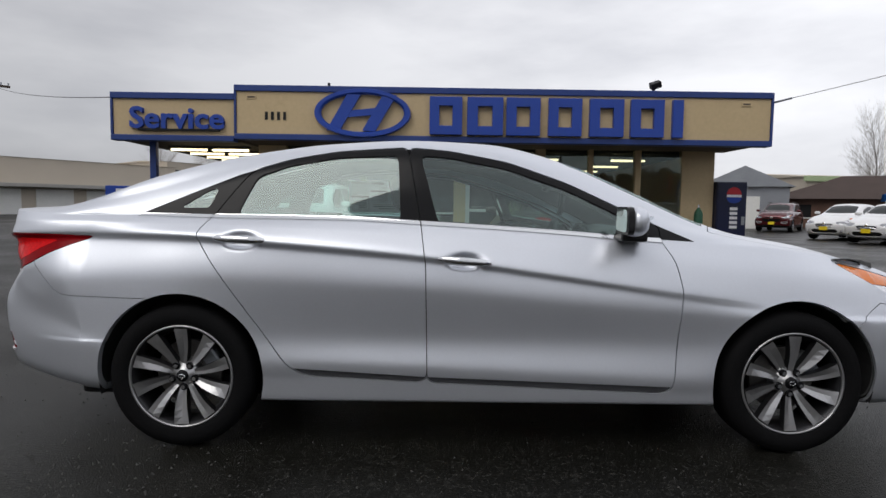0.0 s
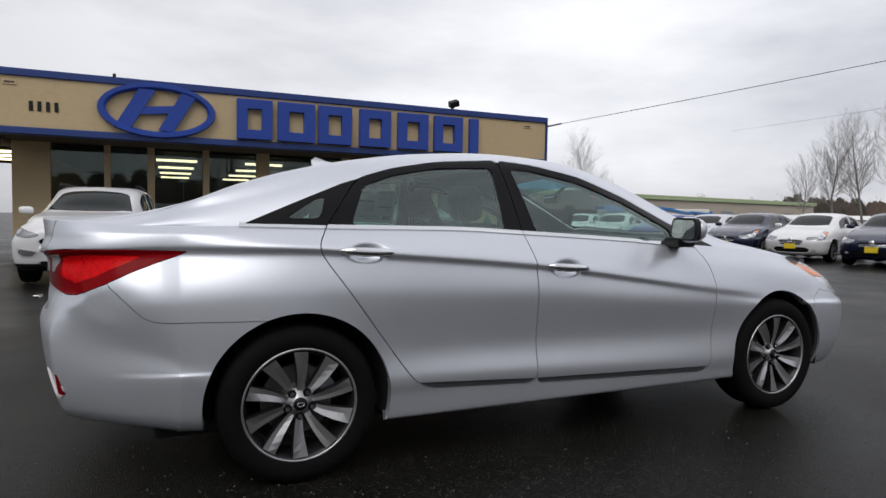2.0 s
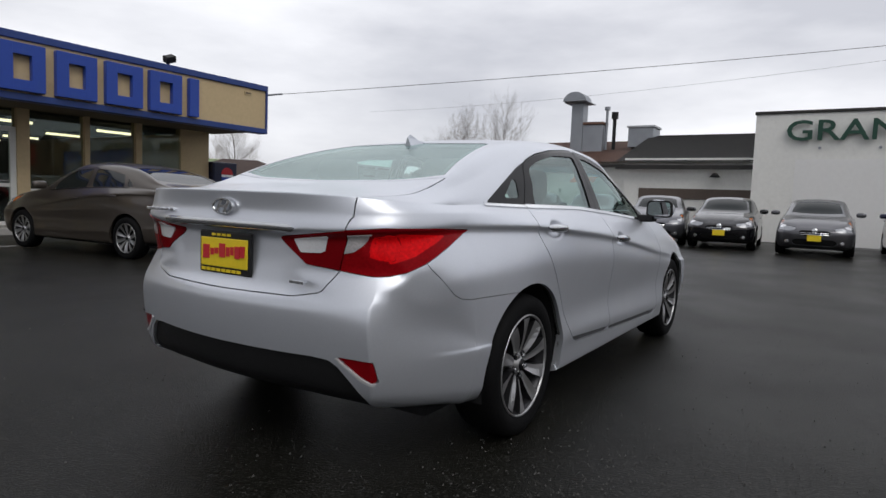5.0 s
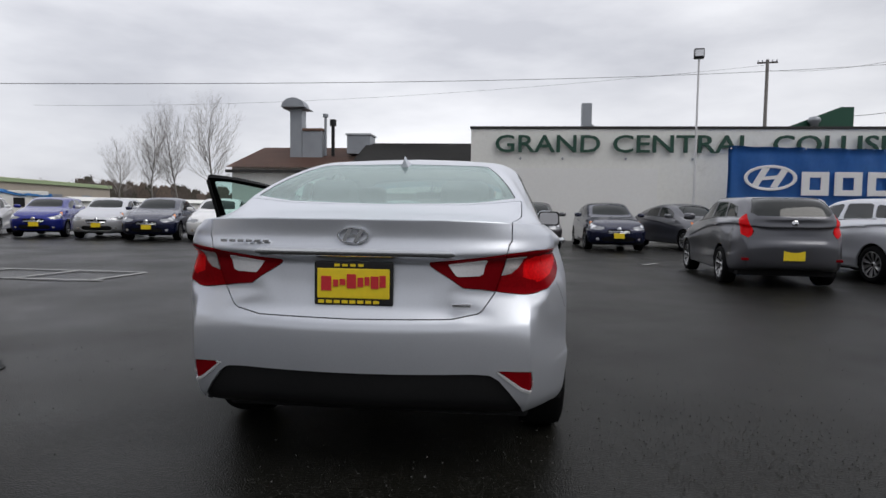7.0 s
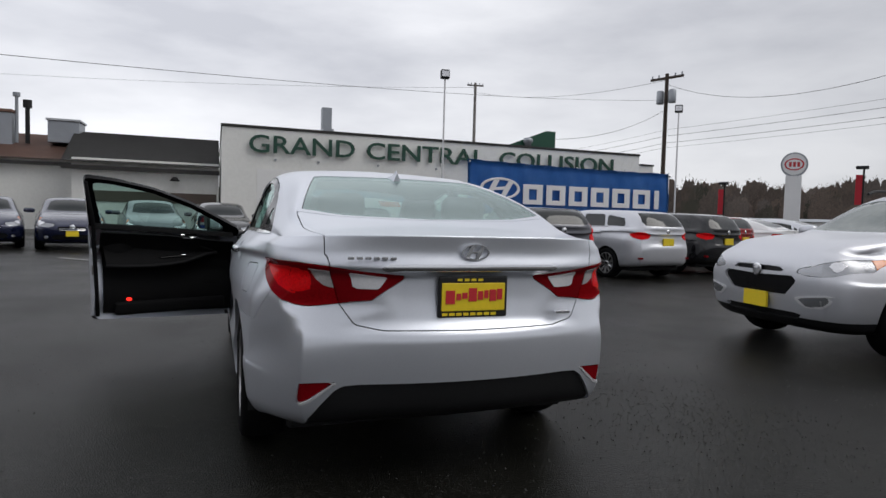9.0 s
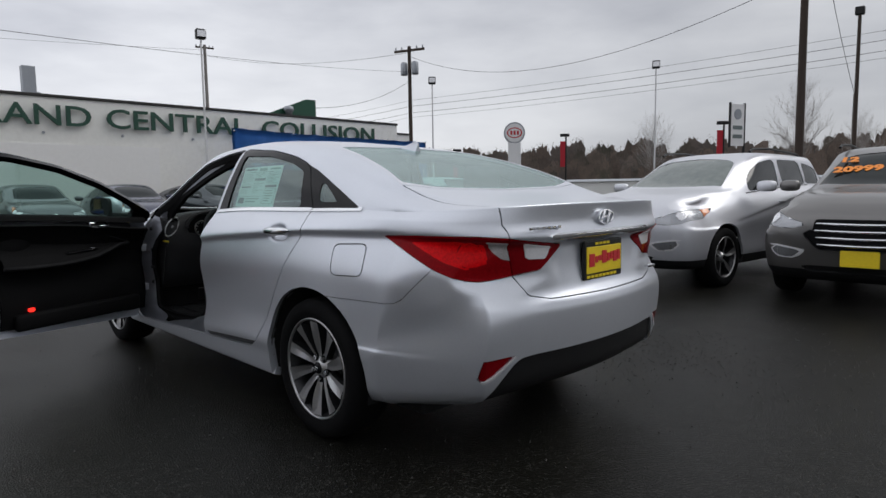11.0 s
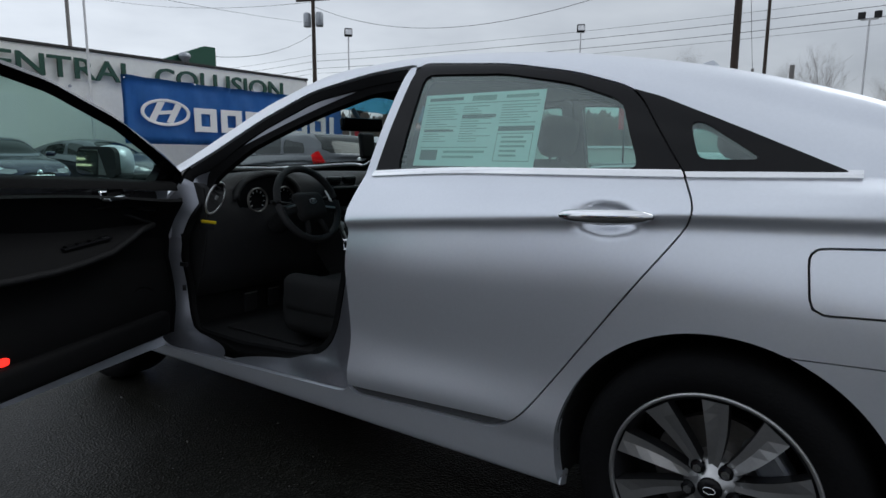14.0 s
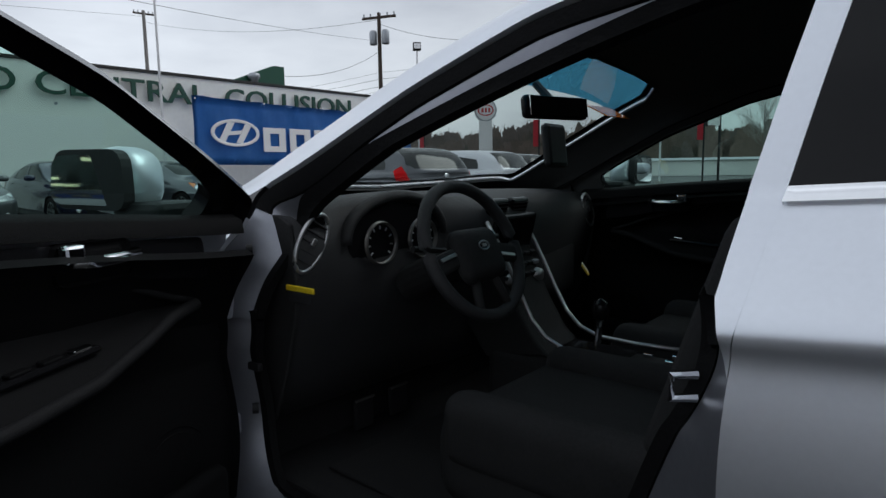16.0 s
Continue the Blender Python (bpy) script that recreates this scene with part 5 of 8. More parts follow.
    for (k, s), D in doors.items():
        opened = (k, s) == ("f", 1)
        low, up = sh.cut(D, lambda p: p[:, 2] - belt_z(p[:, 0]))
        fr = on_side(P_FGLASS if k == "f" else P_RGLASS)
        glass, up = sh.cut(up, fr)
        moved = Matrix.Translation((HX, HY, 0)) @ Matrix.Rotation(radians(-68.7), 4, "Z") @ Matrix.Translation((-HX, -HY, 0)) if opened else None
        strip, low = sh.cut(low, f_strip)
        nm = {"f": "front_door", "r": "rear_door"}[k]
        d = panel(sh, nm, low, M_SILVER, car, "silver driver door standing wide open" if opened else "silver door panel", 0, .11 if opened else .03, moved, (lambda p: (p[:, 2] < belt_z(p[:, 0]) - .02) & (p[:, 0] < .70)) if opened else None)
        panel(sh, "sill_shade_strip", strip, M_SILLS, d, "lower door undercut, shade painted in dark grey", -.010, .02)
        panel(sh, "window_frame", up, M_BLACKGL, d, "gloss black window frame", 0, .035)
        panel(sh, "window_pane", glass, M_GLASS, d, "", -.006, 0).visible_shadow = False
        ch = sh.band(D, lambda p: p[:, 2] - belt_z(p[:, 0]), -.013, .005)
        panel(sh, "chrome_strip", ch, M_CHROME, d, "chrome waistline strip", .005, .006)
        if k == "f":
            xx = np.linspace(-.31, .735, 30)
            yo = pchip(HERO["kx"], HERO["y"][-1])(xx)
            zz = belt_z(xx)
            vs = [(float(x), s * float(y - o), float(z + dz)) for x, y, z in zip(xx, yo, zz) for o, dz in ((.012, .004), (.050, .010), (.074, -.002), (.078, -.03))]
            part("window_ledge", (vs, [], [(4 * i + q, 4 * i + q + 1, 4 * i + q + 5, 4 * i + q + 4) for i in range(29) for q in range(3)]), M_CARD, d, "black window ledge", True)
        # outer handle
        hx, hz = (-.116, .874) if k == "f" else (-1.122, .956)
        yy = s * (.9125 if k == "f" else .892)
        tilt = 4 if k == "f" else 2
        bm = bmesh.new()
        for i, u in enumerate(np.linspace(-1, 1, 13)):
            e = (1 - abs(u) ** 3.2) ** .5 if abs(u) < 1 else 0.0
            w, t = .006 + .0125 * e, .004 + .010 * e
            cy = yy + s * (.018 * (1 - u * u))
            for c in range(10):
                a = 2 * math.pi * c / 10
                bm.verts.new((hx + .118 * u, cy + s * t * math.cos(a), hz + w * math.sin(a)))
        bm.verts.ensure_lookup_table()
        for i in range(12):
            for c in range(10):
                bm.faces.new((bm.verts[i * 10 + c], bm.verts[i * 10 + (c + 1) % 10], bm.verts[(i + 1) * 10 + (c + 1) % 10], bm.verts[(i + 1) * 10 + c]))
        bmesh.ops.rotate(bm, verts=list(bm.verts), cent=(hx, yy, hz), matrix=Matrix.Rotation(radians(tilt), 3, "Y"))
        bmesh.ops.recalc_face_normals(bm, faces=list(bm.faces))
        hb = part("door_handle", bm, M_CHROME, d, "bright pull handle", True)
        # black tube added as the shadow behind and under the grip
        part("grip_shadow", tube([(hx - .075, yy + s * .002, hz - .006), (hx, yy + s * .010, hz - .012), (hx + .075, yy + s * .002, hz - .010)], .009, 8), M_BLACKPL, hb, smooth=True)
        # inside card: armrest, pull and release
        card, _ = sh.cut(low, lambda p: on_side([(q[0], q[1]) for q in (P_FDOOR if k == "f" else P_RDOOR)])(p) + (.062 if opened else .03))
        if opened:
            card = sh.cut(card, lambda p: p[:, 0] - .735)[0]
        panel(sh, "door_card", card, M_CARD, d, "black door card", -.112 if opened else -.085, .02)
        if k == "f":
            hy = s * .76
            # swept armrest: an upper ridge and a lower roll that meet in a point towards the hinge
            up_ = [(-.22, .965), (-.05, .962), (.12, .952), (.25, .934), (.36, .908), (.48, .871), (.56, .842), (.605, .828)]
            lo_ = [(-.22, .742), (-.05, .735), (.10, .735), (.22, .744), (.34, .760), (.45, .796), (.52, .818), (.605, .828)]
            bulge = [.05, .055, .058, .058, .055, .045, .03, .012]
            part("card_ridge", tube([(x, s * .752, z) for x, z in up_], .007, 8), M_CARD2, d, "grey ridge of the door card", True)
            vs = []
            for (ux_, uz_), (lx_, lz_), bl_ in zip(up_, lo_, bulge):
                for k_ in range(7):
                    q_ = k_ / 6
                    vs.append((ux_ + (lx_ - ux_) * q_, s * (.752 + .030 * math.sin(math.pi * min(1, q_ * 1.25)) - bl_ * max(0, q_ - .55) / .45), uz_ + (lz_ - uz_) * q_))
            part("armrest_pad", (vs, [], [(7 * i + q, 7 * i + q + 1, 7 * i + q + 8, 7 * i + q + 7) for i in range(7) for q in range(6)]), M_CARD, d, smooth=True)
            part("armrest", tube([(x, s * (.752 - b_ * .95), z - .006) for (x, z), b_ in zip(lo_, bulge)], .012, 10), M_CARD2, d, "swept grey armrest roll", True)
            part("door_pocket", box(-.15, .68, hy - .02, hy + .03, .36, .46, .022, 3), M_CARD, d, smooth=True)
            part("waist_trim", tube([(-.24, s * .762, 1.003), (.0, s * .757, .999), (.23, s * .752, .990), (.45, s * .752, .976), (.70, s * .765, .958)], .0045, 6), M_INTG, d, "thin grey waist line", True)
            part("trim_panel", prism(rounded([(-.20, .978), (.25, .974), (.62, .952), (.63, .870), (.50, .890), (.30, .935), (.10, .955), (-.20, .966)], .012, 3), .016, Matrix.Translation((0, s * .744 - (.016 if s > 0 else 0), 0))), M_BLACKGL, d, "gloss black trim panel")
            part("release_bowl", box(.297, .437, s * .728 - .004, s * .728 + .004, .908, .972, .016), M_CARD, d)
            part("inner_release", tube([(.320, s * .710, .945), (.36, s * .704, .941), (.40, s * .704, .942), (.445, s * .712, .944)], .0105, 8), M_CHROME, d, "bright inner door release", True)
            part("lock_tab", box(.302, .338, s * .708 - .010, s * .708 + .010, .942, .972, .006), M_CHROME, d)
            part("switch_panel", box(.21, .42, s * .732 - .018, s * .732 + .018, .770, .781, .005, m=pose(0, 0, 0, 0, -4, 0)), M_BLACKGL, d)
            for i in range(4):
                part("window_switch", box(.225 + .05 * i, .257 + .05 * i, s * .732 - .012, s * .732 + .006, .781, .786, .002, m=pose(0, 0, 0, 0, -4, 0)), M_CHROME if i == 3 else M_CARD, d)
            part("speaker_ring", revolve([(.085, .004), (.09, .012), (.098, .004)], 28, "y"), M_CARD, d, m=pose(.56, s * .775, .48), smooth=True)
        if opened:
            rim = sh.cut(sh.cut(D, lambda p: p[:, 2] - belt_z(p[:, 0]) + .03)[0], lambda p: -on_side(P_FDOOR, 1)(p) - .085)[0]
            rim = sh.cut(rim, lambda p: np.maximum(p[:, 0] - .70, p[:, 2] - .80))[0]
            panel(sh, "inner_rim", rim, M_SILVER, d, "silver inner rim of the door", -.100, .0)
            part("door_light", prism(rounded([(-.066, .464), (-.030, .464), (-.030, .487), (-.066, .487)], .010, 4), .014, Matrix.Translation((0, .766, 0))), glow("red_door_light", (1.0, .025, .015), 1.5), d, "lit red door warning lamp")
            part("latch", box(-.285, -.265, .80, .85, .66, .74, .006), M_STEEL, d)
            part("weather_seal", tube([(-.255, .79, .36), (-.265, .79, .6), (-.285, .77, .9), (-.30, .72, 1.05), (-.37, .62, 1.34)], .014, 8), M_RUBBER, d, smooth=True)
        # door mirror
        if k == "f":
            bm = bmesh.new()
            bmesh.ops.create_uvsphere(bm, u_segments=24, v_segments=14, radius=1)
            for v in bm.verts:
                c = v.co
                q = [math.copysign(abs(t) ** .74, t) for t in c]
                x = q[0] * .060 if q[0] > 0 else q[0] * .044
                v.co = (.625 + x - (.02 * q[1] * s if q[0] > 0 else 0), s * (.950 + .094 * q[1] * s), 1.062 + .066 * q[2] * (1 - .18 * q[1] * s))
            mr = part("mirror_housing", bm, M_SILVER, d, "silver door mirror housing", True)
            part("mirror_foot", box(.58, .70, s * .85 - .06, s * .85 + .06, .968, 1.02, .015), M_BLACKPL, mr)
            part("mirror_bezel", prism(rounded([(-.092, -.060), (.092, -.054), (.084, .062), (-.088, .060)], .034, 5), .026, Matrix.Translation((.594, s * .950, 1.063)) @ Matrix.Rotation(radians(90), 4, "Z")), M_BLACKPL, mr)
            part("mirror_glass", prism(rounded([(-.080, -.050), (.080, -.045), (.073, .051), (-.076, .049)], .028, 5), .004, Matrix.Translation((.5675, s * .950, 1.063)) @ Matrix.Rotation(radians(90), 4, "Z") @ Matrix.Rotation(radians(3 if s > 0 else 1), 4, "X") @ Matrix.Rotation(radians(9 if s > 0 else 0), 4, "Z")), mat("mirror_silver", (.5, .5, .52), .02, 1.0, 0.0), mr, "mirror glass")
            part("indicator_bar", tube([(.690, s * .90, 1.075), (.700, s * .95, 1.077), (.675, s * 1.015, 1.079)], .007, 8), M_LENSC, mr, "clear side indicator")
    # ---- doorway of the open door: painted jamb set in behind the skin
    f_out, f_in = on_side(P_FDOOR, 1), on_side(P_OPEN, 1)
    gate = sh.cut(full, f_out)[0]

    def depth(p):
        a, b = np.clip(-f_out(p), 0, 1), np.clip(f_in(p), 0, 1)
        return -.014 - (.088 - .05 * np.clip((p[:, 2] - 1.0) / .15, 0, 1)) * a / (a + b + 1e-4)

    panel(sh, "door_jamb", sh.cut(gate, lambda p: .004 - f_in(p))[0], M_JAMB, car, "silver door jamb, shade painted into its tone", depth, 0)
    panel(sh, "door_seal", sh.band(gate, lambda p: f_in(p) - .018 * np.clip((p[:, 2] - .97) / .08, 0, 1), -.020, .001), M_RUBBER, car, "black rubber door seal", lambda p: depth(p) + .004, .02)
    rail_ = sh.cut(sh.band(gate, f_out, -.026, -.002), lambda p: 1.0 - p[:, 2])[0]
    panel(sh, "rail_seal", rail_, M_RUBBER, car, "black weatherstrip along the roof rail", lambda p: depth(p) + .007, .01)
    edge_ = sh.cut(gate, on_side([(-.39, 1.40), (-.318, 1.045), (-.292, .84), (-.270, .93), (-.278, 1.045), (-.345, 1.39)], 1))[0]
    panel(sh, "door_edge", edge_, M_SILVER, car, "silver front edge of the rear door frame", -.006, .05)
    for z in (.46, .74):
        part("door_hinge", box(.80, .86, .83, .875, z, z + .05, .006), M_SILVER, car)
    part("check_strap", box(.745, .80, .80, .815, .615, .635, .004), M_BLACKPL, car, "black door check strap")
    for x, z in ((.775, .90), (.785, .52)):
        part("jamb_plug", cyl((x - .012, .800, z), (x - .004, .812, z), .013, n=12), M_BLACKPL, car)
    part("striker", tube([(-.235, .815, .785), (-.21, .835, .785), (-.21, .835, .815), (-.235, .815, .815)], .006, 6), M_CHROME, car)
    # ---- chrome on the quarter panel, aerial, badges
    for s in (1, -1):
        q_ch = sh.cut(T, lambda p: np.maximum(np.maximum(p[:, 0] + 1.2, -1.63 - p[:, 0]), .5 - s * p[:, 1]))[0]
        panel(sh, "chrome_strip", sh.band(q_ch, lambda p: p[:, 2] - belt_z(p[:, 0]), -.013, .005), M_CHROME, car, "", .005, .006)
    bm = bmesh.new()
    prof = [(-.09, 0), (.10, 0), (.02, .03), (-.055, .075), (-.085, .06)]
    for sd_ in (-1, 1):
        for x, z in prof:
            bm.verts.new((x, sd_ * (.026 if z < .02 else .010 if z < .05 else .003), z))
    bm.verts.ensure_lookup_table()
    bm.faces.new(bm.verts[:5]), bm.faces.new(bm.verts[5:])
    for i in range(5):
        bm.faces.new((bm.verts[i], bm.verts[(i + 1) % 5], bm.verts[5 + (i + 1) % 5], bm.verts[5 + i]))
    bmesh.ops.recalc_face_normals(bm, faces=list(bm.faces))
    part("roof_aerial", bm, M_SILVER, car, "silver shark-fin aerial", m=pose(-1.10, 0, 1.374, 0, -13, 0) @ Matrix.Scale(.85, 4))
    gar, _ = sh.cut(lid, on_rear([(-.5, .962), (.36, .962), (.40, .948), (.36, .938), (-.5, .938)], -2.2))
    panel(sh, "boot_garnish", gar, M_CHROME, bl, "thin chrome garnish over the plate", .008, .008)
    pf = part("plate_frame", box(-.008, .008, -.155, .155, .745, .915, .006, m=pose(-2.372, 0, 0, 0, 0, 0)), M_BLACKPL, bl, "black dealer plate frame")
    part("number_plate", box(-.012, -.006, -.142, .142, .772, .888, .003, m=pose(-2.372, 0, 0)), M_YELLOW, pf, "yellow dealer plate with unreadable red script")
    for i, (y0, y1) in enumerate(((.125, .085), (.078, .058), (.052, .030), (.024, -.012), (-.018, -.040), (-.046, -.064), (-.070, -.10), (-.104, -.128))):
        part("script_bar", box(-.0150, -.0118, min(y0, y1), max(y0, y1), .812 - (.010 if i == 0 else 0) + .006 * (i % 3), .842 + (.016 if i in (0, 3) else 0) + .003 * i, .0, m=pose(-2.372, 0, 0)), M_REDINK, pf)
    for i in range(8):
        part("lettering_bar", box(-.0115, -.0085, .115 - i * .031, .138 - i * .031, .753, .765, m=pose(-2.372, 0, 0)), M_YELLOW, pf)
        if 1 < i < 6:
            part("lettering_bar", box(-.0115, -.0085, .115 - i * .031, .136 - i * .031, .896, .906, m=pose(-2.372, 0, 0)), M_YELLOW, pf)
    for i in range(6):
        part("name_bar", box(-2.384, -2.370, .505 - i * .034, .530 - i * .034, .983, .995, .002), M_CHROME, bl)
    part("trim_badge", box(-2.395, -2.372, -.455, -.385, .752, .764, .002), M_CHROME, bl)
    em = oval_emblem("oval_badge", "", Matrix.Translation((-2.392, 0, 1.015)) @ Matrix.Rotation(radians(-90), 4, "Z"), .125, .066, M_CHROME, .012)
    em.parent = bl
    del em["category"]
    # ---- wheels, arches, underside
    for x in (-1.3975, 1.3975):
        for s in (1, -1):
            wheel(s, car, x, s * .775, .330)
            bm = bmesh.new()
            rows = []
            for i in range(25):
                a = math.pi * (-.08 + 1.16 * i / 24)
                rows.append([bm.verts.new((x + .383 * math.cos(a), s * y, .33 + .383 * math.sin(a))) for y in (.52, .86)])
            for p, q in zip(rows, rows[1:]):
                bm.faces.new((p[0], p[1], q[1], q[0]))
            c = bm.verts.new((x, s * .52, .33))
            for p, q in zip(rows, rows[1:]):
                bm.faces.new((p[0], q[0], c))
            part("arch_liner", bm, M_DARKIN, car, "black wheel arch liner")
    part("underbody", box(-1.95, 2.0, -.70, .70, .19, .25, .02), M_DARKIN, car, "dark underbody")
    for x in (-1.3975, 1.3975):
        part("axle", cyl((x, -.7, .30), (x, .7, .30), .045, n=10), M_DARKIN, car)
    interior(car)
    return car


def seat(parent, x, y, w=.50, bench=False):
    st = part("front_seat" if not bench else "rear_bench", box(x - .27, x + (.27 if bench else .30), y - w / 2, y + w / 2, .34, .56, .07, 4, m=None), M_CLOTH, parent, "black cloth seat", True)
    part("backrest", box(-.10, .10, -w / 2 + .01, w / 2 - .01, 0, .60, .08, 4, m=pose(x - .27, y, .50, 0, -18, 0)), M_CLOTH, st, smooth=True)
    for yy in ((y,) if not bench else (y - .36, y + .36)):
        part("headrest", box(-.055, .055, -.13, .13, 0, .19, .05, 4, m=pose(x - .475, yy, 1.09, 0, -8, 0)), M_CLOTH, st, smooth=True)
        for o in (-.05, .05):
            part("headrest_post", cyl((x - .455, yy + o, 1.02), (x - .475, yy + o, 1.12), .007, n=8), M_CHROME, st)
    if not bench:
        for s in (-1, 1):
            part("side_bolster", box(x - .25, x + .265, y + s * (w / 2 - .04) - .05, y + s * (w / 2 - .04) + .05, .44, .605, .045, 4), M_CLOTH, st, smooth=True)
            part("back_bolster", box(-.06, .13, -.05, .05, .04, .50, .045, 4, m=pose(x - .27, y + s * (w / 2 - .05), .50, 0, -18, 0)), M_CLOTH, st, smooth=True)


def interior(car):
    part("cabin_floor", box(-1.3, 1.0, -.72, .72, .24, .30, .01), M_INT, car, "dark carpeted cabin floor")
    part("parcel_shelf", box(-1.80, -1.30, -.62, .62, 1.02, 1.06, .01), M_INTG, car)
    part("firewall", box(.92, 1.02, -.74, .74, .28, .95, .01), M_DARKIN, car)
    seat(car, .09, .38), seat(car, .06, -.38)
    seat(car, -.85, 0, 1.25, True)
    # dashboard: swept section across the cabin, raised over the dials, full in the middle
    prof = [(1.03, .985), (.93, 1.006), (.80, 1.008), (.715, .992), (.675, .955), (.668, .90), (.672, .83), (.70, .72), (.745, .58), (.80, .46), (.95, .44)]
    bm = bmesh.new()
    rows = []
    for u in np.linspace(-1, 1, 41):
        y = .735 * u
        hood_ = math.exp(-((y - .40) / .20) ** 4)
        mid = -.075 * math.exp(-(y / .15) ** 4)
        row = []
        for x, z in prof:
            dx = mid * (z < .97) * (.4 + .6 * min(1, max(0, (z - .44) / .3))) + .030 * hood_ * (.84 < z < .97) - .030 * hood_ * (.97 < z < 1.0)
            row.append(bm.verts.new((x + dx + .018 * abs(u) ** 3, y, z + .014 * hood_ * (z > .97 and x < .85) - .022 * u * u * (z > .9))))
        rows.append(row)
    for p, q in zip(rows, rows[1:]):
        for k in range(len(prof) - 1):
            bm.faces.new((p[k], p[k + 1], q[k + 1], q[k]))
    bmesh.ops.recalc_face_normals(bm, faces=list(bm.faces))
    db = part("dashboard", bm, M_DASH, car, "black moulded dashboard", True)
    for s in (1, -1):
        part("end_cap", prism([(.70, .955), (.745, .975), (.95, .985), (.96, .46), (.80, .46), (.745, .58), (.70, .72), (.685, .83)], .012, Matrix.Translation((0, s * .736 - (.006 if s > 0 else .006), 0)), .004), M_INT, db)
    part("cluster_hood", tube([(.690, .40 + .185 * math.cos(a), .90 + .108 * math.sin(a)) for a in np.linspace(math.pi * 1.02, -math.pi * .02, 18)], .016, 8), M_DASH, db, "black hood over the dials", True)
    part("cluster_face", prism([(.18 * math.cos(a), .095 * math.sin(a)) for a in np.linspace(0, 2 * math.pi, 28, endpoint=False)], .006, Matrix.Translation((.693, .40, .895)) @ Matrix.Rotation(radians(90), 4, "Z")), M_BLACKGL, db)
    for y, r_ in ((.475, .056), (.315, .056)):
        part("dial_ring", revolve([(r_ - .006, 0), (r_ - .002, -.012), (r_ + .002, 0)], 32, "y"), M_STEEL, db, "thin metal dial ring", m=pose(.680, y, .888, 0, 0, 270), smooth=True)
        part("dial_face", revolve([(0, 0), (r_ - .006, 0)], 24, "y"), M_BLACKGL, db, m=pose(.684, y, .888, 0, 0, 270))
        for i in range(9):
            a = radians(-130 + i * 32.5)
            part("dial_mark", box(-.001, .001, -.002, .002, .036, .045, m=Matrix.Translation((.681, y, .888)) @ Matrix.Rotation(a, 4, "X")), M_CLEAR, db)
    # slanted oval end vents in silver surrounds, two square vents over the head unit
    for s in (1, -1):
        M_ = Matrix.Translation((.700, s * .690, .908)) @ Matrix.Rotation(radians(32 * s), 4, "X")
        vr = part("vent_ring", tube([tuple(M_ @ Vector((-.012, .036 * math.cos(a), .074 * math.sin(a)))) for a in np.linspace(0, 2 * math.pi, 28, endpoint=False)], .0055, 8, True), M_ALLOY, db, "silver air vent surround", True)
        part("vent_back", prism([(.036 * math.cos(a), .074 * math.sin(a)) for a in np.linspace(0, 2 * math.pi, 24, endpoint=False)], .004, M_ @ Matrix.Rotation(radians(90), 4, "Z")), M_BLACKGL, vr)
        for i in range(5):
            part("vent_slat", box(-.016, .004, -.030, .030, -.05 + i * .024, -.046 + i * .024, .001, m=M_), M_INTG, vr)
        part("vent_tab", box(-.022, -.012, -.006, .006, -.008, .012, .002, m=M_), M_ALLOY, vr)
    part("head_unit", box(-.012, .012, -.105, .105, -.055, .055, .010, m=pose(.585, 0, .885, 0, -14, 0)), M_BLACKGL, db, "gloss black head unit")
    for i in (-1, 1):
        part("centre_vent", box(-.012, .014, -.046, .046, -.024, .024, .008, m=pose(.607, i * .055, .962, 0, -14, 0)), M_BLACKGL, db)
        for k in range(3):
            part("vent_slat", box(-.015, -.011, -.040, .040, -.012 + k * .011, -.009 + k * .011, m=pose(.607, i * .055, .962, 0, -14, 0)), M_INTG, db)
    for r_ in range(3):
        for i in range(6):
            part("radio_button", box(-.008, .006, -.013, .013, -.006, .006, .002, m=pose(.572 - .012 * r_, -.085 + i * .034, .812 - r_ * .030, 0, -16, 0)), M_GALV if r_ == 1 and i in (0, 5) else M_INTG, db)
    for i in (-1, 1):
        part("climate_knob", revolve([(0, -.018), (.020, -.016), (.023, 0)], 20, "y"), M_ALLOY, db, m=pose(.548, i * .075, .742, 0, 0, 270), smooth=True)
    kt = part("key_tag", box(.612, .715, .744, .750, .803, .817, .003, m=None), M_YELLOW, db, "yellow and grey tag at the dashboard's end")
    part("tag_slip", box(.625, .705, .744, .748, .778, .801, .002), M_INTG, kt)
    # console with silver edges
    cs = part("centre_console", box(-.25, .62, -.105, .105, .30, .545, .035, 3), M_INT, car, "black centre console with silver edges", True)
    part("stack_face", prism([(.60, .86), (.555, .76), (.50, .66), (.455, .59), (.40, .54), (.62, .50), (.70, .60), (.70, .86)], .20, Matrix.Translation((0, -.10, 0)), .01), M_INT, cs)
    for s in (-1, 1):
        e_ = [(.632, .935), (.592, .86), (.548, .782), (.500, .692), (.462, .628), (.415, .585), (.350, .563), (.235, .560), (.05, .566)] if s < 0 else [(.600, .92), (.560, .86), (.515, .782), (.478, .712), (.445, .650), (.400, .605), (.340, .580), (.245, .571), (.06, .583)]
        part("console_edge", tube([(x, s * .118, z) for x, z in e_], .0065, 8), M_ALLOY, cs, "silver console edge", True)
    part("shift_plate", box(.20, .40, -.055, .055, .553, .562, .004), M_BLACKGL, cs)
    part("gear_lever", cyl((.30, 0, .56), (.29, 0, .66), .010, n=10), M_CHROME, cs)
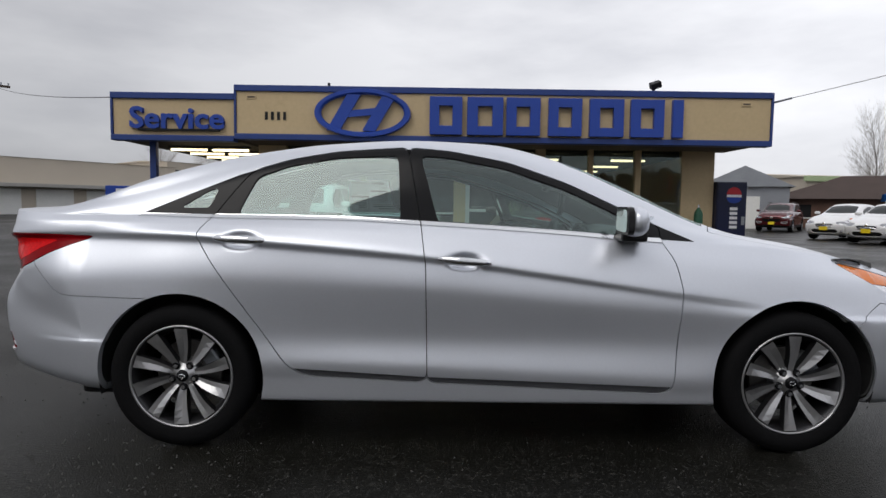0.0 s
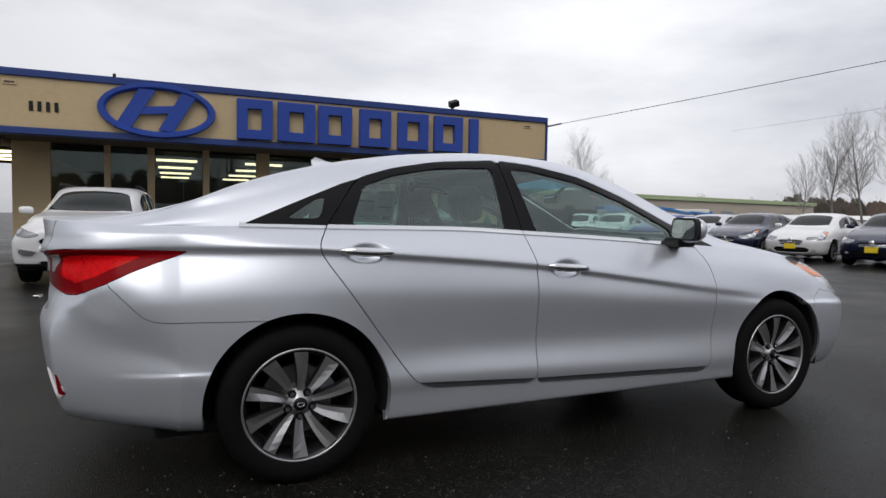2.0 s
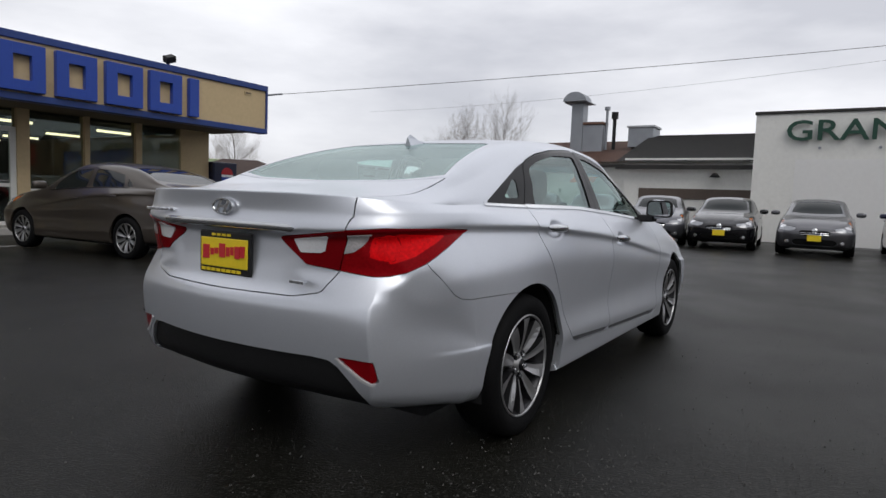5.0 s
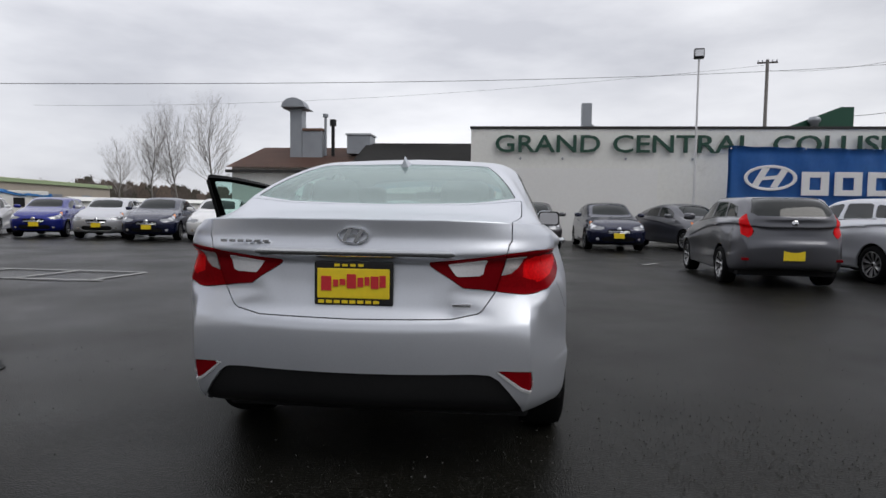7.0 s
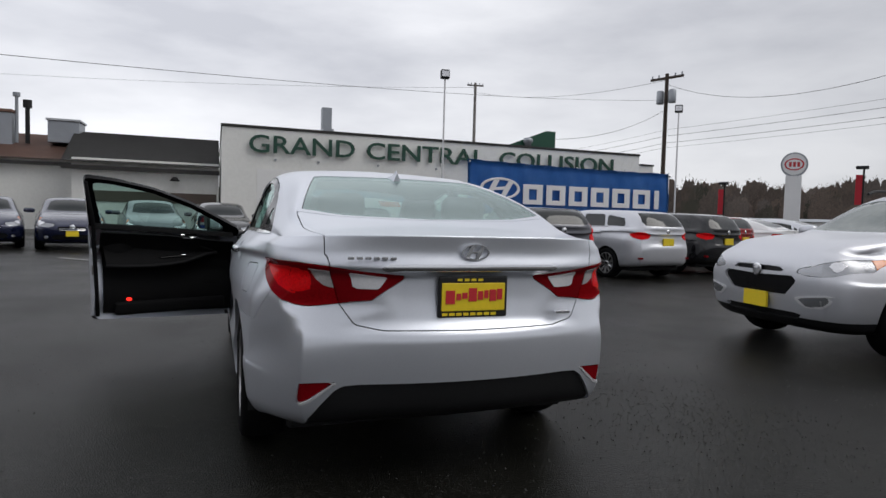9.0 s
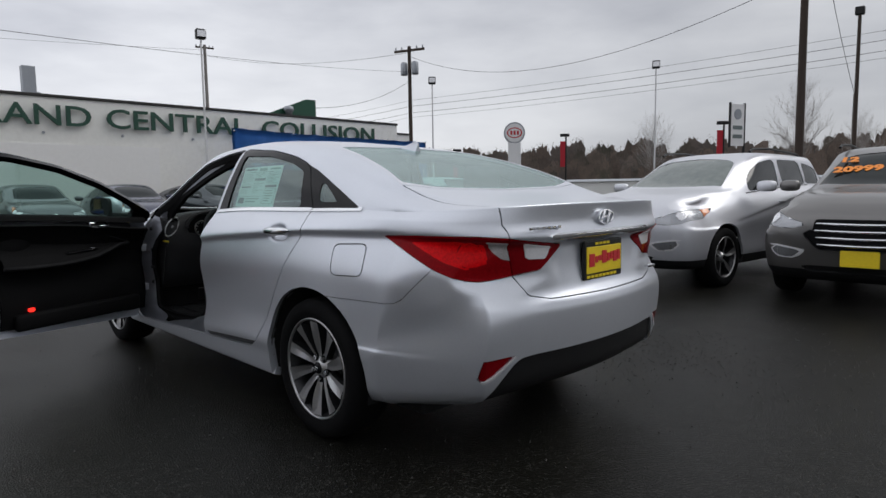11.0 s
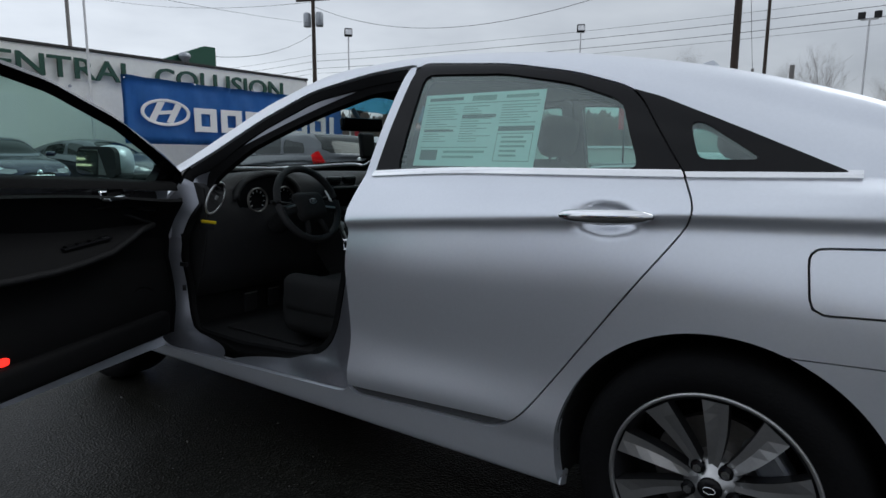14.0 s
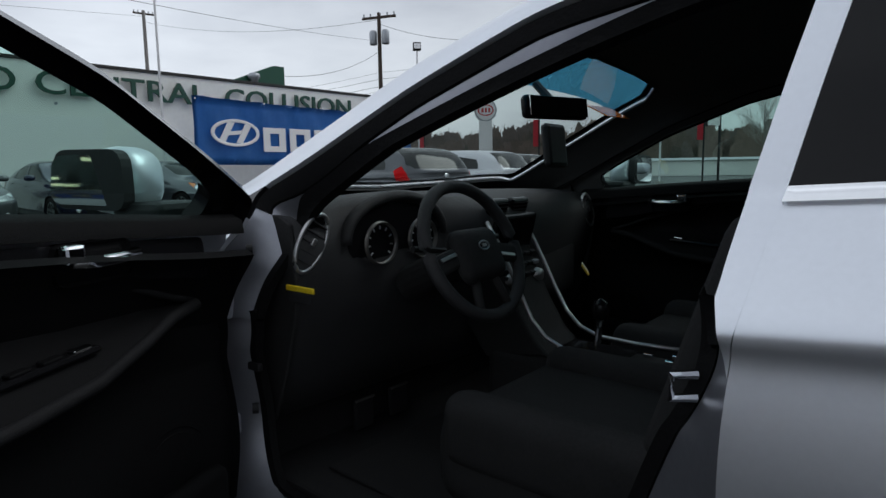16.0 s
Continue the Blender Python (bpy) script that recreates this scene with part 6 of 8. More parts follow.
    part("gear_knob", revolve([(0, .0), (.020, .005), (.025, .03), (.019, .055), (0, .065)], 16, "z"), M_BLACKGL, cs, m=pose(.29, 0, .645), smooth=True)
    for x, y in ((.17, -.05), (.10, -.075), (.10, -.02)):
        part("console_button", box(x - .012, x + .012, y - .008, y + .008, .548, .560, .003), M_CHROME, cs)
    tg = part("paper_tag", box(-.052, .052, -.0015, .0015, -.020, .020, m=Matrix.Translation((.565, -.435, .712)) @ Matrix.Rotation(radians(-62), 4, "Z") @ Matrix.Rotation(radians(-35), 4, "X")), M_WHITE, db, "white and yellow paper tag")
    part("tag_band", box(-.052, -.020, -.003, .003, -.020, .020, m=Matrix.Translation((.565, -.435, .712)) @ Matrix.Rotation(radians(-62), 4, "Z") @ Matrix.Rotation(radians(-35), 4, "X")), M_YELLOW, tg)
    # glove box seam and lid
    part("glove_box", box(.672, .70, -.60, -.20, .60, .80, .02, 3, m=pose(.02, 0, 0, 0, 0, 0)), M_DASH, db, smooth=True)
    # steering wheel
    sw = part("steering_wheel", tube([(.0, .171 * math.cos(a), .171 * math.sin(a)) for a in np.linspace(0, 2 * math.pi, 48, endpoint=False)], .0165, 10, True), M_DASH, car, "black leather steering wheel", True, pose(.452, .372, .876, 0, 24, 0))
    part("airbag_boss", box(-.030, .03, -.088, .088, -.085, .055, .035, 4), M_INT, sw, smooth=True)
    part("emblem", tube([(-.033, .019 * math.cos(a), .0 + .011 * math.sin(a)) for a in np.linspace(0, 2 * math.pi, 20, endpoint=False)], .0022, 6, True), M_ALLOY, sw, "small silver oval badge")
    part("emblem_bar", box(-.036, -.032, -.008, .008, -.004, .004, .001), M_ALLOY, sw)
    for a in (-10, 190):
        ra = radians(a)
        c = (.118 * math.cos(ra), .118 * math.sin(ra))
        sp = part("spoke", box(-.010, .012, -.062, .062, -.026, .026, .010, m=Matrix.Translation((0, c[0], c[1])) @ Matrix.Rotation(ra, 4, "X")), M_INT, sw)
        part("spoke_trim", box(-.014, -.010, -.030, .030, .004, .014, .002, m=Matrix.Translation((0, c[0], c[1])) @ Matrix.Rotation(ra, 4, "X")), M_ALLOY, sp, "silver button bar")
    for k_ in (-1, 1):
        part("spoke", tube([(.0, k_ * .035, -.07), (.0, k_ * .05, -.12), (.0, k_ * .06, -.172)], .012, 8), M_INT, sw, smooth=True)
    part("column", cyl((.01, 0, -.01), (.25, 0, -.01), .05, n=16), M_INT, sw)
    for y in (-.02, .02):
        part("stalk", cyl((.05, math.copysign(.05, y), .02), (.04, math.copysign(.17, y), .035), .008, n=8), M_BLACKPL, sw)
    for i, y in enumerate((.30, .44)):
        pd = part("pedal", box(.80, .815, y - .035, y + .035, .34, .43, .006, m=None), M_BLACKPL, car, "pedal with a metal-edged rubber pad")
        part("pedal_edge", box(.796, .80, y - .036, y + .036, .425, .432, .001), M_STEEL, pd)
    part("floor_mat", box(.25, .75, .14, .62, .301, .312, .005), M_CLOTH, car, "black floor mat")
    # inner mirror, sun visors, windscreen sticker
    im = part("inner_mirror", box(-.015, .018, -.115, .115, -.032, .032, .014, 3, m=None), M_BLACKGL, car, "black inner mirror", True, pose(.412, .050, 1.240, 0, 8, -17))
    part("mirror_glass", box(-.019, -.0155, -.105, .105, -.026, .026), mat("inner_mirror_silver", (.85, .85, .85), .03, 1, 0), im)
    part("mirror_stem", cyl((.01, 0, .02), (.07, 0, .085), .012, n=8), M_BLACKPL, im)
    part("sensor_cover", box(.07, .10, -.150, -.055, -.150, -.02, .012, m=pose(0, 0, 0, 0, 0, 12)), M_BLACKPL, im)
    ws = part("windscreen_label", box(-.09, .09, -.0015, .0015, -.045, .045, m=Matrix.Translation((.475, -.41, 1.262)) @ Matrix.Rotation(radians(-90), 4, "Z") @ Matrix.Rotation(radians(-62), 4, "X")), M_AMBER, car, "yellow and red windscreen label")
    # price sheet on the rear door glass
    for s in (1,):
        x0, x1, z0, z1 = -.865, -.445, 1.066, 1.30
        e = part("price_sheet", box(x0, x1, -.0012, .0012, z0 - 1.06, z1 - 1.06, m=Matrix.Translation((0, s * .762, 1.06)) @ Matrix.Rotation(radians(19.5 * s), 4, "X")), M_PAPER, car, "printed price sheet taped inside the rear glass")
        M_ = Matrix.Translation((0, s * .762, 1.06)) @ Matrix.Rotation(radians(19.5 * s), 4, "X")
        rnd = random.Random(4 + s)

        def bar(a, b, c, d, mt):
            # fractions of the sheet, from its top corner towards the front of the car
            X, Z = lambda u: x1 - (x1 - x0) * u, lambda v: (z1 - 1.06) - (z1 - z0) * v
            part("printed_bar", box(X(b), X(a), -.002, .002, Z(d), Z(c), m=M_), mt, e)
        bar(.04, .34, .05, .09, M_INK), bar(.42, .62, .04, .11, M_INKL), bar(.70, .95, .05, .09, M_INKL)
        bar(.03, .97, .135, .145, M_INKL)
        for k in range(3):
            u0 = .04 + .32 * k
            for r in range(15 if k < 2 else 8):
                bar(u0, u0 + .29 * rnd.uniform(.4, 1), .18 + .034 * r, .190 + .034 * r, M_INKL)
        bar(.36, .64, .30, .345, M_INK), bar(.68, .96, .47, .53, M_INK), bar(.04, .30, .50, .53, M_INK)
        bar(.68, .96, .56, .57, M_INKL), bar(.68, .685, .56, .93, M_INKL), bar(.955, .96, .56, .93, M_INKL), bar(.68, .96, .92, .93, M_INKL)
        for r in range(5):
            bar(.72, .72 + .2 * rnd.uniform(.5, 1), .60 + .06 * r, .625 + .06 * r, M_INKL)
        bar(.04, .62, .74, .75, M_INKL), bar(.05, .20, .78, .92, M_INK), bar(.25, .60, .79, .82, M_INKL), bar(.25, .52, .86, .89, M_INKL)


hero()


# ==== parked cars ====
M_TINT = mat("dark_car_glass", (0.016, 0.019, 0.019), 0.04, 0, 0.1, 6, spec=0.6)
# base colour lightened to carry the pale sky reflection of one windscreen
M_WSCRP = mat("sky_paled_windscreen", (0.13, 0.155, 0.145), 0.06, 0, 0.25, 3, spec=0.9)
M_WSCR = mat("reflective_windscreen", (0.012, 0.016, 0.016), 0.05, 0, 0.1, 6, spec=0.15)
COLORS = dict(navy=paint("navy_paint", (0.010, 0.014, 0.045), .3, .2), blue=paint("bright_blue_paint", (0.015, 0.025, 0.24), .4, .22), grey=paint("mid_grey_paint", (0.13, 0.13, 0.14), .7, .28),
              dgrey=paint("dark_grey_paint", (0.12, 0.122, 0.138), .6, .28), black=paint("black_paint", (0.008, 0.008, 0.010), .2, .16), white=paint("white_paint", (0.78, 0.78, 0.79), 0.0, .25),
              silver=paint("parked_silver_paint", (0.64, 0.65, 0.69), .55, .38, .3), brown=paint("brown_grey_paint", (0.080, 0.067, 0.056), .55, .28), red=paint("red_paint", (0.30, 0.012, 0.016), .2, .22),
              maroon=paint("maroon_paint", (0.09, 0.010, 0.014), .3, .22), gold=paint("pale_gold_paint", (0.33, 0.30, 0.25), .7, .3), cream=paint("warm_grey_paint", (0.17, 0.165, 0.16), .65, .28))


def scaled(kind):
    """Body curves for another kind of car, from the saloon's by proportion and a roofline of its own."""
    L, W, zl, zb = dict(sedan=(.945, .965, 1.0, 0), hatch=(.86, .93, 1.02, .03), suv=(.915, .99, 1.07, .10), wagon=(.90, .965, 1.02, .03))[kind]
    h = dict(HERO, corner=3.0, front_corner=4.2 if kind == "suv" else 2.8, edge=tuple(v * .5 for v in HERO["edge"]))
    lift = lambda rows: tuple(tuple(v * zl for v in r) for r in rows)
    h["kx"] = tuple(v * L for v in HERO["kx"])
    h["z"] = lift(HERO["z"])
    h["y"] = tuple(tuple(v * W for v in r) for r in HERO["y"])
    h["xr"], h["xf"] = tuple(v * L for v in HERO["xr"]), tuple(v * L for v in HERO["xf"])
    h["zr"], h["zf"] = tuple(v * zl for v in HERO["zr"]), tuple(v * zl * (1.06 if kind != "sedan" else 1.0) for v in HERO["zf"])
    h["ux"] = tuple(v * L for v in HERO["ux"])
    uy, uz = [list(np.array(r) * W) for r in HERO["uy"]], [list(np.array(r) * zl) for r in HERO["uz"]]
    if kind != "sedan":
        # the roof runs on to a steep tailgate
        roof = {"hatch": 1.43, "wagon": 1.45, "suv": 1.58}[kind]
        tail = (0.0, .80, .90, .945, .97, .985, .995, 1.0)
        for k, (fr, wy) in enumerate(((.42, .735), (.88, .655), (.965, .53), (.995, .28), (1.0, 0.0))):
            base = 1.06 * zl
            for i, t in enumerate(tail):
                uz[k][i] = base + (roof - base) * fr * t
                uy[k][i] = wy * W
            uz[k][0] = 1.02 * zl
        s = roof / (1.467 * zl)
        for k in range(5):
            for i in range(8, 12):
                f = (12 - i) / 5
                uz[k][i] *= 1 + (s - 1) * min(1, f + .2)
            uz[k][8] = max(uz[k][8], uz[k][7] * .985)
        h["zr"] = tuple(v * (1 if i < 7 else .97) for i, v in enumerate(h["zr"]))
    if kind == "suv":
        # a tall, blunt nose
        h["zf"] = tuple(v + d for v, d in zip(h["zf"], (0, 0, 0, .01, .03, .06, .09, .11, .12, .13)))
        for k in range(5):
            for i, d in ((11, .01), (12, .03), (13, .07), (14, .12), (15, .14)):
                uz[k][i] += d
    h["uy"], h["uz"] = [tuple(r) for r in uy], [tuple(r) for r in uz]
    return h, L, W, zl


def parked(kind, color, m, label, group=""):
    car = empty({"suv": "suv_car", "hatch": "hatchback_car", "wagon": "hatchback_car", "sedan": "saloon_car"}[kind], label, "car", None, group)
    h, L, W, zl = scaled(kind)
    sh = Shell(h, .07, 3, 22)
    body = COLORS[color]
    R = {"suv": .338, "hatch": .305, "wagon": .315, "sedan": .32}[kind]
    ax = 1.3975 * L
    T = sh.T
    arch = lambda p: np.maximum(np.minimum(np.hypot(p[:, 0] - ax, p[:, 2] - R), np.hypot(p[:, 0] + ax, p[:, 2] - R)) - R - .045, .4 - np.abs(p[:, 1]))
    _, T = sh.cut(T, arch)
    high = kind != "sedan"
    bz = lambda x: float(pchip(h["kx"], h["z"][-1])(x))
    ftop = pchip(h["ux"], h["uz"][1])
    # side glass: strip between waist and roof rail
    zx = lambda x, u: bz(x) + .012 + (float(ftop(x)) - .055 - bz(x)) * u
    x_back = (-1.86 if high else -1.42) * L
    fw = [(x, zx(x, 0)) for x in np.array((-.27, .2, .62)) * L] + [(.56 * L, zx(.56 * L, .75))] + [(x, zx(x, .97)) for x in np.array((.40, .1, -.2, -.33)) * L]
    rw = [(x, zx(x, 0)) for x in np.array((-1.20, -.8, -.40)) * L] + [(x, zx(x, .97)) for x in np.array((-.42, -.8, -1.12)) * L]
    qw = [(x_back * .98, zx(x_back * .98, .05)), (-1.26 * L, zx(-1.26 * L, .02)), (-1.22 * L, zx(-1.22 * L, .93)), (x_back * .96, zx(x_back * .96, .70 if high else .3))]
    pieces = {}
    for s in (1, -1):
        for nm, poly in (("front_window", fw), ("rear_side_window", rw), ("quarter_window", qw)):
            pieces[nm, s], T = sh.take(T, on_side(poly, s), .0)
    wf_ = .07 if kind == "suv" else 0
    wind, T = sh.take(T, on_top([((1.09 + wf_) * L, 0), ((1.06 + wf_) * L, .35), ((.97 + wf_) * L, (.60 + wf_ * .6) * W), (.42 * L, .52 * W), (.36 * L, .40), (.33 * L, 0)], .96 * zl), 0)
    if high:
        z0, z1 = 1.07 * zl, {"hatch": 1.385, "wagon": 1.38, "suv": 1.48}[kind]
        back, T = sh.take(T, on_rear([(-.5, z0), (.60, z0 + .02), (.50, z1), (-.5, z1)], -1.55 * L), 0)
    else:
        back, T = sh.take(T, on_top([(-1.80 * L, 0), (-1.74 * L, .58), (-1.10 * L, .46), (-1.06 * L, 0)], 1.11), 0)
    lz = .80 * zl
    lamp_p = [(1.12 * L, .93 * zl), (1.45 * L, .97 * zl), (1.72 * L, .955 * zl), (1.85 * L, .90 * zl), (1.74 * L, .83 * zl), (1.50 * L, .81 * zl), (1.25 * L, .86 * zl)]
    if kind == "hatch":
        lamp_p = [(1.20 * L, 1.08), (1.40 * L, 1.15), (1.66 * L, .86), (1.56 * L, .77), (1.34 * L, .83)]
    lamps, T = sh.take(T, on_rear(lamp_p, -1.5 * L, True), .003)
    if kind == "suv":
        f_hls = lambda p, g=sdf(rounded([(.42, .765), (.58, .722), (.76, .738), (.86, .81), (.93, .93), (.80, .905), (.62, .835)], .03)): np.maximum(np.maximum(g(np.abs(p[:, 1]), p[:, 2]), 1.60 * L - p[:, 0]), .745 + (1.95 * L - p[:, 0]) * .42 - p[:, 2])
    else:
        f_hls = lambda p, g=sdf([(1.50 * L, .90 * zl), (1.75 * L, .86 * zl), (2.1 * L, .76 * zl), (2.3 * L, .70 * zl), (2.3 * L, .62 * zl), (2.0 * L, .66 * zl), (1.78 * L, .765 * zl)]): np.maximum(g(p[:, 0], p[:, 2]), .40 - np.abs(p[:, 1]))
    hls, T = sh.take(T, f_hls, .003)
    front = lambda poly: (lambda p, g=sdf(poly): np.maximum(g(np.abs(p[:, 1]), p[:, 2]), 1.9 * L - p[:, 0]))
    if kind == "suv":
        slot, T = sh.take(T, front([(-.5, .755 * zl), (.34, .735 * zl), (.31, .700 * zl), (-.5, .690 * zl)]), .003)
        panel(sh, "upper_slot", slot, M_BLACKGL, car, "", -.015, .015)
    if kind == "suv":
        grille, T = sh.take(T, front([(-.5, .640 * zl), (.47, .672 * zl), (.45, .61 * zl), (.34, .50 * zl), (-.5, .48 * zl)]), .003)
    else:
        grille, T = sh.take(T, front([(-.5, .655 * zl), (.30, .645 * zl), (.34, .60 * zl), (.26, .50 * zl), (-.5, .49 * zl)]), .003)
    intake, T = sh.take(T, front([(-.5, .43 * zl), (.40, .43 * zl), (.50, .36 * zl), (.42, .27 * zl), (-.5, .27 * zl)] if kind != "suv" else [(-.5, .355 * zl), (.44, .355 * zl), (.50, .34 * zl), (.42, .30 * zl), (-.5, .30 * zl)]), .003)
    skirt_z = .34 if kind == "suv" else .29
    skirt, T = sh.take(T, lambda p: p[:, 2] - skirt_z * (1 if kind == "suv" else .96), 0)
    panel(sh, "body", T, body, car, "", 0, .03)
    panel(sh, "lower_skirt", skirt, M_BLACKPL if kind == "suv" else body, car, "", 0, .03)
    for (nm, s), A in pieces.items():
        panel(sh, nm, A, M_TINT, car, "", -.006, .01)
    panel(sh, "windscreen", wind, M_WSCR, car, "", -.006, .01)
    panel(sh, "rear_screen", back, M_TINT, car, "", -.006, .01)
    panel(sh, "grille", grille, M_BLACKGL, car, "", -.02, .02)
    panel(sh, "lower_intake", intake, M_BLACKPL, car, "", -.02, .02)
    fx = float(max(h["xf"]))
    rx = float(min(h["xr"]))
    for i in range(2 if kind != "suv" else 0):
        z = (.545 + .04 * i) * zl
        part("grille_bar", tube([(fx - .03, -.30, z), (fx + .012, -.12, z), (fx + .016, 0, z), (fx + .012, .12, z), (fx - .03, .30, z)], .008, 6), M_CHROME, car)
    part("maker_badge", revolve([(0, .012), (.05, .008), (.062, 0), (.05, -.004)], 14, "y"), M_CHROME, car, m=pose(fx + .005, 0, (.64 if kind != "suv" else .70) * zl, 0, 0, -90))
    part("rear_badge", revolve([(0, .012), (.04, .008), (.05, 0), (.04, -.004)], 14, "y"), M_CHROME, car, m=pose(rx + .035, 0, .98 * zl, 0, 0, 90))
    part("front_plate", box(fx - .01, fx + .016, -.15, .15, (.385 if kind != "suv" else .365) * zl, (.385 if kind != "suv" else .365) * zl + .15, .004), M_YELLOW, car, "yellow dealer plate")
    part("rear_plate", box(rx - .012 + (.02 if kind != "suv" else 0), rx + .04, -.15, .15, .70 * zl if kind != "hatch" else .44, (.70 * zl if kind != "hatch" else .44) + .15, .004), M_YELLOW, car, "yellow dealer plate")
    for s in (1, -1):
        sd = lambda A: sh.cut(A, lambda p: -s * p[:, 1])[0]
        panel(sh, "tail_lamp", sd(lamps), M_RED, car, "", .004, .01)
        hp = panel(sh, "headlamp", sd(hls), M_HLAMP, car, "", -.004, .01)
        for cx, rr in ((1.93, .075), (2.08, .06)) if kind != "suv" else ((.60, .045), (.73, .050)):
            if kind == "suv":
                bowl, _ = sh.cut(sd(hls), lambda p: np.hypot(np.abs(p[:, 1]) - cx, p[:, 2] - .785 - (cx - .60) * .25) - rr)
            else:
                bowl, _ = sh.cut(sd(hls), lambda p: np.hypot(p[:, 0] - cx * L, (p[:, 2] - (.775 - (cx - 1.93) * .30) * zl) * 1.3) - rr)
            if len(bowl):
                panel(sh, "lamp_bowl", bowl, M_REFL, hp, "", .002, .004)
        if kind == "suv":
            ring = [(.43, .492 * zl), (.60, .520 * zl), (.80, .545 * zl), (.74, .45 * zl), (.66, .405 * zl), (.52, .415 * zl)]
            pod, _ = sh.cut(T, front(ring))
            if len(pod):
                pod = sd(pod)
                fp = panel(sh, "fog_pod", pod, M_TRIM, car, "bright swept fog lamp surround", .006, .008)
                well, _ = sh.cut(pod, front([(.48, .487 * zl), (.60, .505 * zl), (.765, .527 * zl), (.72, .455 * zl), (.65, .422 * zl), (.54, .430 * zl)]))
                if len(well):
                    panel(sh, "fog_well", well, M_HLAMP, fp, "", .0075, .002)
                lens, _ = sh.cut(pod, lambda p: np.maximum(np.hypot(np.abs(p[:, 1]) - .665, p[:, 2] - .468 * zl) - .036, 1.5 - p[:, 0]))
                if len(lens):
                    panel(sh, "fog_lamp", lens, M_REFL, fp, "", .010, .004)
        am, _ = sh.cut(sd(hls), lambda p: p[:, 0] - 1.80 * L)
        panel(sh, "amber_corner", am, M_AMBER, hp, "", .001, .004)
        if kind != "suv":
            part("fog_lamp", revolve([(0, .01), (.04, .008), (.05, 0)], 12, "y"), M_REFL, car, m=pose(fx - .13, s * .62 * W, .36 * zl, 0, 0, -90 + s * 25))
        part("bumper_reflector", box(rx + .10, rx + .16, s * .66 - .05, s * .66 + .05, .42 * zl, .46 * zl, .006), M_REDD, car)
        bm = bmesh.new()
        bmesh.ops.create_uvsphere(bm, u_segments=12, v_segments=8, radius=1)
        for v in bm.verts:
            q = [math.copysign(abs(t) ** .65, t) for t in v.co]
            v.co = (.64 * L + q[0] * .07, s * (.965 * W + .05) + .11 * q[1], bz(.64 * L) + .075 + .065 * q[2])
        part("door_mirror", bm, body, car, smooth=True)
        for hx, hz in ((-.12 * L, .875 * zl), (-1.08 * L, .935 * zl)):
            part("door_handle", box(hx - .10, hx + .10, s * .905 * W - .018, s * .905 * W + .018, hz - .012, hz + .012, .008), body, car)
        part("waist_trim", tube([(x * L, s * (float(pchip(h["kx"], h["y"][-1])(x * L)) + .004), bz(x * L)) for x in (-1.3, -.9, -.4, 0, .4, .7)], .007, 6), M_BLACKGL, car)
        for x in (-ax, ax):
            wheel(s, car, x, s * (.775 * W + .012), R, R * .68, "", 10 if kind != "suv" else 5, detail=False)
            bm = bmesh.new()
            rows = []
            for i in range(15):
                a = math.pi * (-.08 + 1.16 * i / 14)
                rows.append([bm.verts.new((x + (R + .05) * math.cos(a), s * y, R + (R + .05) * math.sin(a))) for y in (.50, .84 * W)])
            c = bm.verts.new((x, s * .50, R))
            for p, q in zip(rows, rows[1:]):
                bm.faces.new((p[0], p[1], q[1], q[0]))
                bm.faces.new((p[0], q[0], c))
            part("arch_liner", bm, M_DARKIN, car)
    part("underbody", box(-2.0 * L, 2.0 * L, -.70, .70, .18 if kind != "suv" else .24, .30, .02), M_DARKIN, car)
    if kind == "suv":
        for s in (1, -1):
            part("roof_rail", tube([(-1.5 * L, s * .60, 1.50), (-1.3 * L, s * .60, 1.565), (-.4 * L, s * .60, 1.615), (.1 * L, s * .60, 1.60), (.2 * L, s * .60, 1.565)], .016, 6), M_BLACKPL, car)
    car.matrix_basis = m
    return car


PROTO = {}


def place(kind, color, x, y, yaw, label, group="parked stock cars"):
    """A parked car; further cars of a kind share meshes and take their own paint."""
    m = pose(x, y, 0, 0, 0, yaw)
    if kind not in PROTO:
        PROTO[kind] = (parked(kind, color, m, label, group), COLORS[color])
        return PROTO[kind][0]
    proto, was = PROTO[kind]
    c = tagged(copy_thing(proto, m), label, "car", group)
    for o in c.children_recursive:
        if o.type == "MESH" and o.data.materials and o.data.materials[0] == was:
            o.material_slots[0].link = "OBJECT"
            o.material_slots[0].material = COLORS[color]
        # the silver SUV takes the windscreen with the reflection in its colour
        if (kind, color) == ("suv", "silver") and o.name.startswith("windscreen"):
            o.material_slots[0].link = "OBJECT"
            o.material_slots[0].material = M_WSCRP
        if "brown" in label and o.name.startswith("rear_plate"):
            o.material_slots[0].link = "OBJECT"
            o.material_slots[0].material = M_WHITE
            o["label"] = "pale blank plate"
    return c


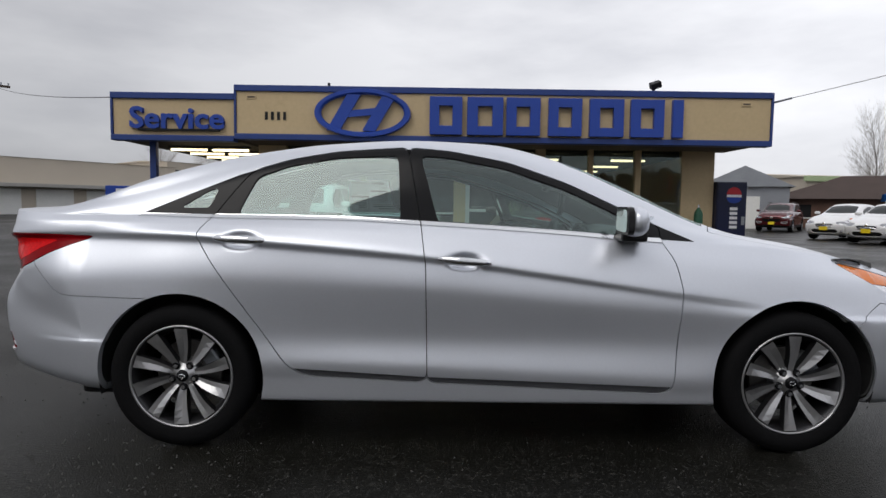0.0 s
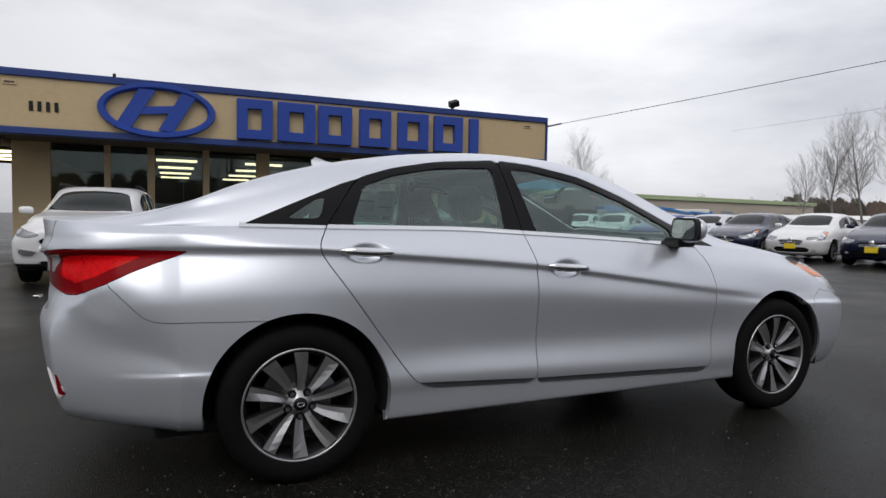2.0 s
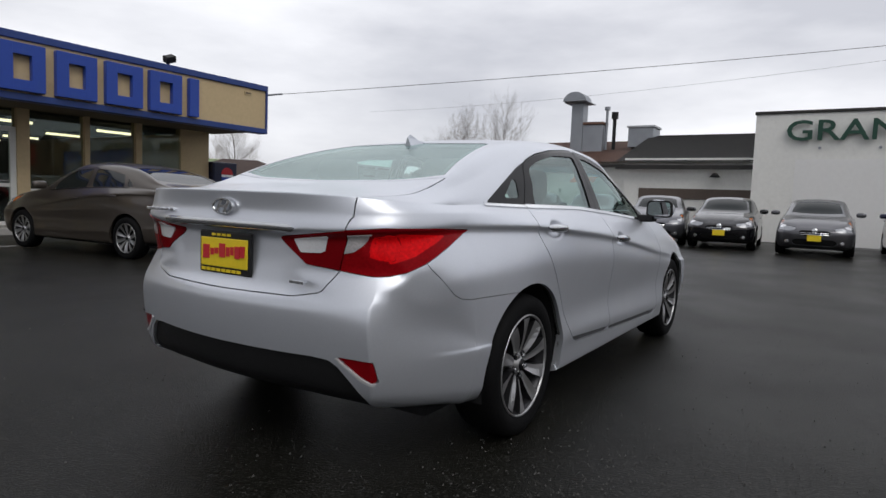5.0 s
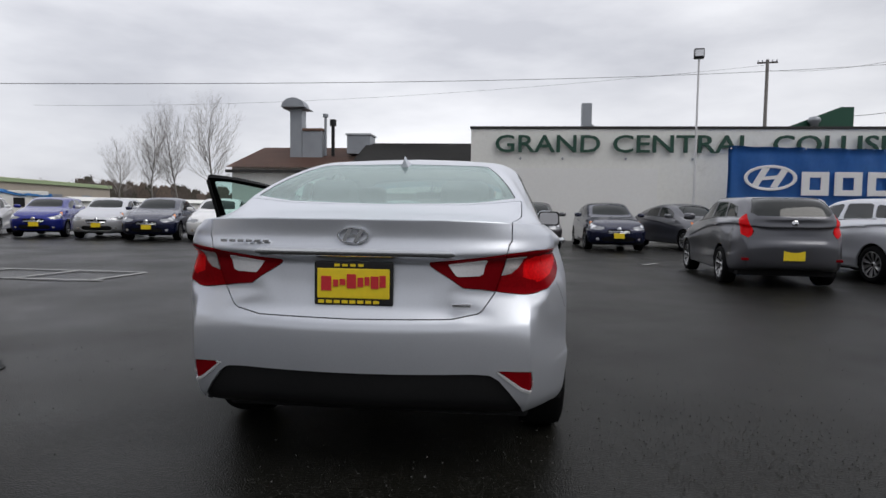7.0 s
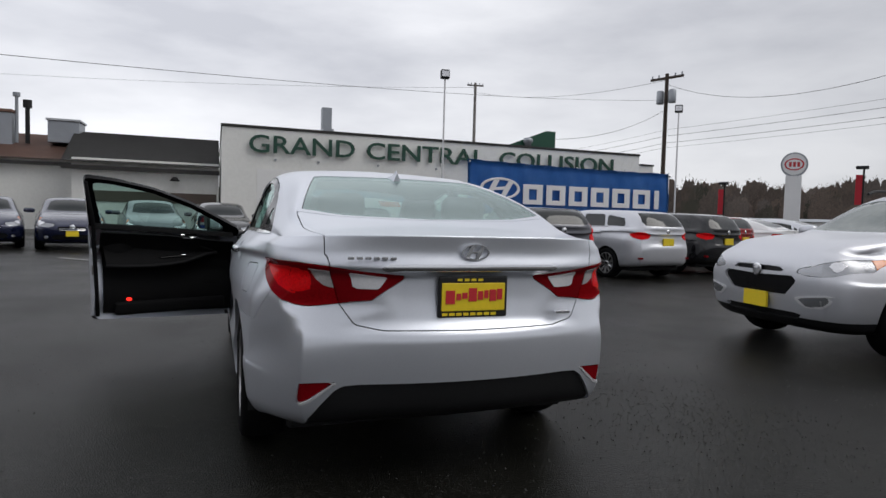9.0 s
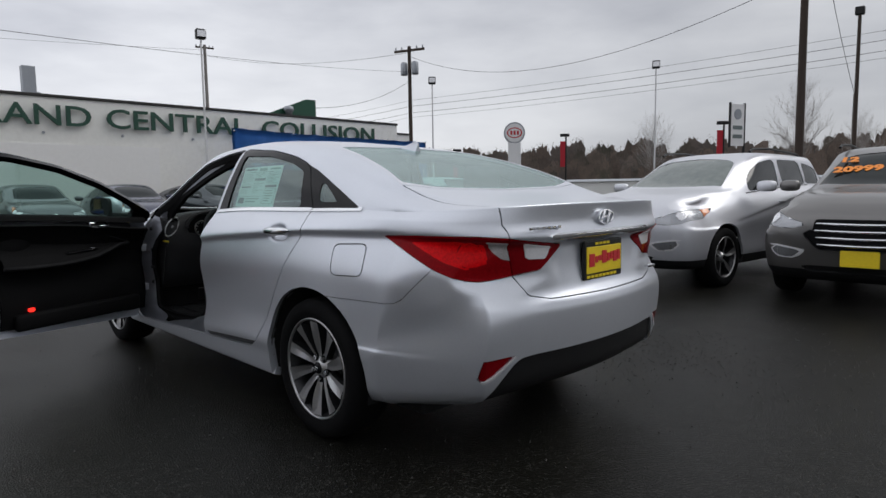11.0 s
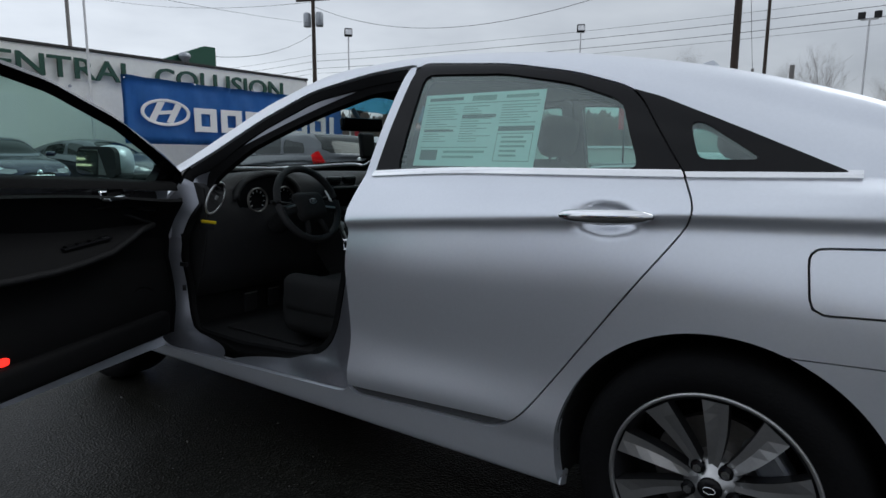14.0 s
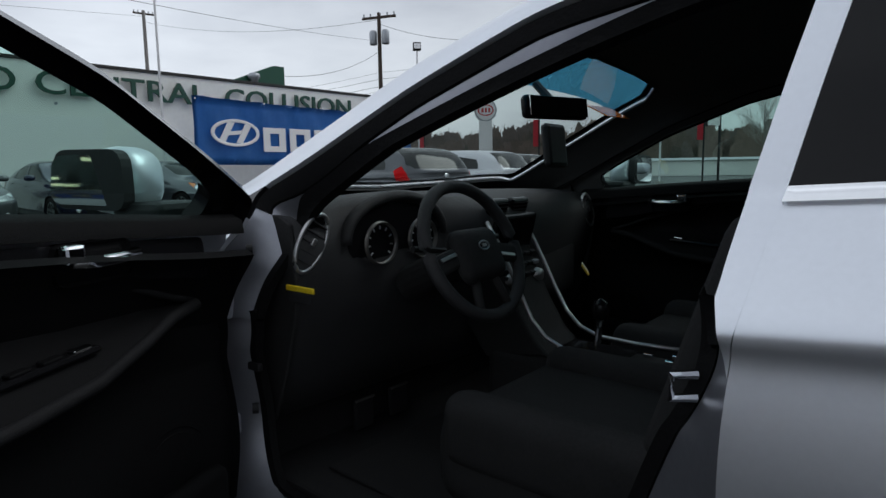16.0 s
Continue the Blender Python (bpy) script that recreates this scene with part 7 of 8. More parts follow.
# row in front of the body shop
for kd, cl, x, y, yaw, lb in (("sedan", "dgrey", 16.2, -6.5, 196, "dark grey parked saloon facing the lot"), ("sedan", "navy", 15.9, -3.9, 181, "navy blue parked saloon with a yellow windscreen tag"),
                              ("sedan", "grey", 15.9, -1.45, 181, "grey parked saloon with a yellow plate"), ("sedan", "black", 16.2, .85, 183, "black parked saloon beside a white wall"),
                              ("sedan", "dgrey", 16.4, 2.9, 190, "dark grey parked saloon by the annex"), ("sedan", "navy", 16.5, 5.1, 192, "navy parked saloon by the annex"),
                              ("sedan", "navy", 16.8, 7.3, 196, "dark blue parked saloon with yellow plate"), ("sedan", "white", 16.8, 9.6, 196, "white parked saloon in the stock row"),
                              ("sedan", "navy", 16.4, 11.6, 196, "navy parked saloon in the stock row"), ("hatch", "silver", 17.0, 14.0, 200, "silver parked hatchback in the stock row"),
                              ("hatch", "blue", 16.9, 16.3, 202, "bright blue parked hatchback in the stock row"), ("sedan", "white", 16.6, 19.0, 212, "white parked saloon with a chrome grille"),
                              ("sedan", "white", 16.9, 22.0, 214, "white parked coupe-like saloon"),
                              # middle of the lot
                              ("hatch", "dgrey", 7.0, -5.05, -4, "dark grey hatchback seen from behind"), ("wagon", "silver", 7.7, -7.45, 8, "silver hatchback seen from behind"),
                              ("wagon", "black", 8.6, -9.9, 10, "black parked hatchback seen from behind"), ("wagon", "red", 10.6, -12.4, 14, "red parked hatchback seen from behind"),
                              ("sedan", "white", 11.6, -15.2, 18, "white parked saloon seen from behind"), ("sedan", "silver", 12.4, -18.0, 20, "silver parked saloon seen from behind"),
                              # near the showroom
                              ("sedan", "brown", 1.85, 8.25, 96, "brown-grey saloon seen from behind by the showroom"), ("sedan", "gold", -8.6, 17.8, -50, "pale gold saloon beyond the service drive"),
                              ("suv", "black", -11.2, 22.0, -30, "black sport utility car beyond the service drive"), ("suv", "white", -3.05, 9.3, -94, "white sport utility car with dark roof facing the lot"),
                              # south side, noses to the camera
                              ("suv", "silver", -.38, -6.12, 84, "silver sport utility car with yellow plate"), ("suv", "cream", -2.50, -6.25, 91, "grey sport utility car with an orange price on its windscreen"),
                              ("sedan", "white", -6.3, -7.6, 90, "white saloon further along the row"),
                              ("sedan", "maroon", -15.5, 26.5, 160, "dark red saloon across the yard"), ("suv", "maroon", 19.0, 31.0, 230, "dark red pickup-like car by the far house")):
    car_ = place(kd, cl, x, y, yaw, lb)
    if kd == "suv" and cl in ("white", "cream"):
        fx_ = 2.37 * .915
        gr = part("barred_grille", prism(rounded([(-.40, .60), (-.33, .52), (.33, .52), (.40, .60), (.36, .80), (-.36, .80)], .03, 3), .05, Matrix.Translation((fx_ + .018, 0, .02)) @ Matrix.Rotation(radians(90), 4, "Z")), M_BLACKGL, car_, "black grille with four chrome bars")
        for k in range(4):
            hw = .36 - .012 * abs(k - 2)
            part("chrome_bar", tube([(fx_ + .018, -hw, .585 + .065 * k), (fx_ + .030, -hw * .5, .580 + .065 * k), (fx_ + .034, 0, .578 + .065 * k), (fx_ + .030, hw * .5, .580 + .065 * k), (fx_ + .018, hw, .585 + .065 * k)], .013, 8), M_CHROME, gr, smooth=True)
# orange price figures on the grey car's windscreen
M_ORANGE = mat("orange_window_paint", (0.85, 0.26, 0.02), 0.5, 0, 0.1, 20)
pr = empty("price_figures", "orange painted price on a windscreen", "price marking", pose(-2.50, -6.25, 0, 0, 0, 91))
tilt = Matrix.Rotation(radians(90), 4, "Z") @ Matrix.Rotation(radians(28), 4, "X")
text_mesh("year_figures", "12", .15, .004, M_ORANGE, pr, Matrix.Translation((.55, -.50, 1.388)) @ tilt, width=.16, offset=.008)
text_mesh("price_line", "20999", .17, .004, M_ORANGE, pr, Matrix.Translation((.76, -.54, 1.270)) @ tilt @ Matrix.Rotation(radians(5), 4, "Z"), width=.46, offset=.008)


# ==== surroundings ====
M_BARK = mat("grey_bark", (0.22, 0.205, 0.19), 0.9, 0, 0.25, 8, 0.4, 30)
# twig colour paled to stand in for distance haze
M_TWIG = mat("haze_paled_twigs", (0.36, 0.34, 0.325), 0.9, 0, 0.2, 8)
# woods' base tone lifted and greyed, far haze put into the colour
M_WOODS = mat("hazed_winter_woods", (0.150, 0.130, 0.118), 0.95, 0, 0.45, 0.6, 0.0, spots=((0.085, 0.090, 0.078), 0.05, 0.55, 0.64))
# every crown of the woods has a tone of its own: grey-brown, russet or evergreen
_nt = M_WOODS.node_tree
_bs = next(n for n in _nt.nodes if n.type == "BSDF_PRINCIPLED")
_geo, _ramp, _mix = _nt.nodes.new("ShaderNodeNewGeometry"), _nt.nodes.new("ShaderNodeValToRGB"), _nt.nodes.new("ShaderNodeMix")
_mix.data_type, _mix.blend_type = "RGBA", "MULTIPLY"
_mix.inputs[0].default_value = 1.0
_ramp.color_ramp.elements[0].color, _ramp.color_ramp.elements[1].color = (.45, .52, .44, 1), (1.25, 1.12, 1.05, 1)
for _p, _c in ((.25, (.75, .70, .66, 1)), (.6, (1.05, .92, .82, 1)), (.8, (.85, .86, .88, 1))):
    _ramp.color_ramp.elements.new(_p).color = _c
_nt.links.new(_geo.outputs["Random Per Island"], _ramp.inputs[0])
_nt.links.new(_bs.inputs["Base Color"].links[0].from_socket, _mix.inputs[6])
_nt.links.new(_ramp.outputs[0], _mix.inputs[7])
_nt.links.new(_mix.outputs[2], _bs.inputs["Base Color"])
M_GREYWOOD = mat("grey_weathered_wood", (0.24, 0.225, 0.215), 0.9, 0, 0.25, 8, 0.5, 30, stretch=(4, 4, 0.3))
M_TARP = mat("blue_tarpaulin", (0.05, 0.26, 0.62), 0.5, 0, 0.12, 5, 0.3, 6)
M_WIRE = mat("cable_black", (0.09, 0.09, 0.095), 0.7, 0, 0.1, 5)
M_PALEPOLE = mat("pale_lamp_post", (0.66, 0.66, 0.67), 0.5, 0.3, 0.1, 6)
M_REDF = mat("red_flag_cloth", (0.45, 0.015, 0.03), 0.7, 0, 0.1, 5)


def bare_tree(seed, h, label, m):
    """A leafless tree: tapered trunk and limbs in one mesh, fine twigs in another."""
    rnd = random.Random(seed)
    t = empty("bare_tree", label, "tree", m, "bare trees round the lot")
    wood, twig = ([], [], []), ([], [], [])

    def limb(into, a, b, r0, r1, n):
        d = (b - a).normalized()
        s = d.cross(Vector((.3, .2, .9))).normalized()
        u = d.cross(s)
        o = len(into[0])
        for p, r in ((a, r0), (b, r1)):
            for k in range(n):
                c = 2 * math.pi * k / n
                into[0].append(tuple(p + r * (math.cos(c) * s + math.sin(c) * u)))
        for k in range(n):
            into[2].append((o + k, o + (k + 1) % n, o + n + (k + 1) % n, o + n + k))

    def spray(p, d, ln, r, depth, into):
        """A curved branch that bears finer ones."""
        seg = 4 if depth == 1 else 3
        for i in range(seg):
            d = (d + Vector((rnd.gauss(0, .10), rnd.gauss(0, .10), .10 + rnd.gauss(0, .05)))).normalized()
            q = p + d * (ln / seg)
            limb(into, p, q, r * (1 - .7 * i / seg), r * (1 - .7 * (i + 1) / seg), 4 if depth == 1 else 3)
            p = q
            if depth < 3:
                for _ in range(3):
                    side = d.cross(Vector((rnd.gauss(0, 1), rnd.gauss(0, 1), rnd.gauss(0, 1)))).normalized()
                    ang = rnd.uniform(.35, .75)
                    nd = (d * math.cos(ang) + side * math.sin(ang) + Vector((0, 0, .15))).normalized()
                    spray(p, nd, ln * rnd.uniform(.30, .50), r * .42, depth + 1, twig)

    # one leading stem right up to the tip, limbs shorter and steeper towards it
    p, d, n_ = Vector((0, 0, -.2)), Vector((0, 0, 1)), 26
    for i in range(n_):
        u = i / n_
        d = (d + Vector((rnd.gauss(0, .05), rnd.gauss(0, .05), .12))).normalized()
        q = p + d * ((h + .2) / n_)
        limb(wood, p, q, h * .0115 * (1 - u) ** .9 + .008, h * .0115 * (1 - (i + 1) / n_) ** .9 + .008, 7)
        p = q
        if u > .24:
            for _ in range(2 + (rnd.random() < .5)):
                az = rnd.uniform(0, 2 * math.pi)
                lean = rnd.uniform(.60, 1.10) * (1.2 - .6 * u)
                nd = Vector((math.cos(az) * math.sin(lean), math.sin(az) * math.sin(lean), math.cos(lean)))
                spray(p, nd, h * .33 * math.sqrt(max(.04, 1 - ((u - .50) / .56) ** 2)) * rnd.uniform(.7, 1.1), h * .0036 * (1.1 - u), 1, wood)
    part("trunk", wood, M_BARK, t)
    part("crown", twig, M_TWIG, t)
    return t


t1 = bare_tree(3, 11.0, "tall bare winter tree behind the annex", pose(58, 30, 0))
t2 = bare_tree(8, 10.0, "bare winter tree beyond the lot", pose(43, 57, 0))
for proto, x, y, s, a in ((t2, 57, 33.2, 1.0, 40), (t1, 56, 35.5, .82, 90), (t1, 66, 46, .72, 200), (t2, 17, -75, 1.08, 10), (t1, 4.5, -77, .98, 70), (t2, 8.6, -80, .95, 150), (t1, 36, -78, .85, 260), (t2, 13, -82, .8, 200),
                          (t2, -27, 66, .8, 300), (t1, -33, 70, .75, 20), (t2, -22, 72, .8, 100), (t1, 66, 92, .8, 170), (t2, 78, 98, .85, 220), (t2, 90, 20, .6, 50), (t1, -3, -84, .9, 330), (t2, 40, -24, .55, 30), (t1, 44, -29, .5, 80)):
    c = copy_thing(proto, pose(x, y, 0, 0, 0, a))
    c.scale = (s, s, s)

# wooded rise all round: a ground swell and thousands of leafless crowns on it
rnd = random.Random(5)
wv, wf = [], []


def rise(a):
    d = math.degrees(a)
    return 0.42 + 0.58 * min(1, max(0, (25 - d) / 55))


n = 500
for i in range(n + 1):
    a = math.radians(80 - 235 * i / n)
    for r, h in ((195, -.5), (215, 2.2), (250, 6.0)):
        wv.append((r * math.cos(a), r * math.sin(a), h * rise(a) * (1 + .3 * noise.noise((i * .05, r, 0)))))
    if i:
        for k in range(2):
            o = 3 * i + k
            wf.append((o - 3, o, o + 1, o - 2))
for i in range(2300):
    a = math.radians(rnd.uniform(-155, 80))
    r = rnd.uniform(188, 250)
    x, y = r * math.cos(a), r * math.sin(a)
    z0 = (r - 195) / 55 * 6 * rise(a) - .8
    h = (7.5 + 5.0 * rnd.random() ** 2.2) * (.50 + .75 * rise(a)) * (1 + .30 * noise.noise((a * 14, r * .02, 2)))
    w = h * rnd.uniform(.26, .42)
    tx, ty = -math.sin(a), math.cos(a)
    # a rounded crown: many small tufts of twigs, thinning out towards the rim
    for k in range(150):
        el, az = rnd.uniform(-.1, 1.0), rnd.uniform(0, 2 * math.pi)
        rr = .5 + .5 * rnd.random() ** 1.3
        ce = math.sqrt(max(0.0, 1 - el * el)) * rr
        lx, lz = w * .74 * ce * math.cos(az), h * (.52 + .44 * el * rr)
        ly = w * .5 * ce * math.sin(az)
        s1, s2 = h * rnd.uniform(.014, .050), h * rnd.uniform(.0022, .0055)
        g = rnd.gauss(math.pi / 2, .45)
        ax, az_ = s1 * math.cos(g), s1 * math.sin(g)
        bx, bz = -s2 * math.sin(g), s2 * math.cos(g)
        cx, cy = x + tx * lx + math.cos(a) * ly, y + ty * lx + math.sin(a) * ly
        o = len(wv)
        wv += [(cx + tx * ax, cy + ty * ax, z0 + lz + az_), (cx + tx * bx, cy + ty * bx, z0 + lz + bz), (cx - tx * ax, cy - ty * ax, z0 + lz - az_), (cx - tx * bx, cy - ty * bx, z0 + lz - bz)]
        wf.append((o, o + 1, o + 2, o + 3))
    o = len(wv)
    wd = h * .012
    # the close-packed heart of the crown, with a ragged round top
    ring = []
    for k in range(19):
        b = math.pi * k / 18
        g = rnd.uniform(.70, 1.0)
        ring.append((x + tx * w * .66 * g * math.cos(b), y + ty * w * .66 * g * math.cos(b), z0 + h * (.50 + .42 * g * math.sin(b))))
    wv += [(x - tx * w * .6, y - ty * w * .6, z0 - .5), (x + tx * w * .6, y + ty * w * .6, z0 - .5)] + ring
    wf.append(tuple(range(o, o + 21)))
tagged(part("far_woods", (wv, [], wf), M_WOODS), "brown leafless woods on a far rise", "woods", kind="stuff")


def shed(name, label, cx, cy, yaw, w, d, h, ridge, wall, roof, hip=0.0, over=.3):
    b = empty(name, label, "building", pose(cx, cy, 0, 0, 0, yaw))
    part("wall", box(-w / 2, w / 2, -d / 2, d / 2, -.3, h, .01), wall, b)
    bm = bmesh.new()
    W, D = w / 2 + over, d / 2 + over
    v = [bm.verts.new(p) for p in ((-W, -D, h), (W, -D, h), (W, D, h), (-W, D, h), (-W + hip, 0, ridge), (W - hip, 0, ridge))]
    for f in ((0, 1, 5, 4), (2, 3, 4, 5), (1, 2, 5), (3, 0, 4), (3, 2, 1, 0)):
        bm.faces.new([v[i] for i in f])
    part("roof", bm, roof, b)
    return b


wh = shed("warehouse_building", "long pale warehouse with a green roof band", 95.5, 107, 8, 90, 30, 6.2, 7.4, M_TAN, M_TAN, 0)
part("roof_band", box(-45.5, 45.5, -15.4, -15.05, 5.5, 6.3, .02), M_GREENP, wh, "pale green roof band")
for i in range(7):
    part("loading_door", box(-40 + i * 12, -36 + i * 12, -15.1, -15.02, 0, 3.6, .02), M_GALV, wh)
hs_ = shed("brown_roof_house", "low brick house with a brown hip roof", 30.6, 41.0, -35, 10.2, 8, 2.0, 3.75, M_BRICK, mat("brown_shingle_roof", (0.055, 0.036, 0.030), .9, 0, .2, 8, .4, 30), 4.3, .6)
for i in range(3):
    w_ = part("window", box(-4 + i * 3, -3 + i * 3, -4.05, -3.98, .7, 1.6, .01), M_DARKIN, hs_)
    part("window_frame", box(-4.06 + i * 3, -2.94 + i * 3, -4.04, -3.99, .62, .7, .01), M_DWHITE, w_)
gs_ = shed("grey_shed", "small pale grey gabled shed", 20.5, 38.5, 65, 8, 5, 2.6, 3.9, M_GALV, M_GALV)
part("shed_door", box(-4.06, -4.0, -.9, .9, 0, 2.0, .01), M_WWALL, gs_)
# white trailer under blue tarpaulins
tr_ = empty("office_trailer", "white site trailer covered with blue tarpaulins", "trailer", pose(30.5, 31.9, 0, 0, 0, -20))
part("body", box(-3.1, 3.75, -1.1, 1.1, .45, 2.05, .05), M_WWALL, tr_)
part("front_box", box(-3.9, -3.102, -1.05, 1.05, .75, 1.95, .15, 3), M_WWALL, tr_)
for x in (-1.9, .1, 1.5, 2.7):
    part("window", box(x, x + .7, -1.14, -1.09, 1.0, 1.6, .02), M_DARKIN, tr_)
for x in (-1.6, 2.2):
    part("wheel", cyl((x, -1.12, .32), (x, -.9, .32), .32, n=16), M_RUBBER, tr_)
for nm, x0, x1, rise_ in (("front_tarpaulin", -4.05, -2.3, .10), ("tarpaulin", -2.15, 3.95, 0)):
    bm = bmesh.new()
    rows = [[bm.verts.new((x0 + (x1 - x0) * i / 20, y, 2.12 + rise_ + .03 * math.sin(i * 1.3) + (.16 * math.exp(-((i - 8) / 3) ** 2) if not rise_ else 0) - (.012 * i if not rise_ else 0) - ((.45 if rise_ else .22) if abs(y) > 1.15 else 0) + .02 * math.sin(i * 2.7 + y))) for y in (-1.2, -1.05, 0, 1.05, 1.2)] for i in range(21)]
    for p, q in zip(rows, rows[1:]):
        for k in range(4):
            bm.faces.new((p[k], p[k + 1], q[k + 1], q[k]))
    bmesh.ops.solidify(bm, geom=list(bm.faces), thickness=.03)
    part(nm, bm, M_TARP, tr_, "bright blue tarpaulin", True)
lw = shed("low_white_shed", "long low white shed in the distance", 74, 44, -25, 26, 5, 1.7, 2.2, M_WWALL, M_WWALL)
sw_ = shed("low_white_store", "long low white store beyond the road", 38, -82, 32, 60, 12, 2.0, 2.4, M_WWALL, M_GALV)
s2_ = shed("low_white_store", "low white store beyond the road", -4, -92, 0, 34, 12, 2.6, 3.0, M_WWALL, M_GALV)
# tan commercial block across the yard
tb = shed("tan_block", "tan metal commercial block with white garage doors", -38.6, 50.5, 58, 26, 12, 4.6, 4.9, M_TAN, M_TAN, 0, .1)
part("awning", box(-13, 13, -7.4, -6.02, 2.2, 2.5, .03), M_CONC, tb)
for i in range(6):
    part("garage_door", box(-12.2 + i * 4.1, -9.2 + i * 4.1, -6.08, -6.0, 0, 2.1, .02), M_WWALL, tb)
tb2 = shed("tan_block", "taller tan block with small windows", -29.5, 66, 58, 9, 9, 5.3, 5.5, M_TAN, M_TAN, 0, .1)
for i in range(3):
    part("window", box(-3.6 + i * 2.6, -2.2 + i * 2.6, -4.56, -4.49, 3.4, 4.5, .02), M_DARKIN, tb2)
sg = empty("pole_sign", "small blue and white pylon sign", "sign", pose(-17.5, 30.2, 0, 0, 0, 25))
part("post", box(-.12, .12, -.08, .08, 0, 1.9, .01), M_PALEPOLE, sg)
part("sign_face", box(-.85, .85, -.12, .12, 1.45, 2.0, .03), M_SIGNB, sg)
part("mark_bar", box(-.35, .35, -.14, -.121, 1.62, 1.84), M_WHITE, sg)


def lamp_post(x, y, h, label, mt, r=.045, heads=1, yaw=0):
    p = empty("lot_lamp", label, "lamp post", pose(x, y, 0, 0, 0, yaw), "lot lamps")
    part("post", cyl((0, 0, -.1), (0, 0, h - .2), r, r * .7, n=10), mt, p)
    part("base", cyl((0, 0, -.05), (0, 0, .5), .18, n=14), M_CONC, p)
    for k in range(heads):
        o = (k - (heads - 1) / 2) * .7
        part("lamp_head", box(o - .17, o + .17, -.13, .13, h - .22, h + .12, .04), M_BLACKPL, p)
        part("lamp_glass", box(o - .14, o + .14, -.155, -.131, h - .16, h + .06, .005), M_REFL, p)
    if heads > 1:
        part("cross_arm", box(-.4, .4, -.03, .03, h - .3, h - .22, .01), mt, p)


lamp_post(17.85, -7.23, 6.75, "slender pale lot lamp before the body shop", M_PALEPOLE, yaw=-100)
lamp_post(17.89, -18.48, 6.42, "slender pale lot lamp by the banner", M_PALEPOLE, yaw=-130)
lamp_post(9.6, -24.6, 6.7, "slender pale lot lamp on the far side", M_PALEPOLE, yaw=-150)
lamp_post(2.7, -28.8, 8.4, "tall dark street lamp", M_WOODP, .095)
lamp_post(-.8, -37.2, 8.3, "tall twin-headed lot lamp", M_PALEPOLE, .07, 2)


def utility_pole(x, y, h, label, r, arm, yaw, cans=0, wood=None):
    p = empty("utility_pole", label, "utility pole", pose(x, y, 0, 0, 0, yaw), "utility poles")
    part("pole", cyl((0, 0, -.3), (0, 0, h), r, r * .72, n=14), wood or M_WOODP, p)
    if arm:
        part("cross_arm", box(-arm, arm, -.06, .06, h - .35, h - .2, .01), M_WOODP, p)
        for k in (-.9, -.5, .5, .9):
            part("insulator", cyl((arm * k, 0, h - .2), (arm * k, 0, h - .02), .05, n=8), M_GALV, p)
    for k in range(cans):
        s = 1 if k else -1
        part("transformer", revolve([(0, 0), (.22, 0), (.24, .05), (.24, .75), (.18, .85), (0, .88)], 16, "z"), M_GALV, p, m=pose(s * .42, 0, h - 1.9), smooth=True)


utility_pole(28.2, -26.3, 10.9, "wooden utility pole with two transformers", .16, 1.15, 20, 2)
utility_pole(57.9, -25.4, 16.0, "distant tall utility pole", .20, .9, 80, 0, M_GREYWOOD)
utility_pole(2.35, -19.9, 11.0, "thick dark wooden utility pole", .135, 0, 0)
utility_pole(4.4, -36.7, 5.9, "short weathered post by the road", .11, 0, 0, 0, M_GREYWOOD)
utility_pole(2.45, -36.7, 5.95, "short weathered post by the road", .17, 0, 0, 0, M_GREYWOOD)
utility_pole(-25.6, -33.9, 10.0, "distant wooden utility pole", .16, 1.1, 20)
utility_pole(-30, 38, 9.0, "distant wooden utility pole", .16, 1.0, 40)


def cable(a, b, sag, r=.012, name="overhead_cable"):
    pts = [Vector(a).lerp(Vector(b), t) - Vector((0, 0, sag * 4 * t * (1 - t))) for t in np.linspace(0, 1, 25)]
    tagged(part(name, tube(pts, r, 5), M_WIRE), "thin black overhead cable", "cable", "overhead cables")


cable((7.95, 11.80, 3.78), (28.2, -26.2, 9.2), .45, .008)
cable((-8.3, 11.85, 3.70), (-30, 38, 8.7), .25)
for dz, r in ((.85, .008), (.45, .012), (0, .012), (-.3, .008)):
    cable((28.2, -26.3, 6.44 + dz), (-25.6, -33.9, 8.65 + dz), .75, r)
    cable((28.2, -26.3, 6.44 + dz), (57.9, -25.4, 6.9 + dz), .5, r)
cable((28.2, -26.3, 10.24), (2.35, -19.9, 7.71), 1.9, .012)
cable((28.2, -26.3, 8.6), (22.2, -14.4, 5.2), .5)
cable((2.35, -19.9, 10.8), (4.4, -36.7, 5.8), .4, .012)
cable((28.2, -26.3, 10.5), (57.9, -25.4, 15.0), .8)
cable((57.9, -25.4, 15.5), (70, 60, 14), 1.2)
isn = empty("cable_anchor", "small cable anchor at the fascia corner", "anchor", pose(7.99, 11.80, 3.78))
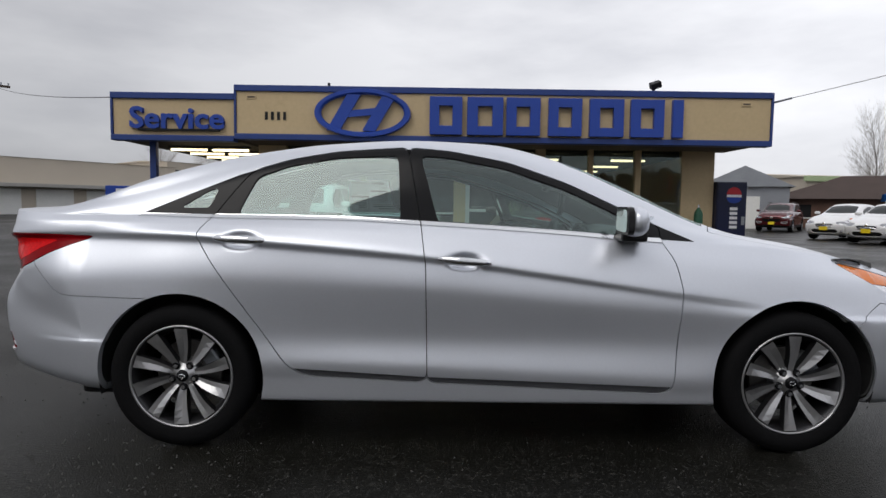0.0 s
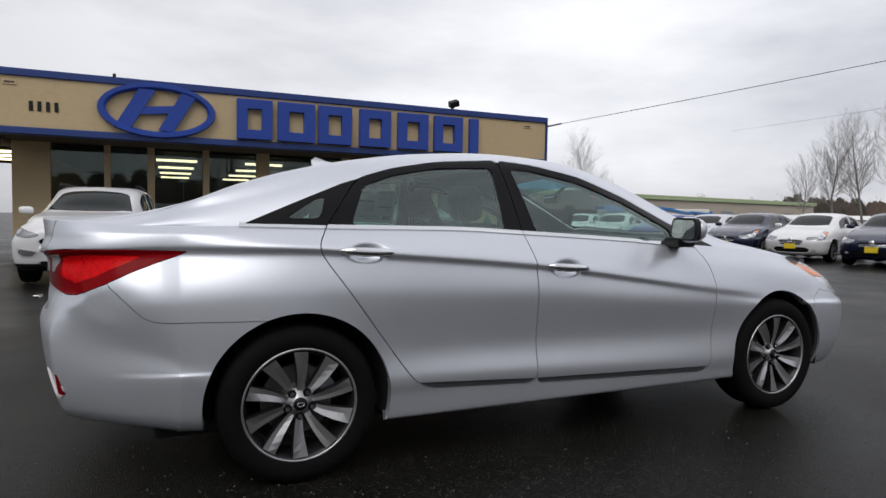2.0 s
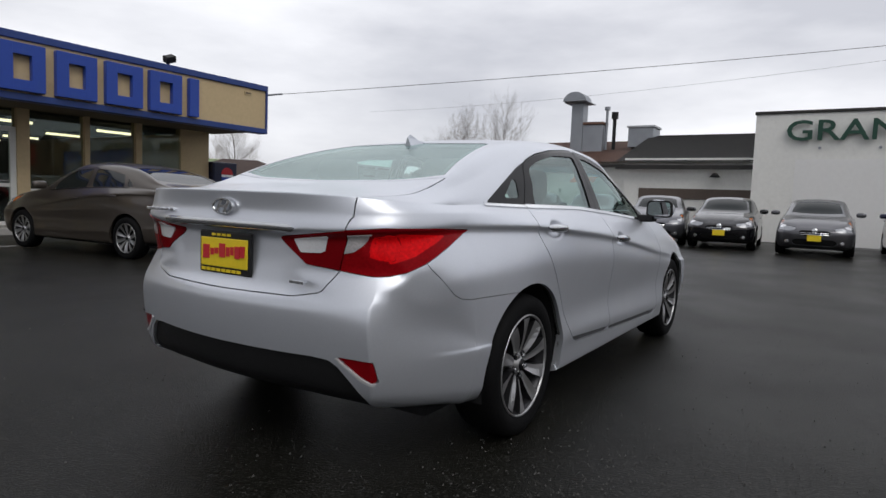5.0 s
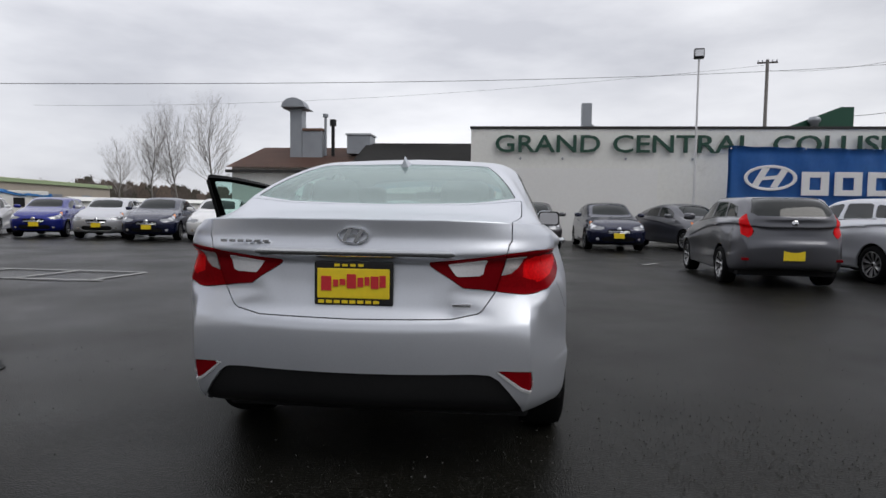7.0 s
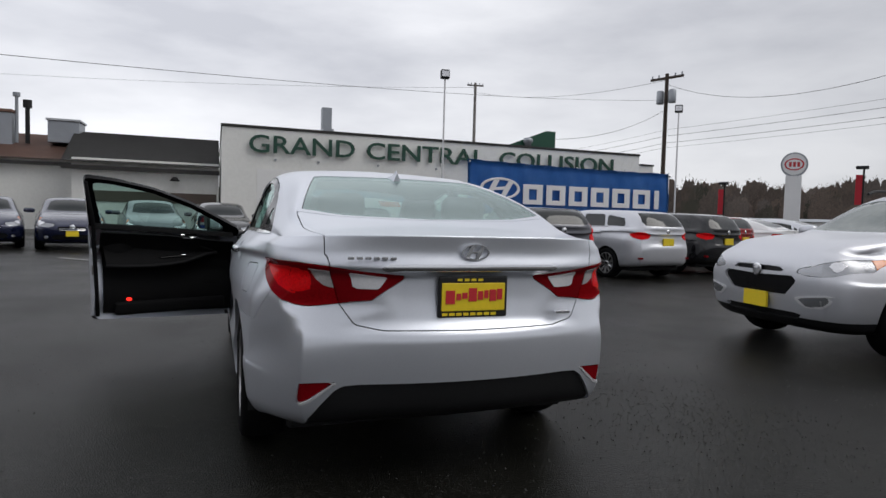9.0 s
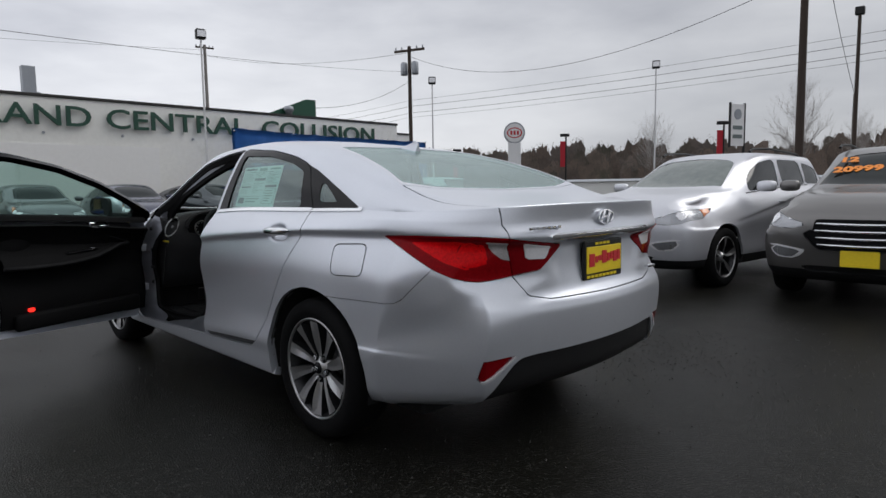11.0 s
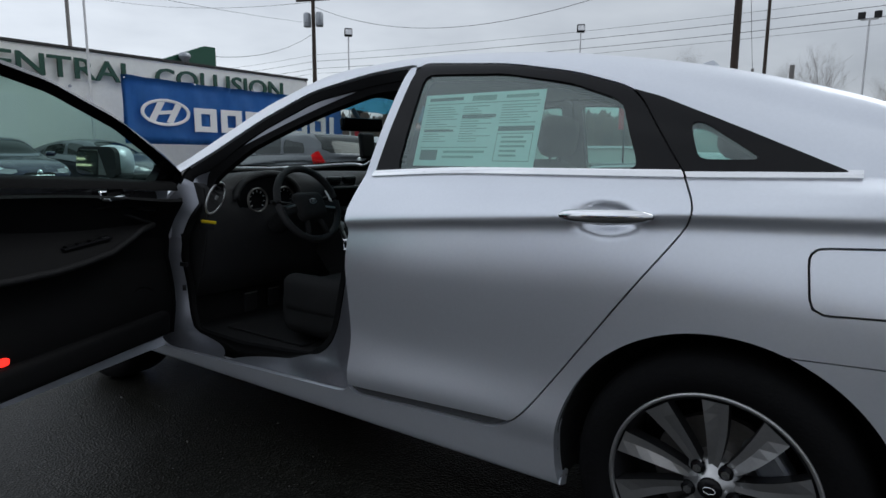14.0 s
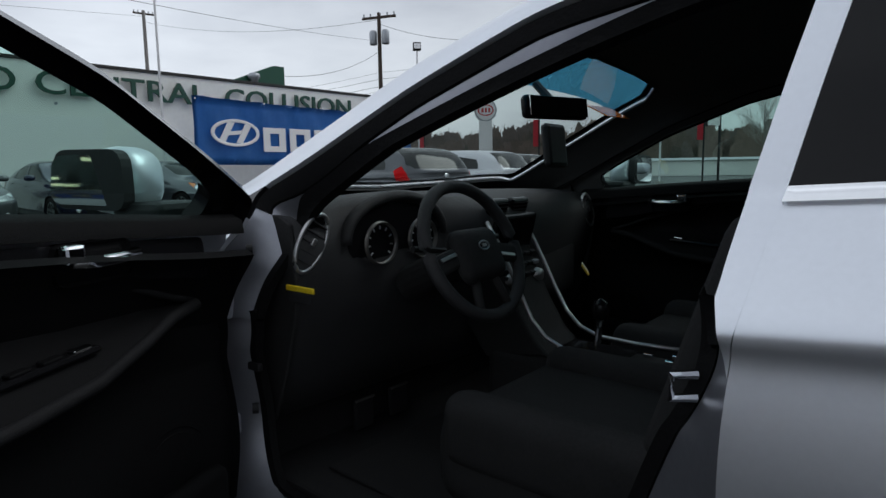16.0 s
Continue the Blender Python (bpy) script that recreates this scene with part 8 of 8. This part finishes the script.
part("hook", cyl((-.02, 0, 0), (.25, -.42, .06), .025, n=8), M_GALV, isn)

# round brand-like sign on a white pylon, flags, frame sign
rs = empty("round_pylon_sign", "round white sign with a red oval on a white pylon", "sign", pose(30.4, -40.4, 0, 0, 0, 40))
part("pylon", box(-.55, .55, -.25, .25, 0, 5.2, .05), M_WHITE, rs)
part("disc", cyl((0, -.25, 6.0), (0, .25, 6.0), .92, n=36), M_GALV, rs)
part("white_face", cyl((0, .255, 6.0), (0, .27, 6.0), .80, n=36), M_WHITE, rs)
oval = [(.66 * math.cos(math.pi * k / 18), .46 * math.sin(math.pi * k / 18)) for k in range(36)]
part("red_oval", prism(oval, .012, Matrix.Translation((0, .275, 6.0))), M_REDINK, rs)
part("pale_oval", prism([(x * .84, z * .80) for x, z in oval], .012, Matrix.Translation((0, .290, 6.0))), M_WHITE, rs)
for i in range(3):
    part("mark_bar", box(-.38 + i * .28, -.20 + i * .28, .304, .315, 5.82, 6.18), M_REDINK, rs)
for x, y, h in ((37.8, -41.0, 4.8), (27.1, -43.4, 5.6), (14.1, -44.4, 5.6)):
    f = empty("flag_banner", "narrow red flag banner on a dark post", "flag", pose(x, y, 0, 0, 0, 40), "red flag banners")
    part("post", cyl((0, 0, 0), (0, 0, h), .07, n=8), M_BLACKPL, f)
    part("cloth", box(.05, .48, -.02, .02, h - 2.6, h - .4, .01), M_REDF, f)
    part("lamp_head", box(-.3, .5, -.15, .15, h, h + .25, .05), M_BLACKPL, f)
fs_ = empty("frame_sign", "white pylon sign in a dark frame", "sign", pose(15.0, -49.4, 0, 0, 0, 72))
for a, b in ((-.9, -.78), (.78, .9)):
    part("post", box(a, b, -.08, .08, 0 if a < 0 else 4.2, 7.7, .01), M_BLACKPL, fs_)
part("sign_face", box(-.777, .777, -.05, .05, 4.3, 7.6, .01), M_WHITE, fs_)
part("round_mark", cyl((0, .052, 6.8), (0, .08, 6.8), .42, n=20), M_GALV, fs_)
for z in (4.9, 5.6):
    part("mark_bar", box(-.55, .55, .051, .07, z, z + .3), M_INK, fs_)
